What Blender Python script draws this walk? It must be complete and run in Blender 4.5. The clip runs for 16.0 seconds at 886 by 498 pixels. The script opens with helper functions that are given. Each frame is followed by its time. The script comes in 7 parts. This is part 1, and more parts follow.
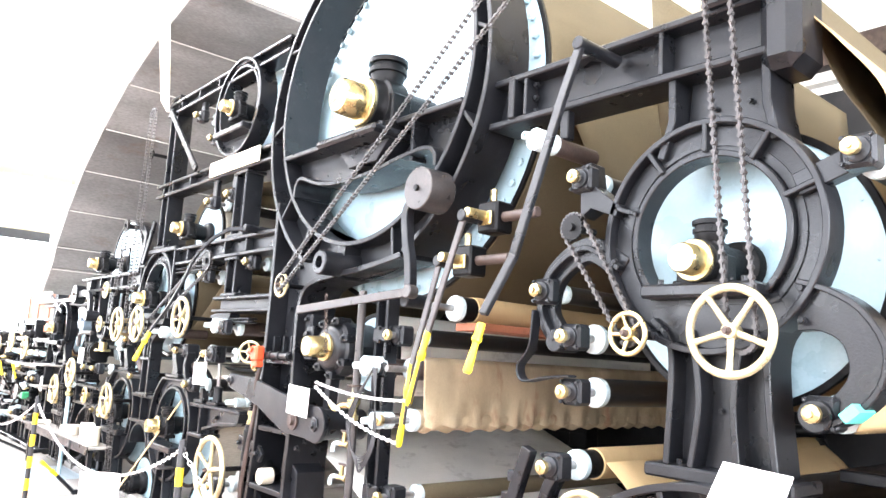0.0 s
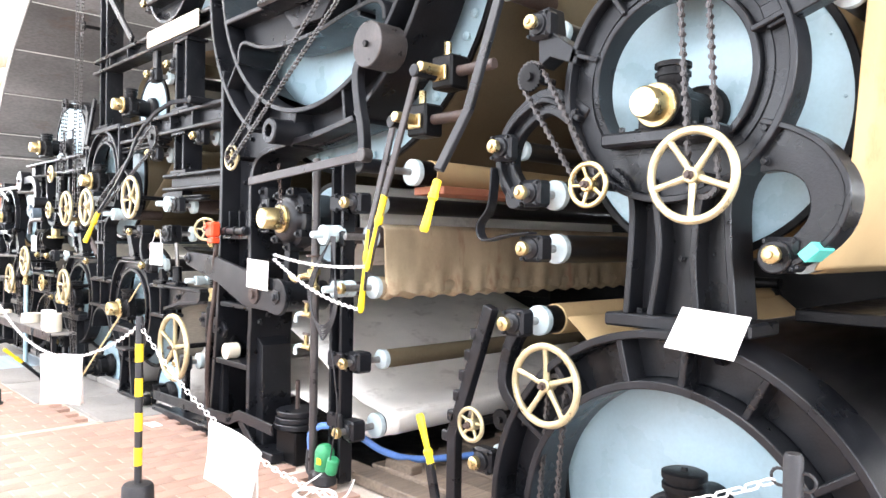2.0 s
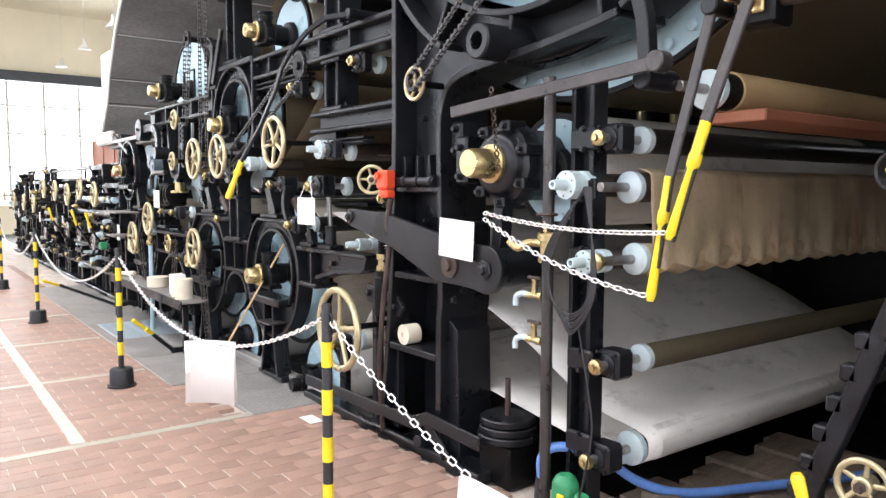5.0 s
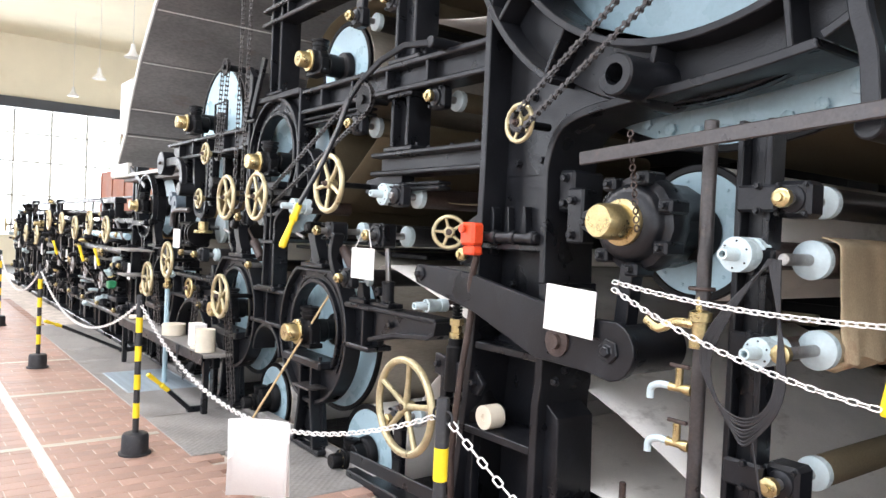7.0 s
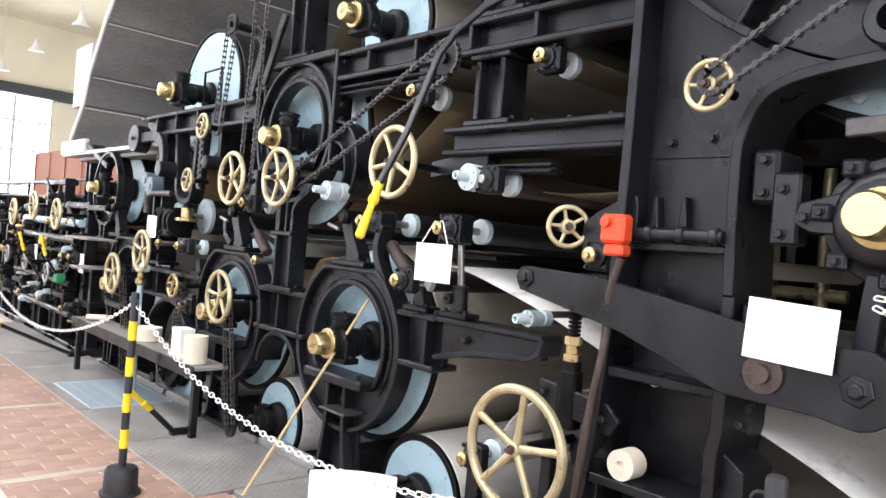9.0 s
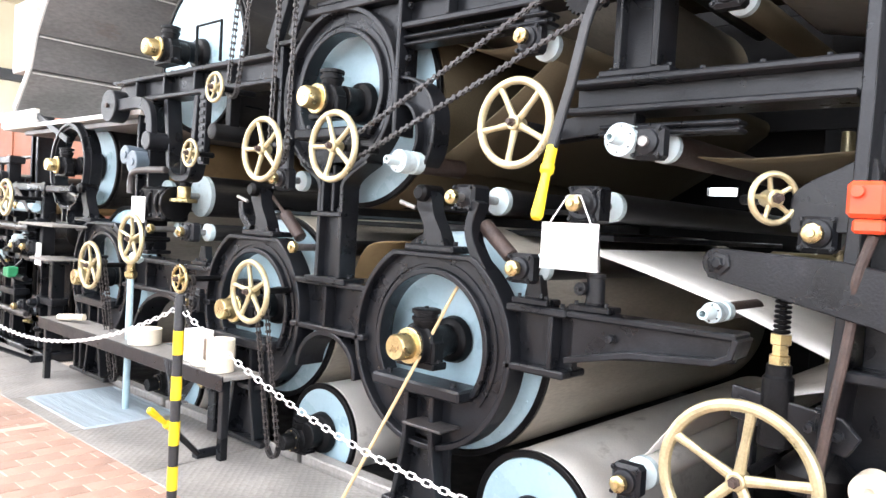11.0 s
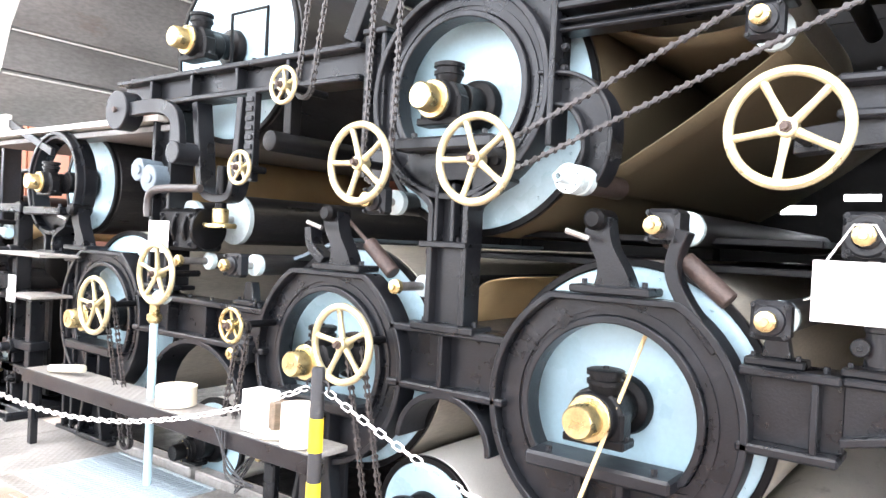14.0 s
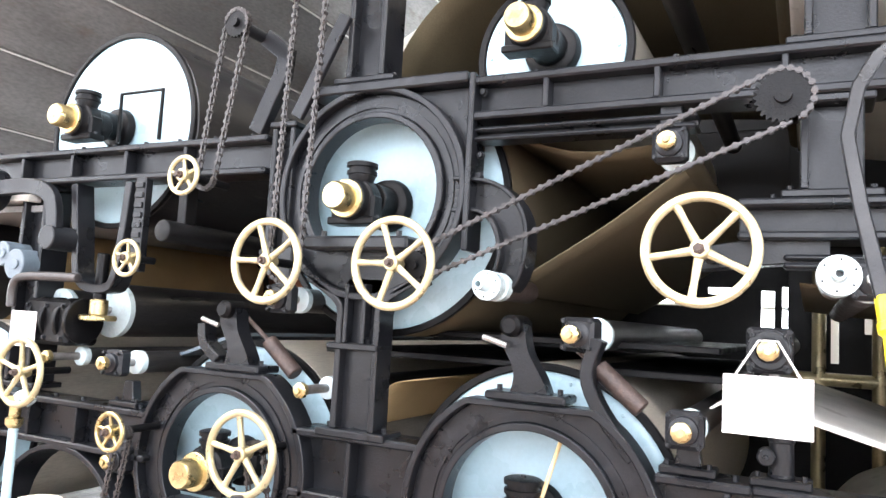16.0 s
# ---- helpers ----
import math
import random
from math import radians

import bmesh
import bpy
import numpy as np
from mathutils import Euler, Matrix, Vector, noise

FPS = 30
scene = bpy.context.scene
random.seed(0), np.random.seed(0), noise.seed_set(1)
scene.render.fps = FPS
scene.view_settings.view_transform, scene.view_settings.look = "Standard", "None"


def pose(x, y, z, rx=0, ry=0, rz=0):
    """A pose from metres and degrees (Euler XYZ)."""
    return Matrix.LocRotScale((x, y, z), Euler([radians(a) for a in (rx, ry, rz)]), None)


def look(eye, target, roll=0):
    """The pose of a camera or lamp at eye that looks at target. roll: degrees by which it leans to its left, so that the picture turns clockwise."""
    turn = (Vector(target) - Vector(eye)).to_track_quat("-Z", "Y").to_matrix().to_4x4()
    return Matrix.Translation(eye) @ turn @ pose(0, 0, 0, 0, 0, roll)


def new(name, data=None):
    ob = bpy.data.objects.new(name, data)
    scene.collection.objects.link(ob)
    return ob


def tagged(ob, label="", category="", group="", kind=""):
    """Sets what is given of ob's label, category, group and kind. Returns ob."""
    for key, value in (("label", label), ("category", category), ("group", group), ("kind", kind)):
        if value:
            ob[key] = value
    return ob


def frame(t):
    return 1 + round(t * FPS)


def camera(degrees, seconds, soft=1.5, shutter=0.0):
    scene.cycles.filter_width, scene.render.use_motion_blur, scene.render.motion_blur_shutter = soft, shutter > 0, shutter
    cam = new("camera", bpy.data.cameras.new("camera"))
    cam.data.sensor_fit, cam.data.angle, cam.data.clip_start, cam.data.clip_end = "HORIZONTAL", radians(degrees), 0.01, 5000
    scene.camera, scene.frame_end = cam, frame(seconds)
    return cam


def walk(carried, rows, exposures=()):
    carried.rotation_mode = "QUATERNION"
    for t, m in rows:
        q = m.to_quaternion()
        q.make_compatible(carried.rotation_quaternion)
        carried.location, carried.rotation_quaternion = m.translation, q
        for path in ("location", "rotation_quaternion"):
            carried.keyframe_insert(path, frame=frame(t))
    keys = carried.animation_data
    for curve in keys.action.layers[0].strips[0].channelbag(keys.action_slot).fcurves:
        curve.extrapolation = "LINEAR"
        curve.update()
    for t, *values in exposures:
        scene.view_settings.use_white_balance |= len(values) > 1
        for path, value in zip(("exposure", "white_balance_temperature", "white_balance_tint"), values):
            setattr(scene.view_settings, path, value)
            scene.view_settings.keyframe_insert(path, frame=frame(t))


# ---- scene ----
cam = camera(62.1, 16.0)
ROWS = [
    (0.0, 5.591, -2.929, 1.695, 98.71, -3.33, 48.99),
    (0.5, 5.597, -2.905, 1.674, 96.09, -2.26, 48.66),
    (1.0, 5.598, -2.884, 1.668, 94.47, -2.14, 48.00),
    (1.5, 5.583, -2.885, 1.650, 92.68, -1.92, 47.74),
    (2.0, 5.515, -2.794, 1.609, 89.42, -0.93, 46.46),
    (2.5, 5.352, -2.626, 1.603, 87.88, -0.68, 47.92),
    (3.0, 5.132, -2.535, 1.591, 86.72, -0.63, 50.81),
    (3.5, 4.787, -2.526, 1.580, 85.84, -0.47, 52.78),
    (4.0, 4.459, -2.526, 1.587, 84.71, -0.04, 53.44),
    (4.2, 4.315, -2.504, 1.587, 84.51, 0.24, 53.92),
    (6.3, 3.385, -2.586, 1.677, 88.09, -1.42, 52.21),
    (6.5, 3.286, -2.573, 1.675, 88.45, -1.40, 52.41),
    (7.0, 3.022, -2.537, 1.664, 88.89, -2.55, 53.10),
    (7.5, 2.706, -2.577, 1.624, 89.38, -3.31, 51.08),
    (8.0, 2.424, -2.661, 1.593, 89.15, -3.50, 48.59),
    (8.5, 2.076, -2.596, 1.587, 89.21, -3.67, 48.86),
    (9.0, 1.772, -2.634, 1.554, 89.65, -4.72, 47.70),
    (9.2, 1.666, -2.645, 1.552, 89.68, -4.77, 47.05),
    (11.3, 0.415, -2.779, 1.520, 87.30, -2.27, 40.15),
    (11.5, 0.303, -2.754, 1.524, 86.76, -1.65, 39.33),
    (12.0, -0.010, -2.674, 1.552, 88.33, -0.80, 40.50),
    (12.5, -0.209, -2.705, 1.539, 88.38, -2.43, 40.52),
    (13.0, -0.432, -2.793, 1.554, 88.71, -2.66, 38.64),
    (13.5, -0.606, -2.791, 1.551, 88.16, -2.65, 37.57),
    (14.0, -0.761, -2.737, 1.558, 89.37, -2.77, 36.78),
    (14.5, -0.875, -2.757, 1.539, 89.50, -3.93, 35.49),
    (15.0, -0.937, -2.785, 1.571, 90.41, -3.67, 30.60),
    (15.5, -0.959, -2.800, 1.651, 92.29, -3.27, 27.98),
    (16.0, -0.966, -2.817, 1.682, 95.52, -3.21, 26.32),
]
EXPOSURES = [(0.0, 1.5), (1.0, 1.45), (2.0, 0.8), (3.0, 0.05), (4.0, -0.2), (6.5, -0.2), (7.5, -0.05), (9.0, -0.15), (11.5, 1.0), (12.0, 1.4), (12.5, 1.5), (14.0, 1.2), (15.0, 1.2), (15.5, 1.25), (16.0, 0.9)]

walk(cam, [(t, pose(*row)) for t, *row in ROWS], EXPOSURES)

# ---- world and light ----
world = bpy.data.worlds.new("world")
scene.world = world
world.use_nodes = True
wn = world.node_tree.nodes
sky = wn.new("ShaderNodeTexSky")
sky.sky_type = "NISHITA"
sky.sun_disc = False
sky.sun_elevation = radians(48)
sky.sun_rotation = radians(200)
wn["Background"].inputs[1].default_value = 0.15
world.node_tree.links.new(sky.outputs[0], wn["Background"].inputs[0])
sun = new("sun", bpy.data.lights.new("sun", "SUN"))
sun.data.energy, sun.data.angle, sun.data.color = 0.8, radians(12), (1, 0.97, 0.93)
sun.matrix_world = look((0, 0, 0), (0.35, 0.8, -0.95))


def window_light(loc, target, w, h, power, color=(0.885, 0.905, 1.0)):
    lamp = new("window_light", bpy.data.lights.new("window_light", "AREA"))
    lamp.data.shape, lamp.data.size, lamp.data.size_y = "RECTANGLE", w, h
    lamp.data.energy, lamp.data.color = power, color
    lamp.matrix_world = look(loc, target)
    return lamp


# daylight through the windows of the aisle wall, the clerestory and the end wall
for wx in (-16.0, -8.0, 0.0, 8.0):
    window_light((wx, -6.85, 3.6), (wx, 2, 2.2), 5.6, 4.2, 370)
window_light((-25.6, -1.0, 3.3), (0, -1.0, 2.0), 9.0, 4.4, 540)
window_light((12.6, -1.0, 3.4), (0, -0.5, 1.6), 7.6, 3.8, 950)
for wx in (-10.0, 0.0):
    window_light((wx, 8.85, 3.6), (wx, 0, 2.5), 6.0, 3.6, 120)
window_light((-5.0, -3.6, 7.9), (-5.0, -3.2, 0), 24.0, 2.6, 1750)

# ---- materials ----


def material(name, color, rough=0.5, metal=0.0, vary=0.25, scale=6.0, grain=60.0, bump=0.15, wear=None, wear_amount=0.5, stretch=(1, 1, 1), random_tint=0.0, spec=0.5, coat=0.0):
    """A painted, cast or woven surface: two scales of variation, grain relief and worn spots."""
    m = bpy.data.materials.new(name)
    m.use_nodes = True
    nt = m.node_tree
    n, link = nt.nodes, nt.links.new
    bsdf = n["Principled BSDF"]
    coord = n.new("ShaderNodeTexCoord")
    mapping = n.new("ShaderNodeMapping")
    mapping.inputs["Scale"].default_value = stretch
    link(coord.outputs["Object"], mapping.inputs[0])
    big = n.new("ShaderNodeTexNoise")
    big.inputs["Scale"].default_value, big.inputs["Detail"].default_value = scale, 5
    fine = n.new("ShaderNodeTexNoise")
    fine.inputs["Scale"].default_value, fine.inputs["Detail"].default_value = grain, 4
    link(mapping.outputs[0], big.inputs[0])
    link(mapping.outputs[0], fine.inputs[0])
    ramp = n.new("ShaderNodeMapRange")
    ramp.inputs["From Min"].default_value, ramp.inputs["From Max"].default_value = 0.3, 0.7
    ramp.inputs["To Min"].default_value, ramp.inputs["To Max"].default_value = 1 - vary, 1 + vary
    link(big.outputs["Fac"], ramp.inputs["Value"])
    ramp2 = n.new("ShaderNodeMapRange")
    ramp2.inputs["From Min"].default_value, ramp2.inputs["From Max"].default_value = 0.3, 0.7
    ramp2.inputs["To Min"].default_value, ramp2.inputs["To Max"].default_value = 1 - vary * 0.6, 1 + vary * 0.6
    link(fine.outputs["Fac"], ramp2.inputs["Value"])
    mul = n.new("ShaderNodeMath")
    mul.operation = "MULTIPLY"
    link(ramp.outputs[0], mul.inputs[0])
    link(ramp2.outputs[0], mul.inputs[1])
    last = mul
    if random_tint:
        info = n.new("ShaderNodeObjectInfo")
        geo = n.new("ShaderNodeNewGeometry")
        add = n.new("ShaderNodeMath")
        add.operation = "ADD"
        link(info.outputs["Random"], add.inputs[0])
        link(geo.outputs["Random Per Island"], add.inputs[1])
        fr = n.new("ShaderNodeMath")
        fr.operation = "FRACT"
        link(add.outputs[0], fr.inputs[0])
        rr = n.new("ShaderNodeMapRange")
        rr.inputs["To Min"].default_value, rr.inputs["To Max"].default_value = 1 - random_tint, 1 + random_tint
        link(fr.outputs[0], rr.inputs["Value"])
        m2 = n.new("ShaderNodeMath")
        m2.operation = "MULTIPLY"
        link(mul.outputs[0], m2.inputs[0])
        link(rr.outputs[0], m2.inputs[1])
        last = m2
    tint = n.new("ShaderNodeVectorMath")
    tint.operation = "SCALE"
    tint.inputs[0].default_value = color
    link(last.outputs[0], tint.inputs["Scale"])
    out = tint.outputs[0]
    if wear:
        spots = n.new("ShaderNodeTexNoise")
        spots.inputs["Scale"].default_value, spots.inputs["Detail"].default_value, spots.inputs["Roughness"].default_value = scale * 1.7, 8, 0.7
        link(mapping.outputs[0], spots.inputs[0])
        wr = n.new("ShaderNodeMapRange")
        wr.inputs["From Min"].default_value, wr.inputs["From Max"].default_value = 0.56, 0.72
        wr.inputs["To Max"].default_value = wear_amount
        link(spots.outputs["Fac"], wr.inputs["Value"])
        mix = n.new("ShaderNodeMix")
        mix.data_type = "RGBA"
        mix.inputs["B"].default_value = (*wear, 1)
        link(wr.outputs[0], mix.inputs["Factor"])
        for sock in mix.inputs:
            if sock.type == "RGBA" and sock.name == "A":
                link(out, sock)
            if sock.type == "RGBA" and sock.name == "B":
                sock.default_value = (*wear, 1)
        out = [s for s in mix.outputs if s.type == "RGBA"][0]
    link(out, bsdf.inputs["Base Color"])
    rmap = n.new("ShaderNodeMapRange")
    rmap.inputs["From Min"].default_value, rmap.inputs["From Max"].default_value = 0.3, 0.7
    rmap.inputs["To Min"].default_value, rmap.inputs["To Max"].default_value = max(rough - 0.1, 0.03), min(rough + 0.12, 1)
    link(big.outputs["Fac"], rmap.inputs["Value"])
    link(rmap.outputs[0], bsdf.inputs["Roughness"])
    bsdf.inputs["Metallic"].default_value = metal
    bsdf.inputs["Specular IOR Level"].default_value = spec
    bsdf.inputs["Coat Weight"].default_value = coat
    if bump:
        b = n.new("ShaderNodeBump")
        b.inputs["Strength"].default_value, b.inputs["Distance"].default_value = bump, 0.01
        link(fine.outputs["Fac"], b.inputs["Height"])
        link(b.outputs[0], bsdf.inputs["Normal"])
    return m


IRON = material("black_painted_cast_iron", (0.0085, 0.0092, 0.0112), 0.32, 0.0, 0.4, 4.5, 110, 0.12, (0.03, 0.032, 0.037), 0.55, spec=0.33)
# oily iron parts; its near-black also stands in for shade inside the machine
IRON_DARK = material("oily_dark_iron_and_shade", (0.0035, 0.0035, 0.004), 0.38, 0.0, 0.4, 9, 120, 0.25, (0.017, 0.014, 0.012), 0.5, spec=0.18)
RUST = material("rusty_steel", (0.06, 0.042, 0.036), 0.5, 0.3, 0.35, 12, 90, 0.25, (0.05, 0.03, 0.02), 0.7)
STEEL = material("bare_grey_steel", (0.34, 0.33, 0.32), 0.34, 0.85, 0.2, 12, 120, 0.1, (0.16, 0.12, 0.09), 0.5)
STEEL_DULL = material("dull_cylinder_steel", (0.46, 0.425, 0.355), 0.42, 0.2, 0.16, 2.5, 40, 0.05, (0.27, 0.19, 0.1), 0.4, (3, 0.5, 3))
SHELL_DARK = material("dark_cylinder_shell", (0.03, 0.029, 0.03), 0.36, 0.5, 0.3, 3, 60, 0.06, (0.1, 0.09, 0.08), 0.5, (3, 0.4, 3))
BLUE = material("light_blue_paint", (0.37, 0.52, 0.58), 0.3, 0.0, 0.06, 3, 60, 0.04, (0.31, 0.43, 0.47), 0.35)
SLATE = material("slate_blue_paint", (0.1, 0.13, 0.155), 0.4, 0.0, 0.12, 8, 80, 0.08, (0.05, 0.055, 0.06), 0.5)
WORN = material("worn_handled_iron", (0.055, 0.05, 0.049), 0.36, 0.4, 0.25, 10, 90, 0.12, (0.1, 0.075, 0.06), 0.5)
BLUE_WHITE = material("pale_blue_enamel", (0.5, 0.6, 0.62), 0.3, 0.0, 0.08, 8, 60, 0.04, (0.35, 0.36, 0.33), 0.35)
BRASS = material("polished_brass", (0.52, 0.42, 0.215), 0.3, 0.92, 0.22, 14, 120, 0.06, (0.2, 0.13, 0.06), 0.6)
BRASS_PALE = material("satin_yellow_brass", (0.5, 0.435, 0.265), 0.34, 0.6, 0.2, 9, 120, 0.06, (0.28, 0.2, 0.1), 0.55)
COPPER = material("red_copper", (0.55, 0.24, 0.13), 0.4, 0.9, 0.3, 16, 100, 0.1, (0.2, 0.1, 0.06), 0.5)
FELT = material("brown_woven_felt", (0.45, 0.36, 0.235), 0.9, 0.0, 0.34, 2.2, 240, 0.5, (0.29, 0.13, 0.08), 0.8, (1.0, 1.5, 0.55), spec=0.15)
FELT_TAN = material("tan_woven_felt", (0.48, 0.345, 0.18), 0.92, 0.0, 0.12, 2, 260, 0.35, (0.27, 0.18, 0.09), 0.5, spec=0.12)
# dry felt colour, also the shaded version of the tan felt behind the girder
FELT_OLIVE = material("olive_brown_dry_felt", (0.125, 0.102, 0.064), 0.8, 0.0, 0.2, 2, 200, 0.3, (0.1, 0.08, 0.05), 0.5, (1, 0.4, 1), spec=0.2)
CANVAS = material("stained_white_wire_cloth", (0.76, 0.735, 0.68), 0.7, 0.0, 0.12, 3, 220, 0.2, (0.2, 0.16, 0.12), 0.55, (1, 0.6, 1), spec=0.3)
PAPER = material("white_paper", (0.82, 0.81, 0.78), 0.8, 0.0, 0.03, 5, 120, 0.05, spec=0.2)
PAPER_CREAM = material("cream_paper_roll", (0.7, 0.63, 0.5), 0.85, 0.0, 0.06, 14, 160, 0.1, spec=0.2)
YELLOW = material("yellow_plastic", (0.85, 0.62, 0.02), 0.4, 0.0, 0.08, 12, 90, 0.05, (0.6, 0.42, 0.05), 0.4)
BLACK_PLASTIC = material("black_rubber_and_plastic", (0.018, 0.018, 0.02), 0.55, 0.0, 0.2, 14, 120, 0.1, (0.06, 0.058, 0.055), 0.5)
WHITE_PLASTIC = material("white_plastic", (0.78, 0.77, 0.74), 0.4, 0.0, 0.05, 20, 120, 0.03)
HOSE_BLUE = material("blue_rubber_hose", (0.12, 0.25, 0.6), 0.4, 0.0, 0.12, 10, 80, 0.05)
GREEN = material("green_painted_casting", (0.03, 0.24, 0.1), 0.4, 0.0, 0.2, 12, 90, 0.1)
TEAL = material("teal_tape", (0.1, 0.5, 0.42), 0.5, 0.0, 0.1, 10, 90, 0.05)
RED = material("red_orange_plastic", (0.72, 0.07, 0.02), 0.42, 0.0, 0.1, 14, 90, 0.06)
WOOD = material("weathered_wood", (0.2, 0.155, 0.115), 0.75, 0.0, 0.3, 3, 60, 0.4, (0.07, 0.055, 0.045), 0.7, (12, 1.2, 12), 0.2)
BAMBOO = material("pale_bamboo", (0.55, 0.4, 0.2), 0.5, 0.0, 0.15, 8, 60, 0.1)
HOOD = material("grey_weathered_hood_boards", (0.17, 0.168, 0.165), 0.6, 0.0, 0.3, 1.6, 40, 0.15, (0.11, 0.07, 0.045), 0.75, (1.2, 0.45, 1.2), 0.28)
HOOD_EDGE = material("off_white_sheet_metal", (0.6, 0.6, 0.57), 0.5, 0.1, 0.1, 5, 60, 0.06, (0.4, 0.34, 0.27), 0.4)
CREAM = material("cream_painted_plaster", (0.74, 0.68, 0.53), 0.8, 0.0, 0.06, 0.8, 60, 0.1, (0.66, 0.58, 0.42), 0.4)
WHITE_WALL = material("white_plaster", (0.62, 0.61, 0.59), 0.85, 0.0, 0.06, 0.8, 60, 0.1, (0.62, 0.6, 0.55), 0.4)
RED_WALL = material("rust_red_painted_wall", (0.3, 0.11, 0.06), 0.7, 0.0, 0.16, 1.5, 60, 0.1, (0.38, 0.19, 0.12), 0.5)
TILE = material("red_clay_floor_tile", (0.35, 0.224, 0.174), 0.48, 0.0, 0.18, 4, 90, 0.15, (0.38, 0.25, 0.19), 0.6, random_tint=0.1)
MORTAR = material("grey_mortar", (0.54, 0.47, 0.4), 0.85, 0.0, 0.25, 5, 90, 0.2, (0.16, 0.12, 0.1), 0.6)
STONE = material("pale_floor_strip", (0.55, 0.52, 0.46), 0.7, 0.0, 0.12, 5, 90, 0.1, (0.38, 0.33, 0.28), 0.5)
GALV = material("galvanised_grating", (0.43, 0.5, 0.54), 0.5, 0.3, 0.12, 14, 90, 0.1)
DARK_BEAM = material("dark_painted_beam", (0.05, 0.055, 0.065), 0.5, 0.2, 0.2, 3, 60, 0.1)


def plate_material():
    m = material("worn_chequer_plate", (0.3, 0.285, 0.265), 0.5, 0.3, 0.2, 3, 50, 0.0, (0.17, 0.145, 0.12), 0.6)
    nt = m.node_tree
    n, link = nt.nodes, nt.links.new
    coord = n.new("ShaderNodeTexCoord")
    mp = n.new("ShaderNodeMapping")
    mp.inputs["Rotation"].default_value = (0, 0, radians(45))
    mp.inputs["Scale"].default_value = (26, 26, 26)
    link(coord.outputs["Object"], mp.inputs[0])
    ck = n.new("ShaderNodeTexVoronoi")
    ck.inputs["Scale"].default_value, ck.inputs["Randomness"].default_value = 1.0, 0.0
    link(mp.outputs[0], ck.inputs["Vector"])
    b = n.new("ShaderNodeBump")
    b.inputs["Strength"].default_value, b.inputs["Distance"].default_value = 0.5, 0.01
    link(ck.outputs["Distance"], b.inputs["Height"])
    link(b.outputs[0], n["Principled BSDF"].inputs["Normal"])
    return m


PLATE = plate_material()


def glow_material(name, color, strength):
    m = bpy.data.materials.new(name)
    m.use_nodes = True
    b = m.node_tree.nodes["Principled BSDF"]
    b.inputs["Base Color"].default_value = (0.8, 0.85, 0.9, 1)
    b.inputs["Emission Color"].default_value = (*color, 1)
    b.inputs["Emission Strength"].default_value = strength
    return m


DAY = glow_material("bright_day_outside", (0.9, 0.95, 1.0), 4.5)


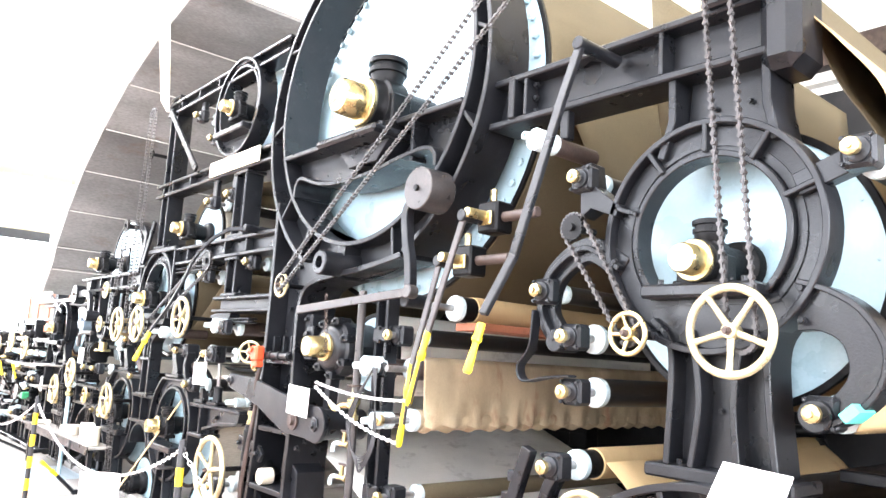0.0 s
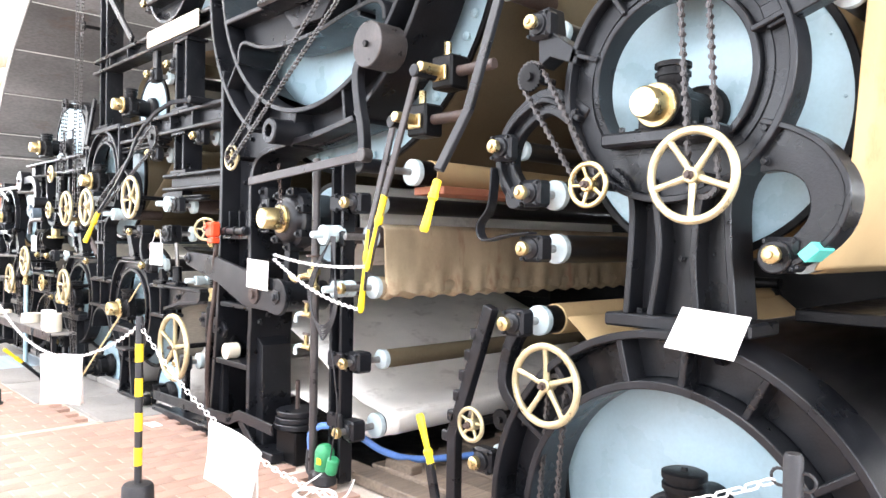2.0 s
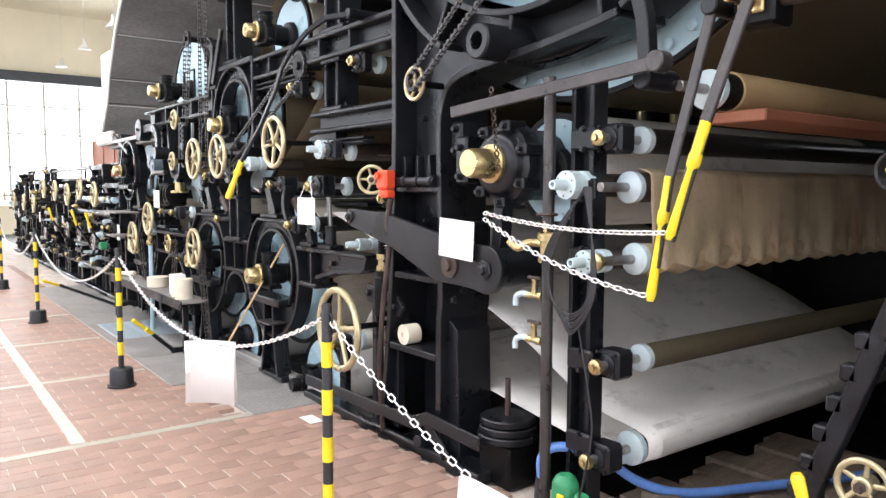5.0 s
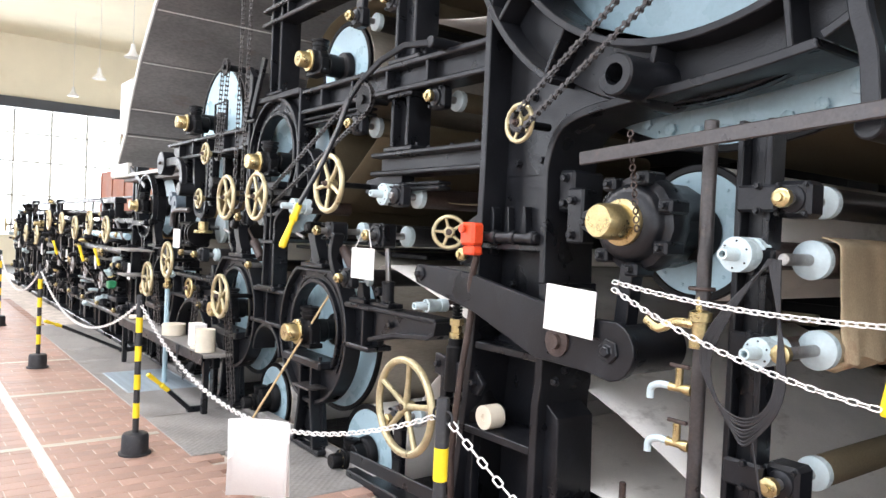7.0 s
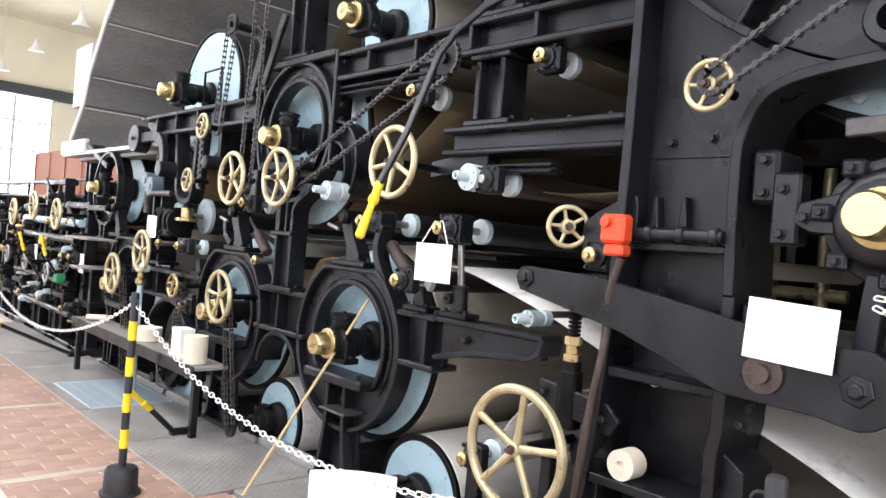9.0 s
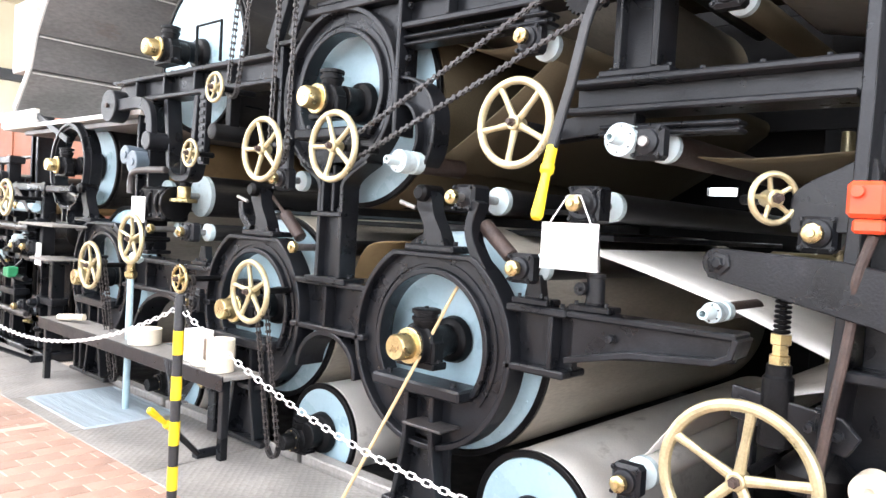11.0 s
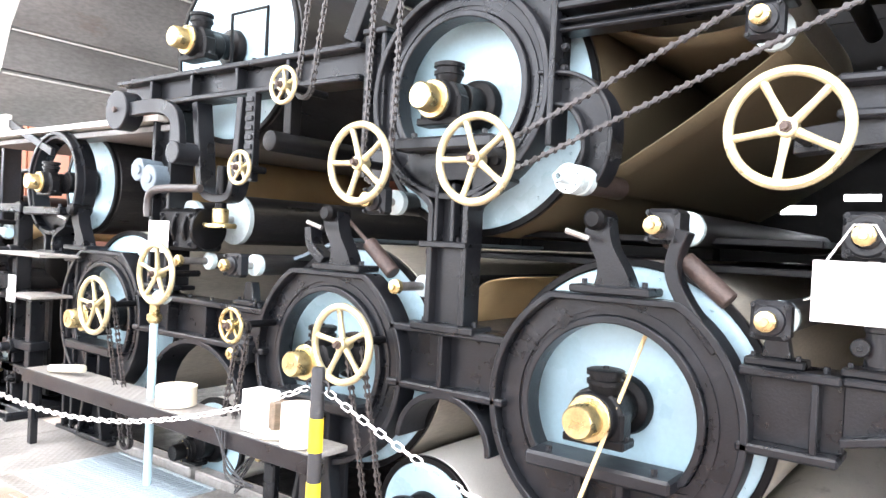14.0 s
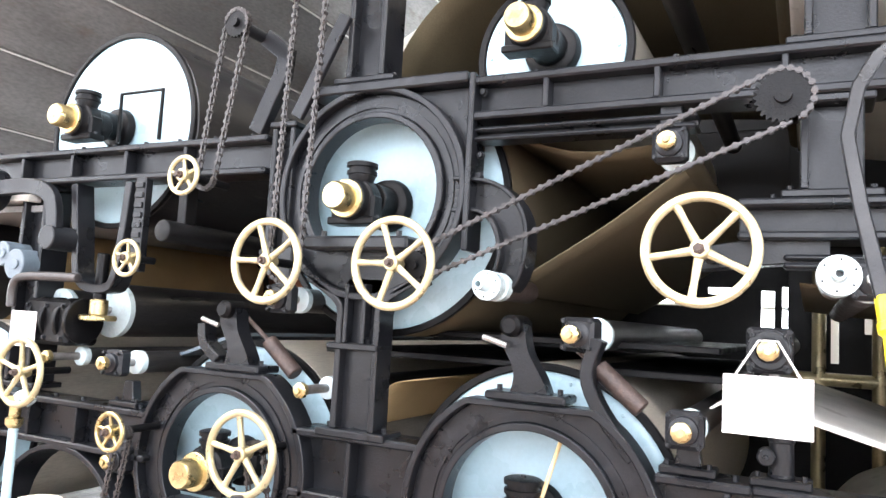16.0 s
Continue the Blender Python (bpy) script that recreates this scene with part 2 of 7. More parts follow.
# ---- mesh tools ----
class Geo:
    """Collects vertices and faces of one mesh."""

    def __init__(self):
        self.v, self.f = [], []

    def add(self, verts, faces):
        o = len(self.v)
        self.v += [tuple(p) for p in verts]
        self.f += [tuple(i + o for i in q) for q in faces]
        return self

    def box(self, x0, x1, y0, y1, z0, z1, b=0.004):
        b = min(b, (x1 - x0) * 0.45, (y1 - y0) * 0.45, (z1 - z0) * 0.45)
        lo, hi = (x0, y0, z0), (x1, y1, z1)
        vs, idx = [], {}
        for i in range(8):
            s = (i & 1, i >> 1 & 1, i >> 2 & 1)
            for a in range(3):
                p = []
                for k in range(3):
                    e = hi[k] if s[k] else lo[k]
                    p.append(e if k == a else e + (-b if s[k] else b))
                idx[i, a] = len(vs)
                vs.append(p)
        fs = []
        for a in range(3):
            u, w = (a + 1) % 3, (a + 2) % 3
            for side in (0, 1):
                q = [side << a | cu << u | cw << w for cu, cw in ((0, 0), (1, 0), (1, 1), (0, 1))]
                q = [idx[i, a] for i in q]
                fs.append(q if side else q[::-1])
            for cu in (0, 1):
                for cw in (0, 1):
                    i0 = cu << u | cw << w
                    i1 = i0 | 1 << a
                    q = [idx[i0, u], idx[i1, u], idx[i1, w], idx[i0, w]]
                    fs.append(q if cu != cw else q[::-1])
        for i in range(8):
            q = [idx[i, 0], idx[i, 1], idx[i, 2]]
            fs.append(q if bin(i).count("1") % 2 else q[::-1])
        return self.add(vs, fs)

    def lathe(self, origin, axis, profile, n=24, caps=True):
        """profile: (distance along the axis, radius) rows."""
        o, a = Vector(origin), Vector(axis).normalized()
        u = a.orthogonal().normalized()
        w = a.cross(u)
        vs, fs = [], []
        for d, r in profile:
            for i in range(n):
                t = 2 * math.pi * i / n
                vs.append(o + a * d + (u * math.cos(t) + w * math.sin(t)) * r)
        for k in range(len(profile) - 1):
            for i in range(n):
                j = (i + 1) % n
                fs.append((k * n + i, k * n + j, (k + 1) * n + j, (k + 1) * n + i))
        if caps:
            fs.append(tuple(range(n))[::-1])
            fs.append(tuple((len(profile) - 1) * n + i for i in range(n)))
        return self.add(vs, fs)

    def cyl(self, p0, p1, r, r1=None, n=20, c=None):
        d = (Vector(p1) - Vector(p0))
        h = d.length
        r1 = r if r1 is None else r1
        c = min(0.15 * min(r, r1), 0.006, h * 0.3) if c is None else c
        return self.lathe(p0, d, [(0, r - c), (c, r), (h - c, r1), (h, r1 - c)], n)

    def prism(self, outline, y0, y1, c=0.003):
        """An outline in x, z made solid from y0 (front) to y1."""
        n = len(outline)
        area = sum(outline[i][0] * outline[(i + 1) % n][1] - outline[(i + 1) % n][0] * outline[i][1] for i in range(n))
        if area < 0:
            outline = outline[::-1]
        vs = [(x, y0, z) for x, z in outline] + [(x, y1, z) for x, z in outline]
        fs = [tuple(range(n)), tuple(range(n, 2 * n))[::-1]]
        for i in range(n):
            j = (i + 1) % n
            fs.append((j, i, i + n, j + n))
        return self.add(vs, fs)

    def band(self, inner, outer, y0, y1, closed=True):
        """A plate between two outlines of the same length, in x, z."""
        n = len(inner)
        vs = [(x, y, z) for y in (y0, y1) for line in (inner, outer) for x, z in line]
        fs = []
        for i in range(n if closed else n - 1):
            j = (i + 1) % n
            a, b, c, d = i, j, n + j, n + i
            fs.append((a, b, c, d))
            fs.append(tuple(2 * n + q for q in (d, c, b, a)))
            fs.append((b, a, 2 * n + a, 2 * n + b))
            fs.append((d, c, 2 * n + c, 2 * n + d))
        if not closed:
            fs.append((0, n, 3 * n, 2 * n))
            m = n - 1
            fs.append((n + m, m, 2 * n + m, 3 * n + m))
        return self.add(vs, fs)

    def sweep(self, pts, r, n=8, closed=False, flat=None, up=None):
        """A round tube, or with flat=(width, height) a bar, along points."""
        pts = [Vector(p) for p in pts]
        m = len(pts)
        prof = [(math.cos(2 * math.pi * i / n) * r, math.sin(2 * math.pi * i / n) * r) for i in range(n)]
        if flat:
            w, h = flat[0] / 2, flat[1] / 2
            prof = [(-w, -h), (w, -h), (w, h), (-w, h)]
            n = 4
        prev, vs, fs = None, [], []
        for i, p in enumerate(pts):
            if closed:
                t = (pts[(i + 1) % m] - pts[i - 1]).normalized()
            else:
                t = (pts[min(i + 1, m - 1)] - pts[max(i - 1, 0)]).normalized()
            if up:
                u = Vector(up)
                u = (u - t * u.dot(t)).normalized()
            elif prev is None:
                u = t.orthogonal().normalized()
            else:
                u = (prev - t * prev.dot(t)).normalized()
            prev = u
            w = t.cross(u)
            vs += [p + u * a + w * b for a, b in prof]
        for k in range(m if closed else m - 1):
            q = (k + 1) % m
            for i in range(n):
                j = (i + 1) % n
                fs.append((k * n + i, k * n + j, q * n + j, q * n + i))
        if not closed:
            fs.append(tuple(range(n))[::-1])
            fs.append(tuple((m - 1) * n + i for i in range(n)))
        return self.add(vs, fs)

    def ring(self, c, axis, R, r, n=40, k=8):
        """A torus."""
        a = Vector(axis).normalized()
        u = a.orthogonal().normalized()
        w = a.cross(u)
        c = Vector(c)
        vs, fs = [], []
        for i in range(n):
            t = 2 * math.pi * i / n
            d = u * math.cos(t) + w * math.sin(t)
            for j in range(k):
                s = 2 * math.pi * j / k
                vs.append(c + d * (R + r * math.cos(s)) + a * r * math.sin(s))
        for i in range(n):
            for j in range(k):
                i2, j2 = (i + 1) % n, (j + 1) % k
                fs.append((i * k + j, i2 * k + j, i2 * k + j2, i * k + j2))
        return self.add(vs, fs)


CAST = ("black_painted_cast_iron", "oily_dark_iron_and_shade", "worn_handled_iron")
SMALL = ("bolt", "nut", "screw", "rivet", "chain_strand", "fitting", "tie_rod", "grease_cup", "spindle_nut", "wall_shade_screen", "trench_floor", "coil", "wheel", "tooth", "hub", "inner_bead")


def mesh(name, geo, mat, sharp=35):
    me = bpy.data.meshes.new(name)
    me.from_pydata(geo.v, [], geo.f)
    me.materials.append(mat)
    bm = bmesh.new()
    bm.from_mesh(me)
    bmesh.ops.recalc_face_normals(bm, faces=bm.faces)
    if mat.name in CAST and name not in SMALL and len(bm.verts) < 1500:
        # rounded casting edges that catch the light
        edges = [e for e in bm.edges if len(e.link_faces) == 2 and e.calc_face_angle(0) > radians(62) and e.calc_length() > 0.012]
        bmesh.ops.bevel(bm, geom=edges, offset=0.0045, segments=1, affect="EDGES", clamp_overlap=True)
    bm.to_mesh(me)
    bm.free()
    me.polygons.foreach_set("use_smooth", [True] * len(me.polygons))
    me.set_sharp_from_angle(angle=radians(sharp))
    return me


def thing(name, loc, label, category, group=""):
    ob = new(name)
    ob.empty_display_size = 0.05
    ob.location = loc
    return tagged(ob, label, category, group)


def part(name, geo, mat, parent, label=""):
    ob = new(name, mesh(name, geo, mat))
    ob.parent = parent
    return tagged(ob, label) if label else ob


def single(name, loc, geo, mat, label, category, group="", kind=""):
    ob = new(name, mesh(name, geo, mat))
    ob.location = loc
    return tagged(ob, label, category, group, kind)


def circle(cx, cz, r, n=64, a0=0.0, a1=360.0):
    full = abs(a1 - a0) >= 360
    return [(cx + r * math.cos(radians(a0 + (a1 - a0) * i / (n if full else n - 1))), cz + r * math.sin(radians(a0 + (a1 - a0) * i / (n if full else n - 1)))) for i in range(n)]


def d_shape(cx, cz, r, floor_z, n=64):
    """A circle cut off straight below floor_z, with rounded lower corners."""
    out = []
    for i in range(n):
        a = 2 * math.pi * i / n
        x, z = r * math.cos(a), r * math.sin(a)
        if z < floor_z:
            k = floor_z / z
            x, z = x * max(k, 0.0), floor_z
        out.append((cx + x, cz + z))
    return out


def bez(pts, n=24):
    """A smooth line through points."""
    pts = [Vector(p) for p in pts]
    out = []
    m = len(pts) - 1
    for k in range(m):
        p0, p1, p2, p3 = pts[max(k - 1, 0)], pts[k], pts[k + 1], pts[min(k + 2, m)]
        steps = max(2, n // m)
        for i in range(steps):
            t = i / steps
            out.append(0.5 * ((2 * p1) + (p2 - p0) * t + (2 * p0 - 5 * p1 + 4 * p2 - p3) * t * t + (3 * p1 - p0 - 3 * p2 + p3) * t ** 3))
    out.append(pts[-1])
    return out

# ---- the hall ----


def structure(name, geo, mat, label, category="structure"):
    ob = new(name, mesh(name, geo, mat))
    return tagged(ob, label, category, kind="structure")


FLOOR_Y = 0.12  # where the brick floor ends at the machine's trench
structure("ground", Geo().box(-27, 13, -7.2, 9.2, -0.5, -0.03, 0), MORTAR, "grey mortar bed under the brick floor of the hall", "floor")
# the darkness under the machine is put into this floor's colour
structure("trench_floor", Geo().box(-26, 13, 0.3, 4.6, -0.031, -0.02, 0), IRON_DARK, "concrete floor under the machine, its shade put into a near-black colour", "floor")
structure("ceiling", Geo().box(-27, 13, -7.2, 9.2, 8.0, 8.2, 0), CREAM, "high cream-painted ceiling of the hall", "ceiling")
structure("wall_right", Geo().box(12.8, 13, -7.2, 9.2, -0.03, 1.4, 0).box(12.8, 13, -7.2, 9.2, 5.4, 8, 0).box(12.8, 13, -7.2, -5.0, 1.4, 5.4, 0).box(12.8, 13, 3.0, 9.2, 1.4, 5.4, 0), WHITE_WALL, "white plastered end wall with a wide window", "wall")


def window_wall(name, y0, y1, windows, mat, label, x0=-27.0, x1=13.0, z0=1.2, z1=5.8):
    """A long wall with openings."""
    g = Geo()
    g.box(x0, x1, y0, y1, -0.03, z0, 0)
    g.box(x0, x1, y0, y1, z1, 8.0, 0)
    last = x0
    for a, b in windows:
        g.box(last, a, y0, y1, z0, z1, 0)
        last = b
    g.box(last, x1, y0, y1, z0, z1, 0)
    return structure(name, g, mat, label, "wall")


def window(number, x0, x1, y, z0, z1):
    g = Geo()
    t = 0.05
    g.box(x0, x1, y - t, y + t, z0, z0 + 0.08)
    g.box(x0, x1, y - t, y + t, z1 - 0.08, z1)
    for x in (x0, x1 - 0.08):
        g.box(x, x + 0.08, y - t, y + t, z0 + 0.08, z1 - 0.08)
    n = max(2, round((x1 - x0) / 1.0))
    for i in range(1, n):
        x = x0 + (x1 - x0) * i / n
        g.box(x - 0.02, x + 0.02, y - 0.03, y + 0.03, z0 + 0.08, z1 - 0.08)
    for k in range(1, 4):
        z = z0 + (z1 - z0) * k / 4
        g.box(x0 + 0.08, x1 - 0.08, y - 0.025, y + 0.025, z - 0.02, z + 0.02)
    return structure("window_%d" % number, g, HOOD_EDGE, "tall steel-framed factory window with small panes", "window")


FRONT = [(-19.0, -13.0), (-11.0, -5.0), (-3.0, 3.0), (5.0, 11.0)]
BACK = [(-24.0, -19.0), (-15.0, -8.0), (-6.5, -1.0), (1.0, 7.0)]
window_wall("wall_south", -7.2, -7.0, FRONT, WHITE_WALL, "white wall with tall factory windows along the aisle")
window_wall("wall_north", 9.0, 9.2, BACK, WHITE_WALL, "white wall with factory windows behind the machine", z0=0.9)
for i, (a, b) in enumerate(FRONT):
    window(i + 1, a, b, -7.1, 1.2, 5.8)
for i, (a, b) in enumerate(BACK):
    window(i + 5, a, b, 9.1, 0.9, 5.8)
# end wall with its wide window, a dark lintel beam and the bright yard outside
g = Geo()
g.box(-27, -26.8, -7, 9, -0.03, 1.0, 0)
g.box(-27, -26.8, -7, 9, 5.75, 8.0, 0)
g.box(-27, -26.8, -7, -6.2, 1.0, 5.75, 0)
g.box(-27, -26.8, 4.4, 9, 1.0, 5.75, 0)
structure("wall_west", g, CREAM, "cream end wall around a wide bright window", "wall")
structure("lintel", Geo().box(-26.8, -26.5, -7, 9, 5.45, 5.8), DARK_BEAM, "dark steel lintel beam across the end wall", "beam")
g = Geo()
for k in range(10):
    y = -6.2 + 10.6 * k / 9
    g.box(-26.95, -26.85, y - 0.04, y + 0.04, 1.0, 5.45)
for z in (2.4, 3.6, 4.6):
    g.box(-26.94, -26.86, -6.2, 4.4, z - 0.03, z + 0.03)
structure("window_9", g, HOOD_EDGE, "wide steel-framed end window, washed out by daylight", "window")
structure("backdrop", Geo().box(-29.0, -28.9, -9, 11, -0.5, 9, 0), DAY, "bright hazy daylight outside the end window", "backdrop")
structure("backdrop_yard", Geo().box(-27, 13, 11.0, 11.1, -0.5, 9, 0), DAY, "bright daylight outside the rear windows", "backdrop")

# rust-red enclosure wall behind the far end of the machine
g = Geo()
g.box(-15.5, -7.2, 1.35, 1.45, 0.0, 2.75)
for k in range(8):
    g.box(-15.4 + k * 1.05, -15.36 + k * 1.05, 1.33, 1.35, 0.02, 2.73)
g.box(-7.3, -5.0, 3.5, 3.56, 0.0, 2.6)
structure("wall_enclosure", g, RED_WALL, "rust-red painted partition behind the far machine end", "wall")

# cornice and white beams far above the press end
structure("trim", Geo().box(-1, 13, 8.7, 9.0, 6.0, 6.3).box(-1, 13, 8.8, 9.0, 6.45, 6.6), WHITE_WALL, "white moulded cornice on the rear wall", "trim")
structure("beam_rear", Geo().box(-1, 13, 8.75, 9.0, 6.7, 7.1), RUST, "brown timber beam on the rear wall", "beam")

# floor strips and plates
g = Geo()
for x in (-1.10, -2.92, -4.7, -6.5, 2.4, 5.6):
    g.box(x - 0.035, x + 0.035, -6.9, -0.8 if x < -1.5 else -0.5, -0.02, 0.004, 0.002)
structure("floor_strip_cross", g, STEEL_DULL, "grey metal expansion strips across the brick floor", "floor strip")
structure("floor_strip_long", Geo().box(-26, -1.15, -1.70, -1.62, -0.02, 0.006, 0.002), STONE, "pale stone strip along the brick floor", "floor strip")
PLATE_EDGE = -0.78


def floor_plate(x0, x1, y0, y1):
    g = Geo().box(x0 + 0.006, x1 - 0.006, y0 + 0.006, y1 - 0.006, -0.028, 0.006, 0.003)
    return single("chequer_plate", (0, 0, 0), g, PLATE, "worn grey chequered steel plate set in the floor", "floor plate", "floor plates by the machine")


for x0, x1 in ((-9.6, -8.4), (-8.4, -7.2), (-7.2, -6.3), (-6.3, -5.5), (-4.42, -3.4), (-3.4, -2.2), (-2.2, -1.05)):
    floor_plate(x0, x1, PLATE_EDGE + (0.24 if x0 > -2.3 else 0), 0.04)
floor_plate(-5.5, -4.42, PLATE_EDGE, -0.66)

# galvanised grating
gr = thing("floor_grating", (-4.96, -0.32, 0.0), "bluish galvanised steel grating set in the floor plates", "grating")
g = Geo()
for y in (-0.335, 0.325):
    g.box(-0.53, 0.53, y - 0.012, y + 0.012, -0.02, 0.008)
for x in (-0.53, 0.53):
    g.box(x - 0.012, x + 0.012, -0.323, 0.313, -0.02, 0.008)
part("frame", g, GALV, gr)
bar = mesh("bar", Geo().box(-0.005, 0.005, -0.322, 0.312, -0.02, 0.007, 0.001), GALV)
for k in range(30):
    b = new("bar", bar)
    b.parent = gr
    b.location = (-0.51 + k * 1.02 / 29, 0, 0)
bar2 = mesh("cross_bar", Geo().box(-0.518, 0.518, -0.003, 0.003, -0.015, 0.004, 0.001), GALV)
for k in range(8):
    b = new("cross_bar", bar2)
    b.parent = gr
    b.location = (0, -0.29 + k * 0.08, 0)

# curb of the trench under the dryers
g = Geo()
g.box(-6.3, -4.75, 0.05, 0.15, -0.1, 0.05, 0.01)
g.box(-4.7, -3.05, 0.05, 0.15, -0.1, 0.05, 0.01)
g.box(-3.0, -1.05, 0.05, 0.15, -0.1, 0.06, 0.01)
structure("trench_curb", g, PLATE, "low grey steel curb along the machine trench", "curb")

# timber planks over the pit at the press end
for k in range(9):
    y = 0.17 + k * 0.21
    single("plank", (0, 0, 0), Geo().box(1.55 - 0.06 * (k % 3), 5.6, y, y + 0.19, -0.02, 0.05 + 0.012 * (k % 2), 0.008), WOOD,
           "dark weathered timber plank beside the press", "plank", "planks over the pit")
single("timber_block", (1.75, 0.45, 0.05), Geo().box(-0.14, 0.14, -0.05, 0.05, 0, 0.07, 0.008), WOOD, "short offcut of brown timber on the planks", "timber")
single("timber_block", (1.5, 0.3, -0.02), Geo().box(-0.3, 0.3, -0.08, 0.08, 0, 0.06, 0.008), WOOD, "long low timber block beside the pump", "timber")


# pendant lamps far down the hall
def pendant(x, y, z):
    p = thing("pendant_lamp", (x, y, z), "small enamel factory pendant lamp on a long rod", "lamp", "pendant lamps")
    part("rod", Geo().cyl((0, 0, 0.28), (0, 0, 8.0 - z), 0.006, n=8), HOOD_EDGE, p)
    part("shade", Geo().lathe((0, 0, 0), (0, 0, 1), [(0.0, 0.17), (0.015, 0.165), (0.1, 0.08), (0.18, 0.05), (0.28, 0.04)], 24), HOOD_EDGE, p)


for x, y, z in ((-13.0, 1.35, 5.0), (-17.5, 1.65, 5.25), (-22.0, 1.85, 5.4)):
    pendant(x, y, z)

# near-black screen added along machine's rear to darken its interior; openings to bright hall
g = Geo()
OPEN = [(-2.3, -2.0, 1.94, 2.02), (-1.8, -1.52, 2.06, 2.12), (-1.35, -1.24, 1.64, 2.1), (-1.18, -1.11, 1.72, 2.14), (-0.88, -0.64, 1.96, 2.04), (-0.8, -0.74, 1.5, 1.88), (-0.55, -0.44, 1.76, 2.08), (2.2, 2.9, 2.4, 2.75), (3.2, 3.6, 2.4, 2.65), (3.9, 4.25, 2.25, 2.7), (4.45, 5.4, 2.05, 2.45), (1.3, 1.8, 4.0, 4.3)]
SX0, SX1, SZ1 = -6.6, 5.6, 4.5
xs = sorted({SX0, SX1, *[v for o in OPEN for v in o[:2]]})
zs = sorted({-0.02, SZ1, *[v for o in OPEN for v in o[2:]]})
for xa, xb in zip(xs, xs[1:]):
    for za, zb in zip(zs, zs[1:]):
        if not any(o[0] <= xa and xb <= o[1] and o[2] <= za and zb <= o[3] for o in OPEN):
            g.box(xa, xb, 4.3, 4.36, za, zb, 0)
structure("wall_shade_screen", g, IRON_DARK, "added near-black screen along the rear that darkens the machine's interior", "wall")

# ---- machine parts ----
BOLT = mesh("bolt", Geo().lathe((0, 0, 0), (0, -1, 0), [(0, 0.5), (0.14, 0.5), (0.14, 0.36), (0.5, 0.36), (0.56, 0.3)], 6), IRON)
BOLT_BLUE = mesh("bolt", Geo().lathe((0, 0, 0), (0, -1, 0), [(0, 0.5), (0.3, 0.5), (0.36, 0.4)], 6), BLUE)
RIVET = mesh("rivet", Geo().lathe((0, 0, 0), (0, -1, 0), [(0, 0.5), (0.2, 0.42), (0.3, 0.2)], 8), BLUE)


def bolts(parent, places, size=0.03, data=None, name="bolt"):
    for p in places:
        b = new(name, data or BOLT)
        b.parent = parent
        b.location = p
        b.scale = (size, size, size)


def cylinder(cx, cz, r, y0, length=3.1, shell=STEEL_DULL, label="large drying cylinder with a light blue end cover", rim=0.03, disc=BLUE, nb=14, name="drying_cylinder"):
    t = thing(name, (cx, y0, cz), label, "cylinder", "drying cylinders")
    part("shell", Geo().lathe((0, 0.02, 0), (0, 1, 0), [(0, r - 0.012), (0.012, r), (length, r), (length + 0.012, r - 0.02)], 72), shell, t)
    part("rim", Geo().band(circle(0, 0, r - rim, 72), circle(0, 0, r + 0.004, 72), -0.012, 0.018), IRON_DARK, t)
    plate = part("end_plate", Geo().lathe((0, 0.02, 0), (0, -1, 0), [(0, r - rim - 0.001), (0.016, r - rim - 0.002), (0.026, r * 0.9), (0.01, r * 0.45), (0.01, 0.12)], 72), disc, t, "light blue sheet-metal end cover")
    bolts(plate, [((r - rim - 0.035) * math.cos(2 * math.pi * i / nb), -0.008, (r - rim - 0.035) * math.sin(2 * math.pi * i / nb)) for i in range(nb)], 0.016, RIVET, "rivet")
    part("journal", Geo().lathe((0, 0.0, 0), (0, -1, 0), [(0, 0.13), (0.05, 0.12), (0.06, 0.08), (max(y0 - 0.06, 0.08), 0.08)], 28), IRON_DARK, t)
    return t


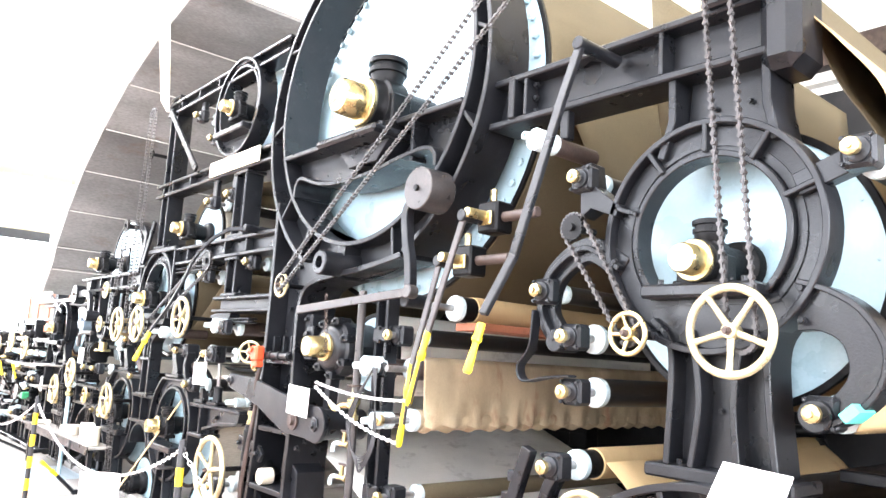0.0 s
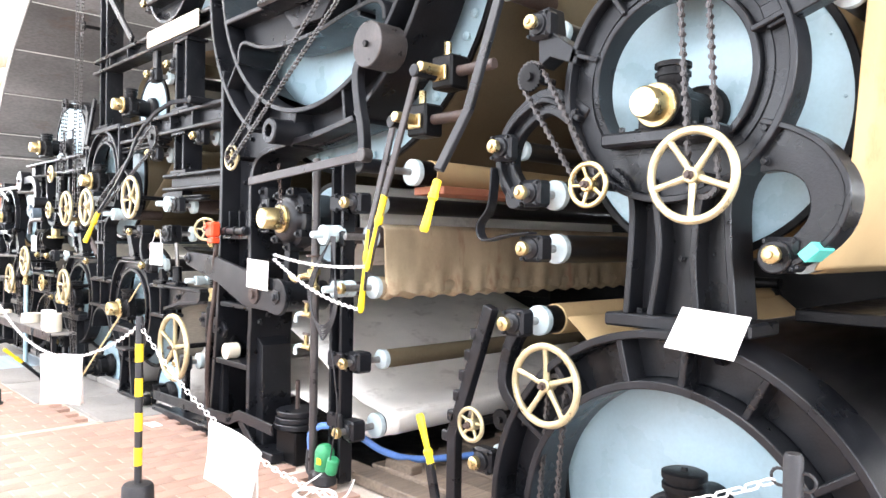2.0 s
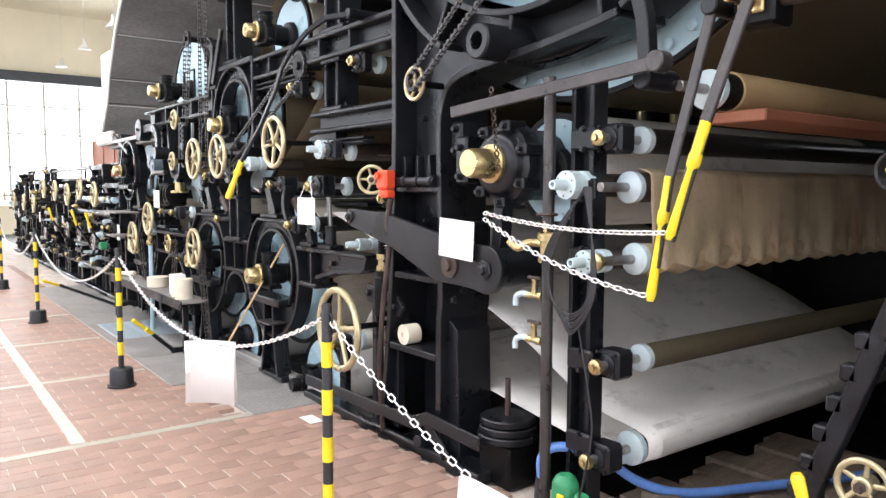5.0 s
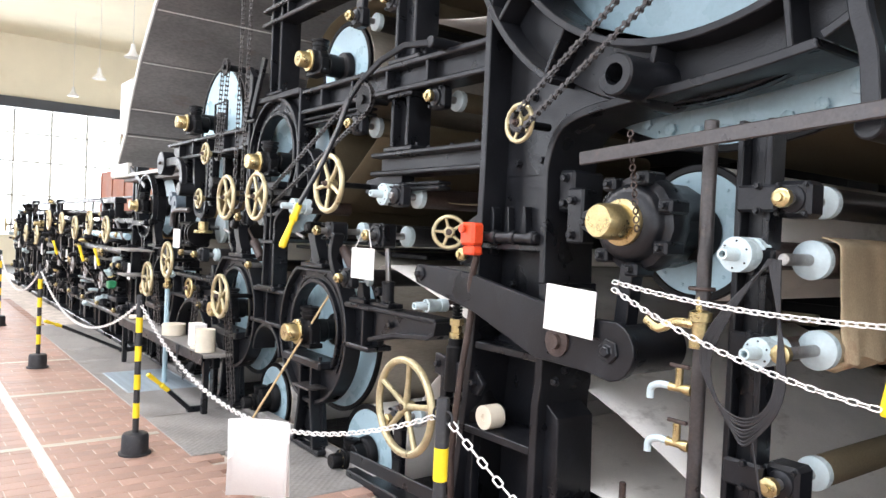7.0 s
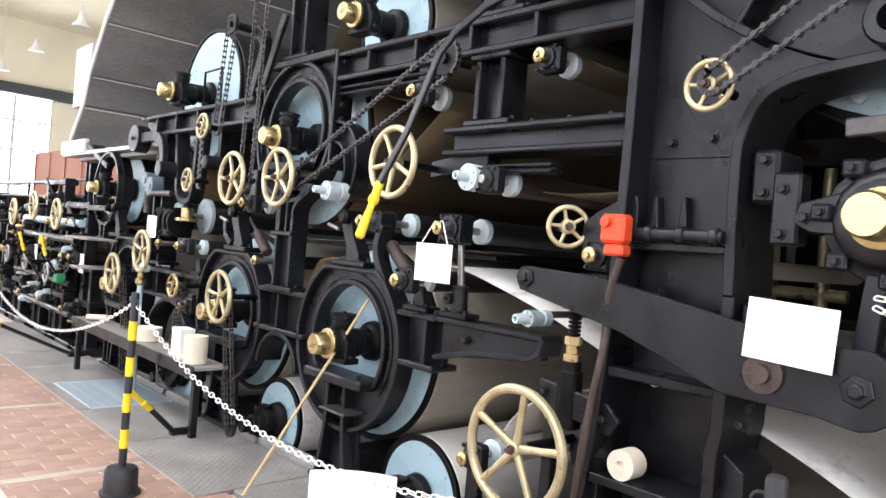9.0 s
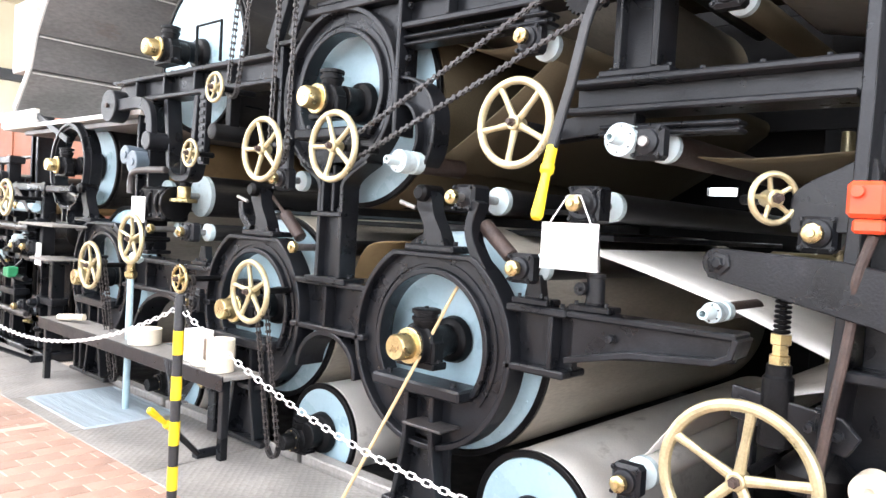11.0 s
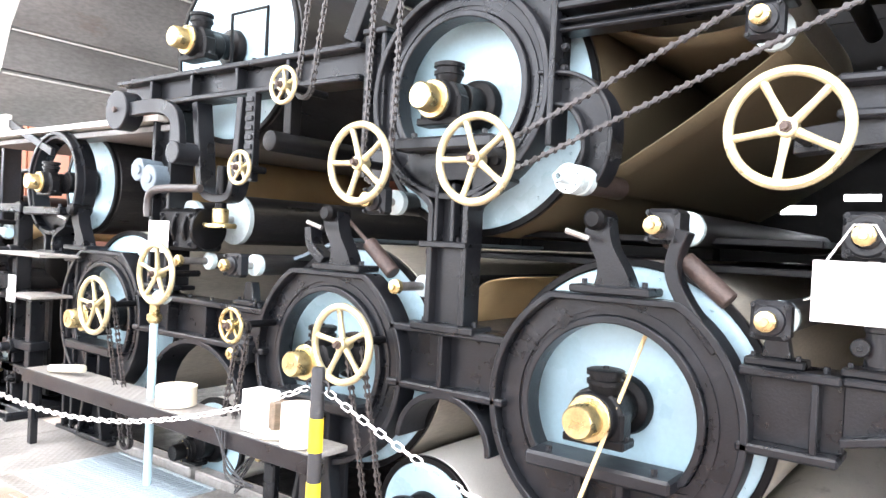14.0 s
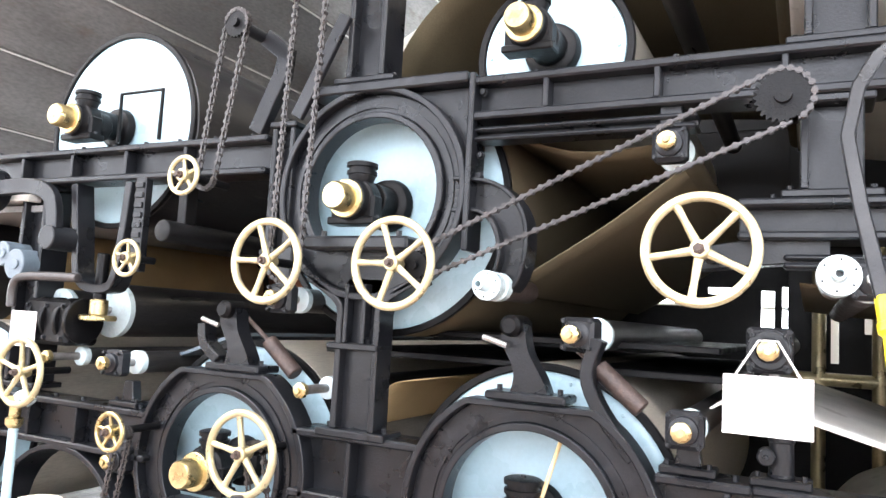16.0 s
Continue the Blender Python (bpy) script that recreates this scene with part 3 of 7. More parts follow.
def bearing(cx, cz, y, s=1.0, lean=0.0, cap=BRASS, back=0.22):
    """A journal bearing with its brass end cap and grease cup; y is the cap's face."""
    b = thing("journal_bearing", (cx, y, cz - 0.11 * s), "black cast-iron journal bearing with a brass end cap and grease cup", "bearing", "journal bearings")
    c = 0.11 * s
    part("housing", Geo().lathe((0, 0.10 * s, c), (0, 1, 0), [(0, 0.07 * s), (0.012, 0.092 * s), (0.05 * s, 0.095 * s), (0.055 * s, 0.11 * s), (0.13 * s, 0.11 * s), (0.135 * s, 0.085 * s), (back, 0.085 * s), (back + 0.01, 0.075 * s)], 32)
         .box(-0.115 * s, 0.115 * s, 0.15 * s, 0.235 * s, 0.02, c + 0.03 * s, 0.012).box(-0.125 * s, 0.125 * s, 0.14 * s, 0.245 * s, 0.0, 0.035 * s, 0.006), IRON_DARK, b)
    part("grease_cup", Geo().lathe((0.02 * s, 0.19 * s, c + 0.08 * s), (0, 0, 1), [(0, 0.05 * s), (0.03 * s, 0.062 * s), (0.04 * s, 0.062 * s), (0.042 * s, 0.07 * s), (0.058 * s, 0.07 * s), (0.06 * s, 0.06 * s), (0.075 * s, 0.06 * s), (0.077 * s, 0.072 * s), (0.095 * s, 0.072 * s), (0.1 * s, 0.06 * s), (0.1 * s, 0.012 * s), (0.11 * s, 0.01 * s)], 28), IRON_DARK, b)
    capo = part("end_cap", Geo().lathe((0, 0.105 * s, c), (0, -1, 0), [(0, 0.088 * s), (0.012 * s, 0.088 * s), (0.016 * s, 0.084 * s), (0.018 * s, 0.066 * s), (0.095 * s, 0.063 * s), (0.105 * s, 0.056 * s), (0.102 * s, 0.03 * s)], 36), cap, b, "polished brass end cap")
    bolts(capo, [(0.077 * s * math.cos(a), 0.093 * s, c + 0.077 * s * math.sin(a)) for a in (0.5, 1.55, 2.6, 3.65, 4.7, 5.75)], 0.014 * s, SCREW, "screw")
    bolts(b, [(x * s, 0.19 * s, 0.05 * s) for x in (-0.105, 0.105)], 0.03 * s, NUT_UP, "nut")
    return b


SCREW = mesh("screw", Geo().lathe((0, 0, 0), (0, -1, 0), [(0, 0.5), (0.3, 0.5), (0.4, 0.4)], 8), BRASS)
NUT_UP = mesh("nut", Geo().lathe((0, 0, -0.6), (0, 0, 1), [(0, 0.6), (0.5, 0.6), (0.5, 0.35), (1.2, 0.35)], 6), IRON)


def handwheel(x, y, z, r, spokes=5, turn=0.0, shaft=0.18, mat=BRASS_PALE, label="cream-coloured brass handwheel with five spokes", k=1.0):
    w = thing("handwheel", (x, y, z), label, "handwheel", "brass handwheels")
    t = 0.018 * k * (r / 0.2) ** 0.6
    part("rim", Geo().ring((0, 0, 0), (0, 1, 0), r - t, t, 56, 10), mat, w)
    part("hub", Geo().lathe((0, 0.055 * k, 0), (0, -1, 0), [(0, 0.028), (0.02, 0.034), (0.07 * k, 0.032), (0.075 * k, 0.026)], 20), mat, w)
    for i in range(spokes):
        a = radians(turn + 90 + 360 * i / spokes)
        d = Vector((math.cos(a), 0, math.sin(a)))
        g = Geo().lathe(d * 0.02 + Vector((0, 0.012, 0)), d * (r - 1.5 * t) - Vector((0, 0.012, 0)), [(0, t * 0.95), (r * 0.45, t * 0.72), (r - 1.4 * t - 0.02, t * 0.85)], 10)
        part("spoke", g, mat, w)
    part("spindle_nut", Geo().lathe((0, -0.02 * k, 0), (0, -1, 0), [(0, 0.02), (0.012, 0.02), (0.012, 0.013), (0.03, 0.012)], 6), RUST, w)
    if shaft:
        part("spindle", Geo().cyl((0, 0.05 * k, 0), (0, shaft, 0), 0.02, n=14), IRON_DARK, w)
    return w


def girder(x0, x1, z0, z1, y=0.0, depth=0.16, ribs=(), flange=0.035, label="black cast-iron I-section girder with stiffening ribs", nb=0, name="girder"):
    t = thing(name, ((x0 + x1) / 2, y, z0), label, "girder", "machine girders")
    h, l = z1 - z0, (x1 - x0) / 2
    part("web", Geo().box(-l, l, depth * 0.42, depth * 0.62, flange, h - flange, 0.002), IRON, t)
    part("top_flange", Geo().box(-l, l, 0, depth, h - flange, h, 0.008), IRON, t)
    part("bottom_flange", Geo().box(-l, l, 0, depth, 0, flange, 0.008), IRON, t)
    for x in ribs:
        part("rib", Geo().box(x - t.location.x - 0.012, x - t.location.x + 0.012, 0.004, depth * 0.42, flange, h - flange, 0.004), IRON, t)
    if nb:
        bolts(t, [(-l + 2 * l * (i + 0.5) / nb, depth * 0.3, h + 0.001) for i in range(nb)], 0.034, NUT_UP, "nut")
    return t


def post(x0, x1, z0, z1, y=0.02, depth=0.18, foot=0.06, label="black cast-iron standard with flanged foot"):
    t = thing("standard", ((x0 + x1) / 2, y, z0), label, "column", "machine standards")
    w, h = (x1 - x0) / 2, z1 - z0
    part("web", Geo().box(-w + 0.02, w - 0.02, depth * 0.35, depth * 0.6, 0.03, h - 0.03, 0.003), IRON, t)
    for s in (-1, 1):
        part("flange", Geo().box(s * w - (0.03 if s > 0 else 0), s * w + (0.03 if s < 0 else 0), 0, depth, 0.03, h - 0.03, 0.006), IRON, t)
    part("foot", Geo().box(-w - foot, w + foot, -0.01, depth + 0.01, 0, 0.03, 0.006), IRON, t)
    part("head", Geo().box(-w - foot * 0.6, w + foot * 0.6, -0.01, depth + 0.01, h - 0.03, h, 0.006), IRON, t)
    bolts(t, [(s * (w + foot * 0.5), depth * 0.3, 0.031) for s in (-1, 1)], 0.034, NUT_UP, "nut")
    return t


def ring_frame(cx, cz, ro, ri, y=0.0, seat=-0.2, depth=0.2, legs=None, top=None, label="black cast-iron ring frame round the cylinder's bearing", ribs=0, flare=True):
    """The cast ring that carries one cylinder's bearing on a straight seat."""
    t = thing("cylinder_frame", (cx, y, 0), label, "machine frame", "cylinder frames")
    n = 96
    if top is None:
        outer = circle(0, cz, ro, n)
    else:
        outer = [(x, min(z, cz + top)) for x, z in circle(0, cz, ro, n)]
    outer_in = [(x * (1 - 0.03 / ro), cz + (z - cz) * (1 - 0.03 / ro)) for x, z in outer]
    inner = d_shape(0, cz, ri, seat, n)
    inner_out = d_shape(0, cz, ri + 0.03, seat - 0.03, n)
    part("web", Geo().band(inner_out, outer_in, depth * 0.4, depth * 0.6), IRON, t)
    part("outer_flange", Geo().band(outer_in, outer, 0.0, depth), IRON, t)
    part("inner_flange", Geo().band(inner, inner_out, 0.02, depth * 0.95), IRON, t)
    part("inner_bead", Geo().band(d_shape(0, cz, ri + 0.055, seat - 0.055, n), d_shape(0, cz, ri + 0.075, seat - 0.075, n), depth * 0.34, depth * 0.4), IRON, t)
    for k in range(ribs):
        a = radians(20 + 140 * k / max(ribs - 1, 1))
        d = Vector((math.cos(a), 0, math.sin(a)))
        g = Geo().sweep([Vector((0, depth * 0.2, cz)) + d * (ri + 0.02), Vector((0, depth * 0.2, cz)) + d * (ro - 0.02)], 0.02, flat=(depth * 0.4, 0.024), up=(0, 1, 0))
        part("rib", g, IRON, t)
    w = math.sqrt(max(ri * ri - seat * seat, 0.01))
    part("bearing_seat", Geo().box(-w * 0.95 - 0.03, w * 0.9 + 0.03, -0.07, depth, cz + seat - 0.05, cz + seat + 0.012, 0.012), IRON, t)
    bolts(t, [(s * w * 0.75, -0.02, cz + seat + 0.014) for s in (-1, 1)], 0.04, NUT_UP, "nut")
    if legs:
        for s in (-1, 1):
            pts = [(s * ro * 0.6, cz - ro * 0.8), (s * legs[0] * 1.2, cz - ro * 1.02), (s * legs[0], cz - ro - 0.14), (s * legs[0], legs[1])]
            if not flare:
                pts = [(s * legs[0] * 0.55, cz + seat - 0.05), (s * legs[0] * 0.62, cz - ro), (s * legs[0], legs[1])]
            line = bez([(x, depth * (0.5 if flare else 0.3), z) for x, z in pts], 18)
            part("leg_flange", Geo().sweep(line, 0.02, flat=(depth, 0.03), up=(0, 1, 0)), IRON, t)
        part("leg_web", Geo().box(-legs[0], legs[0], depth * 0.4, depth * 0.6, legs[1], cz - ro * (0.8 if flare else 0.9), 0.002), IRON, t)
        part("foot", Geo().box(-legs[0] - 0.08, legs[0] + 0.08, -0.02, depth + 0.02, legs[1] - 0.035, legs[1], 0.006), IRON, t)
        bolts(t, [(s * (legs[0] + 0.045), 0.05, legs[1] + 0.001) for s in (-1, 1)], 0.036, NUT_UP, "nut")
    return t


def roller(cx, cz, r, y0, length=3.0, shell=SHELL_DARK, y_nut=None, block=True, nut=True, label="dark guide roller with a pale blue end", wrap=None, hang=0.0):
    t = thing("guide_roller", (cx, y0, cz), label, "roller", "guide rollers")
    part("shell", Geo().cyl((0, 0, 0), (0, length, 0), r, n=32), shell, t)
    if wrap:
        part("felt", Geo().lathe((0, 0.14, 0), (0, 1, 0), [(0, r + 0.002), (0.004, r + 0.008), (length - 0.3, r + 0.008), (length - 0.29, r + 0.002)], 32), wrap, t)
    e = part("end_cover", Geo().lathe((0, 0.03, 0), (0, -1, 0), [(0, r + 0.004), (0.035, r + 0.004), (0.045, r * 0.8), (0.05, r * 0.35)], 32), BLUE_WHITE, t, "pale blue end cover")
    y_nut = -0.2 if y_nut is None else y_nut
    part("journal", Geo().cyl((0, 0, 0), (0, y_nut, 0), 0.022, n=14), STEEL, t)
    if block:
        part("bearing_block", Geo().box(-0.066, 0.066, y_nut * 0.8, y_nut * 0.4, -0.068, 0.068, 0.016).lathe((0, y_nut * 0.72, 0), (0, -1, 0), [(0, 0.056), (0.03, 0.05), (0.036, 0.034)], 20), IRON, t)
        bolts(t, [(a, y_nut * 0.81, b) for a in (-0.052, 0.052) for b in (-0.052, 0.052)], 0.024)
    if hang:
        part("hanger", Geo().box(-0.045, 0.045, y_nut * 0.7, y_nut * 0.45, min(0, hang), max(0, hang), 0.008), IRON, t)
    if nut:
        part("brass_nut", Geo().lathe((0, y_nut + 0.01, 0), (0, -1, 0), [(0, 0.026), (0.01, 0.036), (0.035, 0.036), (0.04, 0.03), (0.042, 0.016), (0.055, 0.014)], 10), BRASS, t, "knurled brass cap")
    return t


def steam_joint(x, z, y, r=0.06, label="white-enamelled steam inlet with a hollow spigot"):
    t = thing("steam_joint", (x, y, z), label, "pipe fitting", "steam joints")
    part("body", Geo().lathe((0, 0, 0), (0, 1, 0), [(0, r * 0.5), (0.004, r), (0.07, r), (0.075, r * 0.8), (0.1, r * 0.8), (0.102, r * 1.0), (0.15, r * 1.0), (0.16, 0.02)], 28), BLUE_WHITE, t)
    part("spigot", Geo().lathe((0, 0.01, 0), (0, -1, 0), [(0, 0.026), (0.07, 0.024), (0.09, 0.021), (0.09, 0.013), (0.03, 0.012)], 16, caps=False), BLUE_WHITE, t)
    part("pipe", Geo().cyl((0, 0.15, 0), (0, 0.5, 0), r * 0.85, n=24), RUST, t)
    bolts(t, [(r * 0.78 * math.cos(a), -0.001, r * 0.78 * math.sin(a)) for a in (0.4, 1.45, 2.5, 3.55, 4.6, 5.65)], 0.008)
    return t


def sprocket(x, y, z, r, teeth=22, th=0.016, mat=IRON_DARK):
    t = thing("sprocket", (x, y, z), "black toothed chain sprocket on a short shaft", "sprocket", "chain sprockets")
    out = []
    for i in range(teeth * 4):
        a = 2 * math.pi * i / (teeth * 4)
        rr = r if i % 4 in (0, 1) else r * 0.88
        out.append((rr * math.cos(a), rr * math.sin(a)))
    part("wheel", Geo().band([(r * 0.3 * math.cos(2 * math.pi * i / (teeth * 4)), r * 0.3 * math.sin(2 * math.pi * i / (teeth * 4))) for i in range(teeth * 4)], out, 0, th), mat, t)
    part("hub", Geo().lathe((0, -0.02, 0), (0, 1, 0), [(0, r * 0.3), (0.05, r * 0.32), (0.06, 0.02), (0.2, 0.02)], 18), mat, t)
    return t


def drive_chain(a, ra, b, rb, y, mat=WORN, pitch=0.04, label="black steel roller chain between two sprockets", y2=None):
    """A roller chain round two sprockets at a and b (x, z)."""
    A, B = Vector((a[0], a[1])), Vector((b[0], b[1]))
    d = B - A
    n = Vector((-d.y, d.x)).normalized()
    y2 = y if y2 is None else y2
    t = thing("roller_chain", (a[0], y, a[1]), label, "chain", "roller chains")
    runs = []
    for s in (1, -1):
        p, q = A + n * ra * s, B + n * rb * s
        runs.append([(p.x, y, p.y), (q.x, y2, q.y)])
    for c, r, sgn, yy in ((A, ra, -1, y), (B, rb, 1, y2)):
        base = math.atan2(n.y, n.x)
        runs.append([(c.x + r * math.cos(base - sgn * math.pi * i / 10), yy, c.y + r * math.sin(base - sgn * math.pi * i / 10)) for i in range(11)])
    for pts in runs:
        g = Geo()
        pts = [Vector(p) - Vector(t.location) for p in pts]
        flip = 0
        for p, q in zip(pts, pts[1:]):
            m = max(1, round((q - p).length / pitch))
            for i in range(m):
                u, w = p.lerp(q, i / m), p.lerp(q, (i + 1) / m)
                off = 0.012 if flip else 0.008
                for s in (-1, 1):
                    o = Vector((0, s * off, 0))
                    g.sweep([u + o, w + o], 0.009, 6, flat=(0.003, 0.009), up=(0, 1, 0))
                    for q2 in (u, w):
                        g.lathe(q2 + o - Vector((0, 0.002, 0)), (0, 1, 0), [(0, 0.0115), (0.004, 0.0115)], 8)
                g.lathe(u + Vector((0, -0.016, 0)), (0, 1, 0), [(0, 0.0055), (0.032, 0.0055)], 7)
                flip = 1 - flip
        part("chain_strand", g, mat, t)
    return t


def lever(points, w, h, grip0, grip1, label, name="hand_lever", gr=0.0165):
    """A flat iron bar with a yellow grip sleeve."""
    p0 = Vector(points[0])
    t = thing(name, p0, label, "lever", "hand levers")
    pts = [Vector(p) - p0 for p in points]
    part("bar", Geo().sweep(pts, 0.02, flat=(w, h), up=(0, 1, 0)), WORN if name == "worn_lever" else IRON, t)
    part("pivot", Geo().cyl((0, -0.03, 0), (0, 0.3 if p0.z > 2 else 0.14, 0), 0.035, n=18), IRON, t)
    a, b = Vector(grip0) - p0, Vector(grip1) - p0
    l = (b - a).length
    if l > 0.01:
        part("grip", Geo().lathe(a, b - a, [(0, gr), (0.004, gr * 1.2), (l * 0.26, gr * 1.2), (l * 0.28, gr * 1.45), (l * 0.36, gr * 1.45), (l * 0.4, gr * 0.9), (l * 0.75, gr * 1.15), (l * 0.95, gr * 1.3), (l, gr * 0.9)], 18), YELLOW, t, "yellow plastic grip")
    return t


def sign(x, y, z, w, h, tilt=0.0, rx=0.0, ry=0.0, rz=0.0, label="blank white information card", mat=PAPER):
    s = single("information_card", (x, y, z), Geo().box(-w / 2, w / 2, -0.003, 0.003, -h / 2, h / 2, 0.001), mat, label, "sign", "information cards")
    s.rotation_euler = (radians(rx), radians(ry), radians(rz))
    return s

# ---- drying section ----
def dryer(cx, cz=0.90, foot=0.05, shell=STEEL_DULL, leg=0.16):
    ring_frame(cx, cz, 0.545, 0.36, 0.0, -0.2, 0.13, (leg, foot), 0.47, flare=False)
    cylinder(cx - 0.02, cz, 0.62, 0.26, shell=shell)
    bearing(cx - 0.02, cz - 0.005, -0.2, 1.05)


dryer(-1.97)
dryer(-3.57)
dryer(-5.85)
single("step_plate", (-1.87, -0.12, 0.5), Geo().box(-0.12, 0.14, 0, 0.16, 0, 0.015, 0.004), WORN, "small worn steel step plate on a frame leg", "plate")
# upper cylinder on its pedestal
t = thing("head_plate", (-2.8, 0.0, 2.72), "black bolted iron head plate above the ring frame", "plate")
part("plate", Geo().box(-0.36, 0.5, -0.01, 0.16, 0.0, 0.05, 0.008), IRON, t)
bolts(t, [(x, 0.06, 0.051) for x in (-0.28, -0.15, 0.2, 0.36)], 0.036, NUT_UP, "nut")
p0 = Vector((-2.3, 0.03, 2.25))
ear_out = [(v.x, v.z) for v in bez([(-0.06, 0, 0.05), (0.09, 0, 0.035), (0.2, 0, -0.02), (0.275, 0, -0.13), (0.285, 0, -0.28), (0.25, 0, -0.4), (0.18, 0, -0.46)], 28)]
ear_in = [(v.x, v.z) for v in bez([(0.13, 0, -0.4), (0.17, 0, -0.3), (0.15, 0, -0.18), (0.08, 0, -0.1), (-0.06, 0, -0.09)], 20)]
t = thing("ear_bracket", p0, "C-shaped black cast-iron ear beside the upper cylinder", "bracket")
part("web", Geo().prism(ear_out + ear_in, 0.04, 0.08), IRON, t)
for edge in (ear_out, ear_in):
    part("flange", Geo().sweep([(x, 0.05, z) for x, z in edge], 0.02, flat=(0.13, 0.018), up=(0, 1, 0)), IRON, t)
t = thing("frame_cheek", (-2.28, 0.0, 1.98), "upright bolted iron cheek joining the ring frame to the girder", "plate")
part("flange", Geo().box(-0.014, 0.014, -0.01, 0.14, 0.0, 0.78, 0.006), IRON, t)
part("web", Geo().prism([(-0.01, 0.12), (-0.01, 0.74), (-0.36, 0.74), (-0.2, 0.56), (-0.09, 0.36), (-0.05, 0.2)], 0.07, 0.09), IRON, t)
bolts(t, [(0.035, 0.05, z) for z in (0.33, 0.42, 0.6, 0.7)], 0.04)
ring_frame(-2.79, 2.25, 0.5, 0.35, 0.0, -0.225, 0.13, (0.1, 1.17))
t = thing("pedestal_joint", (-2.81, -0.005, 1.525), "bolted iron joint flange round the pedestal's waist", "plate")
part("flange", Geo().box(-0.135, 0.135, -0.008, 0.14, 0.0, 0.03, 0.006), IRON, t)
bolts(t, [(a, 0.04, 0.031) for a in (-0.06, 0.06)], 0.03, NUT_UP, "nut")
for x in (-0.045, 0.05):
    part("rib", Geo().box(x - 0.01, x + 0.01, 0.0, 0.055, 0.03, 0.3, 0.004), IRON, t)
cylinder(-2.80, 2.22, 0.63, 0.24, shell=FELT_OLIVE, label="upper drying cylinder wrapped in olive dry felt")
bearing(-2.83, 2.20, -0.2, 1.0)
# cylinder on the long upper beam
cylinder(-4.82, 2.75, 0.62, 0.3, shell=SHELL_DARK)
bearing(-4.76, 2.71, -0.2, 1.0)
g = Geo().sweep([(-0.17, 0, -0.15), (-0.175, 0, 0.15), (0.17, 0, 0.15), (0.17, 0, -0.15)], 0.012, 8)
single("inspection_handle", (-4.52, 0.18, 2.78), g, IRON_DARK, "black bent rod handle in front of a cylinder end", "handle")
# small top cylinder above the girder
cylinder(-2.0, 2.9, 0.36, 0.24, label="small upper cylinder with a light blue end cover")
bearing(-2.03, 2.92, -0.16, 0.92)
# far small cylinder in its own ring
ring_frame(-6.62, 1.86, 0.40, 0.345, 0.0, -0.2, 0.16, (0.06, 1.34))
reel = cylinder(-6.5, 1.87, 0.39, 0.26, shell=SHELL_DARK, label="small dark cylinder with a light blue end and tan web")
part("paper_web", Geo().lathe((0, 0.42, 0), (0, 1, 0), [(0, 0.392), (0.004, 0.397), (2.6, 0.397), (2.604, 0.392)], 48), FELT_TAN, reel, "tan web wound on the shell")
bearing(-6.62, 1.86, -0.18, 0.9)
# lower felt rollers near the floor
for cx, cz, r in ((-2.98, 0.17, 0.3), (-1.38, 0.1, 0.34), (-4.7, 0.2, 0.28)):
    cylinder(cx, cz, r, 0.2, shell=CANVAS, label="low felt-drying cylinder with a light blue end cover", nb=10)
    bearing(cx - 0.08, cz - 0.04, -0.06, 0.8, cap=IRON_DARK)

# girders between the ring frames
girder(-3.12, -2.45, 0.84, 1.15, 0.0, 0.2, (-2.8,))
girder(-1.47, -1.14, 0.86, 1.17, 0.0, 0.2, (-1.22,), nb=3)
girder(-5.4, -4.05, 0.86, 1.12, 0.0, 0.2, (-5.0, -4.6), nb=6)
# tapering bracket arm beyond the first dryer
t = thing("bracket_arm", (-1.14, 0.0, 0.95), "black cast-iron bracket arm tapering to a rounded end", "bracket", "machine girders")
part("web", Geo().prism([(0, 0.0), (0, 0.2), (0.72, 0.2), (0.72, 0.1)], 0.06, 0.09), IRON, t)
part("top_flange", Geo().box(0, 0.74, 0.0, 0.16, 0.19, 0.22, 0.008), IRON, t)
part("bottom_flange", Geo().sweep([(0, 0.08, 0.0), (0.3, 0.08, 0.07), (0.66, 0.08, 0.1), (0.72, 0.08, 0.13), (0.74, 0.08, 0.2)], 0.02, flat=(0.16, 0.028), up=(0, 1, 0)), IRON, t)
bolts(t, [(0.2, 0.055, 0.12)], 0.05)
# arches under the girders between neighbouring rings
for cx, w, top in ((-2.77, 0.26, 0.84), (-4.7, 0.5, 0.86)):
    t = thing("arch_bracket", (cx, 0, top), "black cast-iron arch between two cylinder frames", "bracket", "machine girders")
    pts = [(w * math.cos(radians(a)), 0.1, -w * 0.9 + w * 0.9 * math.sin(radians(a))) for a in range(0, 181, 12)]
    part("rib", Geo().sweep(pts, 0.02, flat=(0.2, 0.03), up=(0, 1, 0)), IRON, t)

# long upper beam and its standards
girder(-5.72, -3.40, 2.36, 2.56, 0.0, 0.18, (-5.3, -4.85, -4.4, -3.95), nb=9)
post(-5.28, -5.06, 1.15, 2.36)
post(-3.38, -3.24, 1.95, 2.62, foot=0.02)
girder(-2.3, 0.0, 2.55, 2.74, 0.0, 0.18, (-1.95, -1.5, -1.05, -0.6), nb=4)
girder(-2.28, -1.35, 2.46, 2.52, 0.02, 0.12, (), 0.02)
girder(-1.2, -0.05, 2.03, 2.18, 0.0, 0.22, (), 0.03, nb=5)
girder(-1.05, -0.45, 1.93, 1.98, 0.02, 0.1, (), 0.02)
post(-1.0, -0.8, 2.18, 2.55)
post(-0.99, -0.76, 2.74, 3.38)
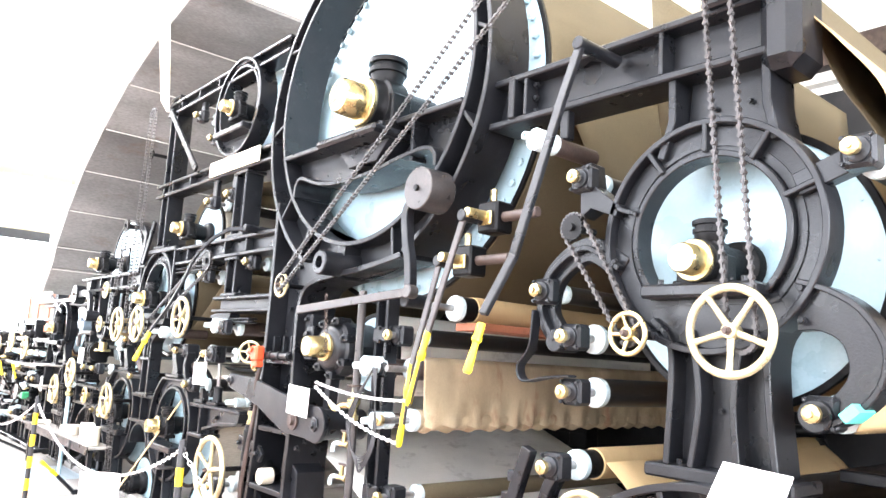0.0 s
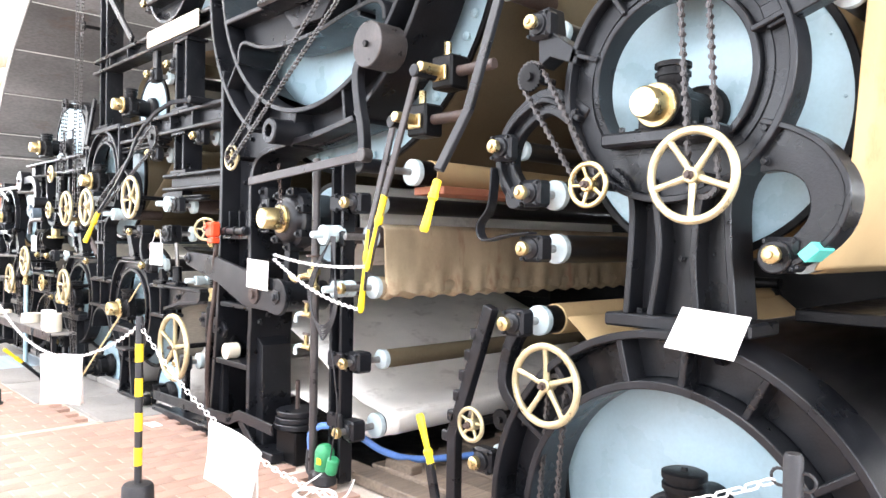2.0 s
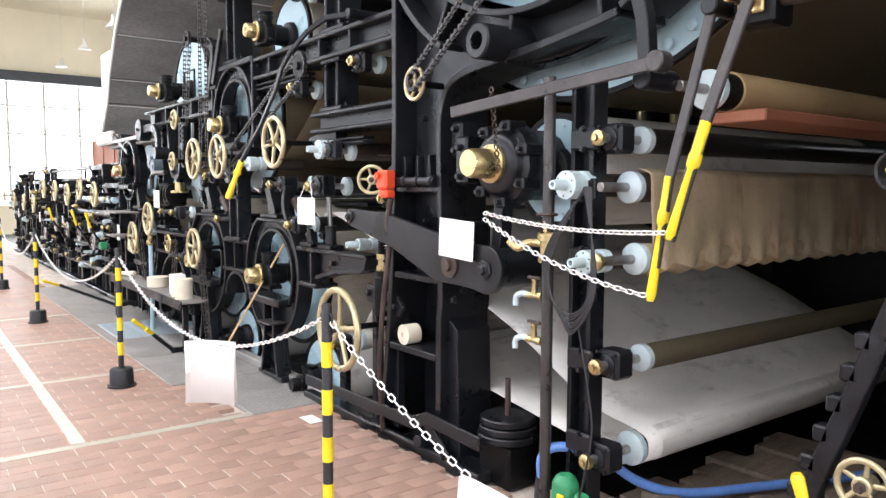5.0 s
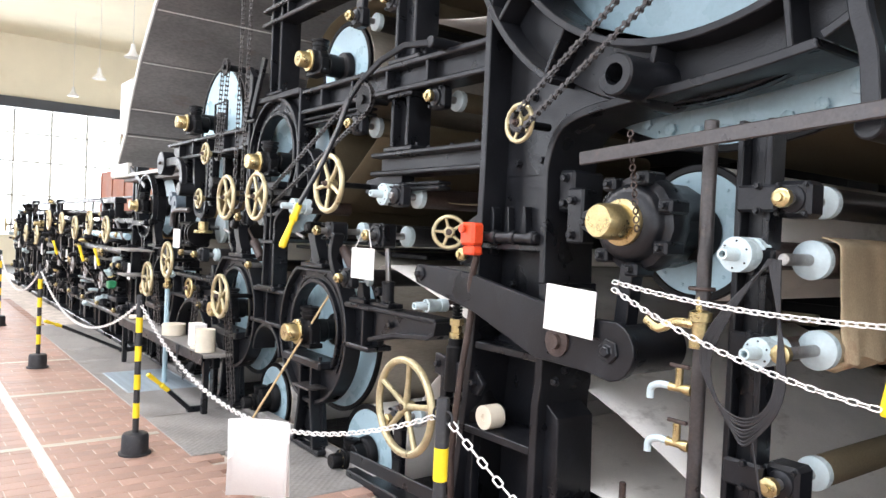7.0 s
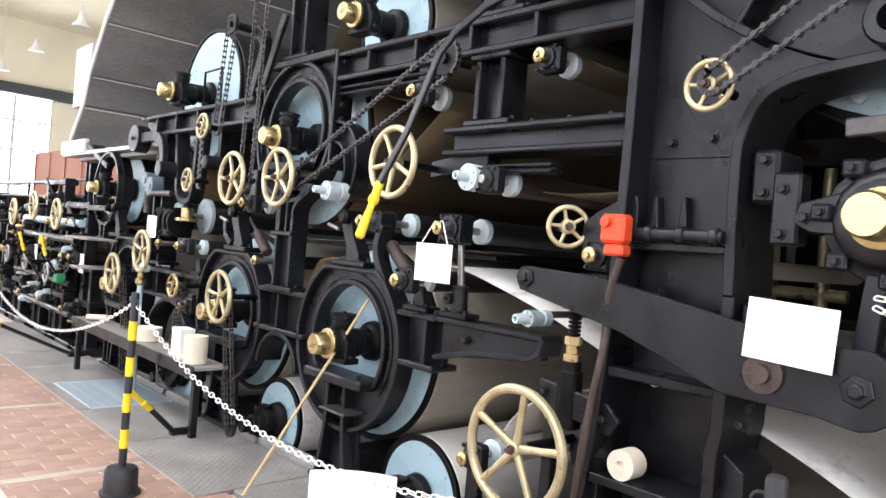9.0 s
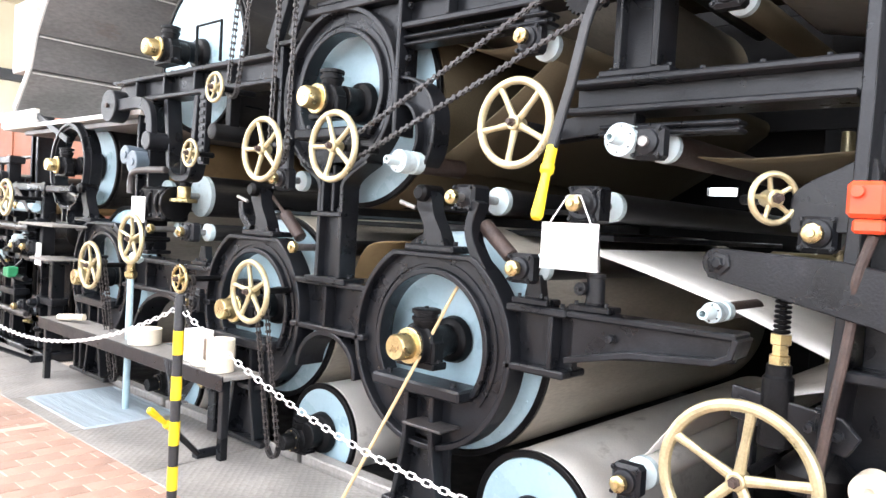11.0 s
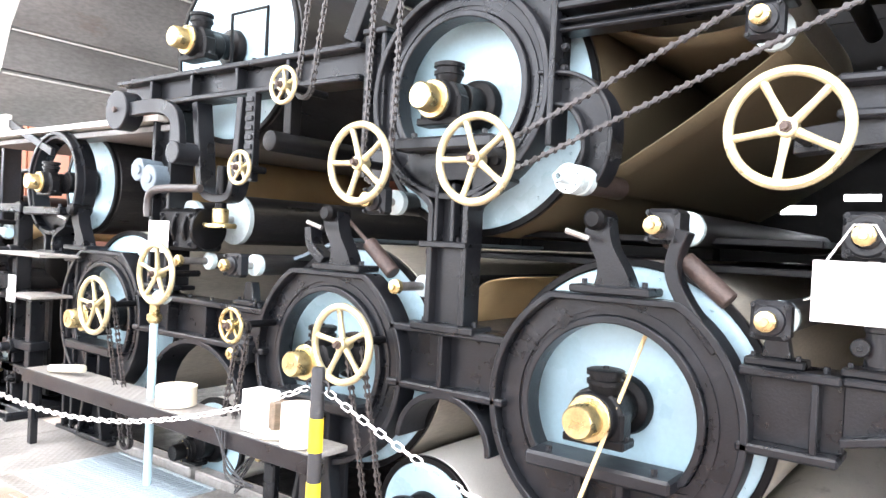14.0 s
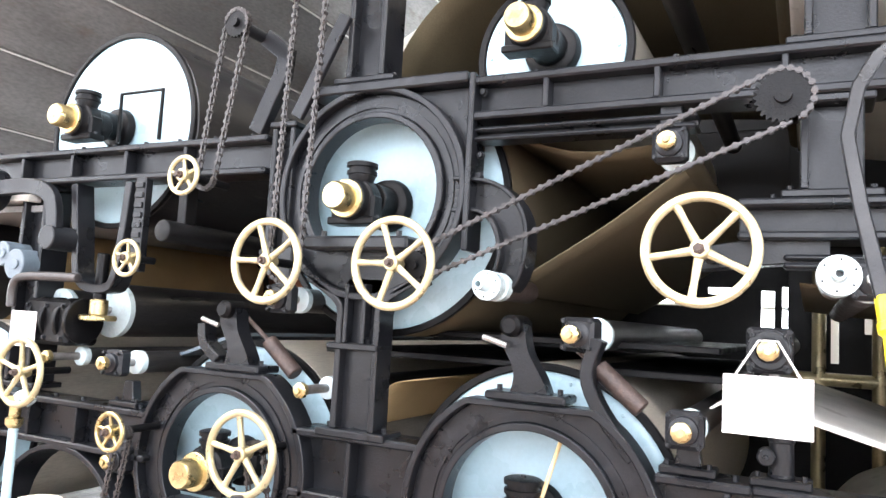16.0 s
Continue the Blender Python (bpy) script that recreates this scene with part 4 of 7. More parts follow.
post(-2.97, -2.76, 2.78, 4.6, y=0.03)
girder(-3.1, -0.2, 3.38, 3.54, 0.0, 0.18, (-2.6, -2.1, -1.6, -1.1, -0.6), nb=6)
girder(-3.0, -0.1, 4.36, 4.52, 0.0, 0.18, (-2.6, -2.1, -1.6), nb=6)
ring_frame(-1.06, 4.05, 0.5, 0.40, -0.02, -0.24, 0.18)
cylinder(-0.75, 4.02, 0.46, 0.26, shell=FELT_OLIVE, label="high cylinder with a light blue end cover")
bearing(-1.0, 4.0, -0.2, 0.95)
single("name_plate", (-1.0, -0.012, 3.475), Geo().box(-0.54, 0.54, -0.008, 0.008, -0.075, 0.075, 0.004), CREAM, "long cream enamel plate bolted to a girder", "plate")
# diagonal struts
for a, b in (((-2.85, 4.4), (-1.9, 3.55)), ((-3.2, 2.62), (-2.95, 3.1))):
    p = Vector((a[0], -0.02, a[1]))
    single("strut", p, Geo().sweep([(0, 0, 0), (b[0] - a[0], 0, b[1] - a[1])], 0.02, flat=(0.03, 0.07), up=(0, 1, 0)), IRON, "black flat iron diagonal strut", "strut")

# guide rollers
roller(-1.09, 1.64, 0.066, 0.24, y_nut=-0.3)
t = thing("bearing_housing", (-1.09, 0.0, 1.64), "grey-black square bolted bearing housing on a post", "bearing")
part("housing", Geo().box(-0.075, 0.075, 0.005, 0.12, -0.08, 0.08, 0.012), IRON, t)
part("collar", Geo().lathe((0, 0.01, 0), (0, -1, 0), [(0, 0.074), (0.02, 0.072), (0.026, 0.064), (0.026, 0.046), (0.012, 0.044)], 28), IRON, t)
bolts(t, [(a, 0.004, b) for a in (-0.062, 0.062) for b in (-0.066, 0.066)], 0.024)
roller(-1.78, 1.655, 0.07, 0.3, y_nut=-0.36)
roller(-1.36, 1.34, 0.06, 0.1, y_nut=-0.2)
roller(-0.16, 1.56, 0.055, 0.2, shell=CANVAS, hang=0.14)
roller(-0.54, 2.48, 0.06, 0.2, shell=FELT_OLIVE, hang=0.08)
roller(-1.45, 2.4, 0.07, 0.18, shell=FELT_OLIVE, hang=0.16)
roller(-3.2, 1.74, 0.06, 0.1, hang=0.25)
roller(-3.02, 1.33, 0.05, 0.14, block=False)
roller(-4.25, 1.36, 0.06, 0.08)
roller(-4.72, 1.36, 0.05, 0.1, block=False)
roller(-4.2, 0.86, 0.045, 0.12, hang=0.1)
roller(-1.5, 3.15, 0.06, 0.18, hang=0.25)
roller(-1.05, 3.17, 0.06, 0.18, shell=FELT_OLIVE, hang=0.22)
roller(-2.1, 4.2, 0.06, 0.2, hang=0.18)
roller(-1.65, 3.85, 0.06, 0.2, hang=0.53)
roller(-3.9, 0.35, 0.05, 0.1, hang=-0.36)
roller(-0.83, 0.49, 0.068, 0.2, shell=CANVAS, hang=-0.5)

roller(-5.0, 1.62, 0.12, 0.15, y_nut=-0.12, nut=False, shell=SHELL_DARK, label="dark scored press roller with a light blue end")
roller(-4.74, 1.63, 0.16, 0.3, block=False, nut=False, shell=SHELL_DARK)
for x, z, y, r in ((-2.12, 1.83, -0.12, 0.06), (-0.88, 1.9, -0.1, 0.068), (-0.5, 1.24, 0.0, 0.04)):
    steam_joint(x, z, y, r)
roller(-0.78, 1.89, 0.065, 0.1, shell=RUST, nut=False)
# black scraper boards behind the lower row
for z, x0, x1 in ((1.60, -3.2, -1.3), (1.48, -3.3, -1.2)):
    single("doctor_board", ((x0 + x1) / 2, 0.5, z), Geo().box((x0 - x1) / 2, (x1 - x0) / 2, 0, 2.6, 0, 0.03, 0.004), IRON_DARK, "long black doctor board above a drying cylinder", "doctor board")


def cloth(name, profile, y0, y1, mat, label, th=0.006, cat="felt"):
    """A sheet hung along the machine's width, by its profile in x, z."""
    p = [Vector((x, 0, z)) for x, z in profile]
    p = bez(p, 30) if len(p) > 2 else p
    n = len(p)
    vs, fs = [], []
    m = 14
    for k in range(m + 1):
        y = y0 + (y1 - y0) * k / m
        for q in p:
            vs.append((q.x, y, q.z))
    for k in range(m):
        for i in range(n - 1):
            fs.append((k * n + i, k * n + i + 1, (k + 1) * n + i + 1, (k + 1) * n + i))
    g = Geo().add(vs, fs)
    ob = single(name, (0, 0, 0), g, mat, label, cat)
    s = ob.modifiers.new("thickness", "SOLIDIFY")
    s.thickness = th
    return ob


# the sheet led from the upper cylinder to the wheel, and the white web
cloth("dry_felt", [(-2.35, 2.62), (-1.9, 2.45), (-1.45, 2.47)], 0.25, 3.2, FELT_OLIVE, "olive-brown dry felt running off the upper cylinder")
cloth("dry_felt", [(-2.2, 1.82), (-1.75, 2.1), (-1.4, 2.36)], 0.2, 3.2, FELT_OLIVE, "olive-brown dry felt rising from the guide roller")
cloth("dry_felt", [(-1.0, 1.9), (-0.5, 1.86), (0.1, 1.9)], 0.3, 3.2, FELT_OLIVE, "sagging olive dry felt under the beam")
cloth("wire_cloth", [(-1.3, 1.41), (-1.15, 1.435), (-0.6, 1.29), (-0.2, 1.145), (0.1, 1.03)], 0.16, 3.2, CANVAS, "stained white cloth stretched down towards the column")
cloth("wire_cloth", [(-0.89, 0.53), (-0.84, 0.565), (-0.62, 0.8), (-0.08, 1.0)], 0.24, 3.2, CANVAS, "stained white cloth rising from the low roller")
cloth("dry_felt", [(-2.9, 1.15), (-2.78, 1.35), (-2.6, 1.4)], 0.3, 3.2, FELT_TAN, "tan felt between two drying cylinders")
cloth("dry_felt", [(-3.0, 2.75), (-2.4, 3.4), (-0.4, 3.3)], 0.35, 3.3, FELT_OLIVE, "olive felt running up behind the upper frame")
cloth("dry_felt", [(-1.05, 3.1), (-0.5, 3.0), (0.1, 2.95)], 0.3, 3.2, CANVAS, "pale cloth above the girder")

# bearing brackets standing on the ring frames
def swan_bracket(x, z, y=0.0, flip=1, label="black cast-iron swan-neck bracket with a clamp lever"):
    t = thing("scraper_bracket", (x, y, z), label, "bracket", "scraper brackets")
    part("foot", Geo().box(-0.17, 0.17, -0.01, 0.16, 0, 0.035, 0.008), IRON, t)
    out = bez([(-0.07, 0, 0.03), (-0.06, 0, 0.12), (-0.12, 0, 0.24), (-0.1, 0, 0.3)], 12) + bez([(-0.02, 0, 0.31), (0.0, 0, 0.2), (0.06, 0, 0.1), (0.09, 0, 0.03)], 12)
    part("neck", Geo().prism([(p.x * flip, p.z) for p in out], 0.02, 0.11), IRON, t)
    part("clamp", Geo().lathe((-0.07 * flip, -0.03, 0.3), (0, 1, 0), [(0, 0.03), (0.02, 0.045), (0.16, 0.045), (0.18, 0.02)], 16), IRON_DARK, t)
    part("clamp_lever", Geo().sweep([(-0.07 * flip, -0.04, 0.22), (-0.17 * flip, -0.05, 0.25)], 0.012, 8), STEEL, t)
    bolts(t, [(s * 0.13, 0.06, 0.036) for s in (-1, 1)], 0.036, NUT_UP, "nut")
    return t


swan_bracket(-1.98, 1.375)
swan_bracket(-3.5, 1.375, flip=1)
swan_bracket(-6.2, 1.36)
for x, z in ((-1.36, 1.17), (-1.05, 1.17), (-4.27, 1.12)):
    t = thing("pedestal", (x, 0.03, z), "small black iron pedestal under a roller journal", "pedestal", "roller pedestals")
    part("foot", Geo().box(-0.1, 0.1, 0, 0.12, 0, 0.03, 0.006), IRON, t)
    bolts(t, [(a, 0.03, 0.031) for a in (-0.075, 0.075)], 0.026, NUT_UP, "nut")
    if x == -1.05:
        # split clamp socket with the round post of the roller bearing
        part("socket", Geo().lathe((0, 0.06, 0.03), (0, 0, 1), [(0, 0.052), (0.012, 0.042), (0.12, 0.04), (0.124, 0.044), (0.14, 0.044), (0.145, 0.02)], 24), IRON, t)
        part("clamp_ear", Geo().cyl((-0.048, 0.0, 0.1), (-0.048, 0.08, 0.1), 0.03, n=18), IRON, t)
        bolts(t, [(-0.048, -0.001, 0.1)], 0.028)
        part("post", Geo().cyl((0, 0.06, 0.15), (-0.03, 0.06, 0.42), 0.018, n=14), STEEL, t, "bare steel post")
    else:
        part("stem", Geo().prism([(-0.05, 0.03), (-0.03, 0.14), (0.03, 0.14), (0.05, 0.03)], 0.03, 0.09), IRON, t)
# curved arms that carry rollers
for pts in ([(-1.55, 1.2), (-1.68, 1.36), (-1.74, 1.5), (-1.70, 1.64)], [(-3.62, 1.42), (-3.72, 1.5), (-3.74, 1.6)]):
    p0 = Vector((pts[0][0], 0.0, pts[0][1]))
    line = [v - Vector((p0.x, 0, p0.z)) for v in bez([(x, 0.06, z) for x, z in pts], 14)]
    single("swing_bracket", p0, Geo().sweep(line, 0.02, flat=(0.09, 0.05), up=(0, 1, 0)), IRON, "curved black iron arm carrying a guide roller", "bracket", "roller arms")
# spring cylinders leaning on the drum ends
for x, z in ((-1.62, 1.44), (-3.28, 1.44)):
    single("spring_sleeve", (x, 0.12, z), Geo().cyl((-0.1, 0, 0.09), (0.08, 0, -0.06), 0.04, n=18).cyl((-0.25, 0, 0.2), (-0.09, 0, 0.08), 0.012, n=8), RUST, "rusty brown cylindrical spring sleeve on a rod", "spring")

# handwheels with their chains
handwheel(-3.13, -0.25, 1.9, 0.195, turn=17)
handwheel(-2.48, -0.25, 1.9, 0.195, turn=18)
handwheel(-1.295, -0.25, 1.965, 0.197, turn=28, shaft=0.45)
handwheel(-3.185, -0.25, 1.05, 0.195, turn=8, shaft=0.3)
handwheel(-4.01, -0.25, 1.05, 0.1, turn=6, mat=BRASS, shaft=0.3)
handwheel(-5.43, -0.25, 1.03, 0.195, turn=10, shaft=0.3)
handwheel(-4.74, -0.25, 1.28, 0.19, turn=0, shaft=0.3)
handwheel(-3.665, -0.26, 2.305, 0.1, turn=4, shaft=0.3)
handwheel(-4.13, -0.15, 1.91, 0.1, turn=0)
handwheel(0.4, -0.14, 2.215, 0.1, turn=12, shaft=0.2)
handwheel(-0.265, -0.28, 0.72, 0.275, turn=-8, shaft=0.4, label="large worn brass handwheel near the floor")
handwheel(-0.3, 0.0, 1.68, 0.1, turn=15, shaft=0.2).rotation_euler = (0, 0, radians(50))
single("spindle_bracket", (-1.2, 0.06, 1.9), Geo().prism([(-0.14, 0.02), (-0.14, 0.11), (0.0, 0.13), (0.02, 0.15), (0.3, 0.15), (0.3, 0.06), (0.05, 0.04)], 0.0, 0.1), IRON, "black forked bracket under the beam for a wheel spindle", "bracket")
sprocket(-1.05, -0.16, 2.5, 0.095, 26)
sprocket(-2.42, -0.17, 1.9, 0.06)
drive_chain((-1.05, 2.5), 0.095, (-2.42, 1.9), 0.06, -0.15)
sprocket(-3.05, -0.12, 3.9, 0.05)
drive_chain((-3.1, 1.9), 0.085, (-3.02, 4.35), 0.085, -0.16)
drive_chain((-3.62, 2.31), 0.055, (-3.5, 3.08), 0.07, -0.16)
sprocket(-3.5, -0.17, 3.08, 0.075)
drive_chain((-3.15, 1.05), 0.05, (-2.95, 0.15), 0.05, -0.2)
drive_chain((-3.99, 1.03), 0.04, (-4.1, 0.45), 0.045, -0.18)
drive_chain((-5.36, 1.03), 0.05, (-5.1, 0.2), 0.05, -0.18)
t = thing("chain_arm", (-3.4, 0.05, 2.58), "black iron arm carrying a chain sprocket above the beam", "bracket")
part("arm", Geo().sweep([(-0.1, 0, 0), (0.035, 0, 0.29), (0.05, 0, 0.4), (-0.08, 0, 0.5)], 0.02, flat=(0.06, 0.09), up=(0, 1, 0)).cyl((-0.1, -0.2, 0.5), (-0.1, 0.1, 0.5), 0.03), IRON, t)

# counterweight and lever on the upper beam
t = thing("counterweight", (-5.45, -0.1, 2.32), "grey iron counterweight disc on a bent lever", "counterweight")
part("disc", Geo().cyl((0, -0.05, 0), (0, 0.08, 0), 0.13, n=36), IRON, t)
part("pin", Geo().cyl((0, -0.07, 0), (0, -0.05, 0), 0.018, n=10), RUST, t)
part("lever", Geo().sweep(bez([(0.1, 0, 0.0), (0.45, 0, 0.0), (0.62, 0, -0.08), (0.66, 0, -0.28)], 16), 0.02, flat=(0.05, 0.09), up=(0, 1, 0)), IRON, t)
part("boss", Geo().cyl((0.66, -0.05, -0.3), (0.66, 0.12, -0.3), 0.07, n=24), IRON, t)
# hanger frame with an eccentric roller under the beam
t = thing("hanger_frame", (-4.45, 0.0, 1.75), "black cast-iron hanger under the upper beam with a small press roll", "machine frame")
part("hanger", Geo().sweep(bez([(-0.35, 0.06, 0.6), (-0.3, 0.06, 0.3), (-0.25, 0.06, 0.05), (-0.05, 0.06, 0.0), (0.05, 0.06, 0.1), (0.1, 0.06, 0.6)], 24), 0.02, flat=(0.12, 0.05), up=(0, 1, 0)), IRON, t)
part("screw", Geo().cyl((-0.1, 0.05, -0.15), (-0.1, 0.05, 0.2), 0.035, n=14), IRON_DARK, t)
part("seat_disc", Geo().cyl((-0.1, 0.05, -0.18), (-0.1, 0.05, -0.15), 0.1, n=24).cyl((-0.1, 0.05, -0.15), (-0.1, 0.05, -0.06), 0.05, n=20), BRASS, t, "brass screw seat")
part("rack", Geo().box(0.16, 0.24, 0, 0.05, 0.1, 0.62), IRON, t)
for k in range(9):
    part("tooth", Geo().box(0.17, 0.23, -0.012, 0.0, 0.12 + k * 0.055, 0.15 + k * 0.055, 0.003), IRON, t)
for x, z, r in ((-5.28, 1.93, 0.075), (-5.15, 1.87, 0.09)):
    single("eccentric_disc", (x, -0.08, z), Geo().cyl((0, 0, 0), (0, 0.16, 0), r, n=28).cyl((0.02, -0.01, 0), (0.02, 0, 0), 0.03, n=12), SLATE, "grey-blue painted eccentric disc with a bolt", "disc", "eccentric discs")
single("scraper_tube", (-3.95, -0.1, 2.06), Geo().box(-0.03, 0.03, 0.12, 0.2, 0.05, 0.31).lathe((0, 0, 0), (0, 1, 0), [(0, 0.05), (0.003, 0.058), (1.8, 0.058)], 24), IRON_DARK, "long black tube under the upper beam", "pipe")
single("scraper_shield", (-4.1, 0.35, 1.5), Geo().add([(-0.2, 0, -0.12), (0.3, 0, 0.05), (0.3, 2.4, 0.05), (-0.2, 2.4, -0.12), (-0.2, 0, -0.14), (0.3, 0, 0.03), (0.3, 2.4, 0.03), (-0.2, 2.4, -0.14)],
       [(0, 1, 2, 3), (7, 6, 5, 4), (0, 4, 5, 1), (1, 5, 6, 2), (2, 6, 7, 3), (3, 7, 4, 0)]), SLATE, "grey-blue sloping sheet-metal shield", "shield")
# pump-like gearbox below the sign at the far end
t = thing("gearbox", (-4.85, -0.05, 1.42), "black gearbox casting with bolted flanges beside a white card", "gearbox")
part("case", Geo().box(-0.2, 0.18, 0.0, 0.22, 0, 0.26, 0.02), IRON_DARK, t)
for x in (-0.16, -0.04, 0.08, 0.17):
    part("flange", Geo().lathe((x, 0.1, 0.14), (1, 0, 0), [(0, 0.13), (0.03, 0.13)], 20), IRON_DARK, t)
bolts(t, [(a, -0.001, b) for a in (-0.16, 0.0, 0.14) for b in (0.04, 0.22)], 0.03)
sign(-5.0, -0.08, 1.5, 0.22, 0.2, rx=0, label="white information card clipped to a gearbox")
# standing water pipe, pale blue
t = thing("water_pipe", (-4.78, -0.22, 0.0), "pale blue painted stand pipe with brass valve", "pipe")
part("tube", Geo().sweep([(0, 0, -0.02), (0, 0, 0.98)], 0.025, 14), BLUE, t)
part("valve", Geo().lathe((0, 0, 0.98), (0, 0, 1), [(0, 0.03), (0.02, 0.045), (0.05, 0.045), (0.06, 0.03), (0.12, 0.03), (0.13, 0.04), (0.17, 0.04)], 14), BRASS, t)
part("elbow", Geo().sweep(bez([(0, 0, 1.12), (0.05, 0, 1.16), (0.1, 0.02, 1.12)], 8), 0.03, 12), BLUE_WHITE, t)
single("upper_pipe", (-4.95, -0.1, 1.74), Geo().sweep(bez([(-0.15, 0, -0.12), (-0.14, 0, 0.02), (0.0, 0, 0.06), (0.4, 0, 0.06)], 14), 0.026, 12), WORN, "bent dull bronze steam pipe above the gearbox", "pipe")

# iron shelf along the dryers with paper rolls on it
t = thing("step_shelf", (-4.7, -0.35, 0.0), "long black iron step board on legs beside the dryers", "shelf")
part("board", Geo().box(-1.45, 1.44, 0.0, 0.26, 0.5, 0.53, 0.006), PLATE, t)
part("edge", Geo().box(-1.45, 1.44, -0.012, 0.0, 0.44, 0.535, 0.004), IRON, t)
for x in (-1.38, 1.38):
    part("leg", Geo().box(x - 0.025, x + 0.025, 0.02, 0.07, 0.006, 0.5, 0.004), IRON, t)


def paper_roll(x, y, z, r, h, label, mat=PAPER_CREAM):
    t = thing("paper_roll", (x, y, z), label, "paper roll", "paper rolls")
    part("roll", Geo().lathe((0, 0, 0), (0, 0, 1), [(0, r), (h, r), (h, r * 0.3), (h - 0.01, r * 0.28), (h - 0.012, r * 0.05)], 32), mat, t)
    return t


paper_roll(-4.52, -0.22, 0.535, 0.115, 0.11, "flat roll of cream paper on the step board")
paper_roll(-3.42, -0.28, 0.535, 0.085, 0.2, "tall roll of cream paper on the step board", PAPER_CREAM)
paper_roll(-3.63, -0.24, 0.535, 0.1, 0.03, "loose coil of cream paper on the step board")
single("carton", (-3.75, -0.24, 0.535), Geo().box(-0.08, 0.08, -0.06, 0.06, 0, 0.21, 0.004), PAPER, "white paper-wrapped block on the step board", "carton")
single("carton", (-3.66, -0.2, 0.535), Geo().box(-0.03, 0.03, -0.05, 0.05, 0, 0.16, 0.004), WOOD, "small brown wooden block beside a white carton", "carton")
single("paper_tube", (-5.75, -0.25, 0.56), Geo().lathe((-0.12, -0.05, 0), (0.24, 0.1, 0.02), [(0, 0.02), (0, 0.027), (0.27, 0.027), (0.27, 0.02)], 16), PAPER_CREAM, "cream cardboard tube lying on the step board", "tube")
g = Geo()
for k in range(4):
    g.sweep(bez([(-0.1 + 0.03 * k, -0.03, 0.0), (0.05, -0.06, -0.12 - 0.03 * k), (0.15 + 0.03 * k, -0.04, -0.22), (0.05, 0.0, -0.3 + 0.03 * k), (0.1, 0.1, -0.1)], 24), 0.005, 6)
single("cable_tangle", (-3.85, -0.34, 0.53), g, BLACK_PLASTIC, "tangle of thin black cables hanging from the step board", "cable")

def bez_xz(pts):
    return [(v.x, v.z) for v in bez([(x, 0, z) for x, z in pts], 20)]


# ---- main column between press and dryers ----
t = thing("main_column", (0.0, 0.0, 0.0), "heavy black cast-iron column with flanges and a lower shelf", "column")
part("web", Geo().box(-0.01, 0.42, 0.15, 0.19, 1.08, 2.0, 0.004), IRON, t)
part("left_flange", Geo().sweep(bez([(-0.19, 0.17, 0.0), (-0.13, 0.17, 0.45), (-0.07, 0.17, 0.95), (-0.035, 0.17, 1.5), (-0.02, 0.17, 2.1), (-0.02, 0.17, 2.95)], 40), 0.02, flat=(0.36, 0.045), up=(0, 1, 0)), IRON, t)
part("right_flange", Geo().sweep([(0.45, 0.17, 0.0), (0.455, 0.17, 0.86), (0.47, 0.17, 0.95), (0.475, 0.17, 1.45)], 0.02, flat=(0.36, 0.05), up=(0, 1, 0)), IRON, t)
part("head_web", Geo().prism([(-0.01, 1.99), (-0.01, 2.9)] + [(1.14 + 1.36 * math.cos(radians(a)), 3.62 + 1.36 * math.sin(radians(a))) for a in range(212, 296, 6)] + [(1.54, 2.36), (0.91, 2.29), (0.66, 2.26), (0.54, 2.19), (0.48, 2.04), (0.47, 1.99)], 0.15, 0.19), IRON, t)
part("arch_flange", Geo().sweep(bez([(0.475, 0.15, 1.45), (0.462, 0.15, 1.9), (0.475, 0.15, 2.05), (0.535, 0.15, 2.18), (0.66, 0.15, 2.245), (0.91, 0.15, 2.28), (1.234, 0.15, 2.305), (1.54, 0.15, 2.345), (1.75, 0.15, 2.38)], 56), 0.02, flat=(0.34, 0.04), up=(0, 1, 0)), IRON, t)
part("lower_web", Geo().box(-0.08, 0.44, 0.27, 0.31, 0.0, 1.08, 0.004), IRON, t)
part("shelf_plate", Geo().box(-0.075, 0.43, -0.01, 0.27, 0.6, 0.64, 0.004), IRON, t)
part("cross_rib", Geo().box(-0.03, 0.45, 0.0, 0.26, 1.06, 1.1, 0.006), IRON, t)
part("cross_rib", Geo().box(-0.01, 0.45, 0.0, 0.16, 1.6, 1.635, 0.006), IRON, t)
part("foot", Geo().box(-0.28, 0.56, -0.03, 0.5, -0.02, 0.06, 0.01), IRON, t)
part("toe", Geo().prism([(0.475, 0.0), (0.475, 0.86), (0.56, 0.8), (0.585, 0.0)], 0.05, 0.3), IRON, t)
bolts(t, [(0.1, 0.15, 2.06), (0.28, 0.15, 2.07), (0.1, 0.15, 1.42), (0.36, 0.15, 1.2), (0.2, 0.15, 2.4)], 0.05)
bolts(t, [(0.54, 0.05, 0.98), (0.54, 0.12, 1.03)], 0.05)
for x in (0.07, 0.2):
    part("gusset", Geo().prism([(x - 0.05, 1.635), (x - 0.02, 1.68), (x - 0.008, 1.83), (x + 0.008, 1.83), (x + 0.02, 1.68), (x + 0.05, 1.635)], 0.1, 0.15), IRON, t)
for z in (1.33, 1.9):
    # clamped cheek blocks on the column's inner side
    part("cheek", Geo().box(0.5, 0.6, 0.04, 0.26, z - 0.1, z + 0.1, 0.014), IRON, t)
    bolts(t, [(0.55, 0.04, z - 0.06), (0.55, 0.04, z + 0.06)], 0.05)
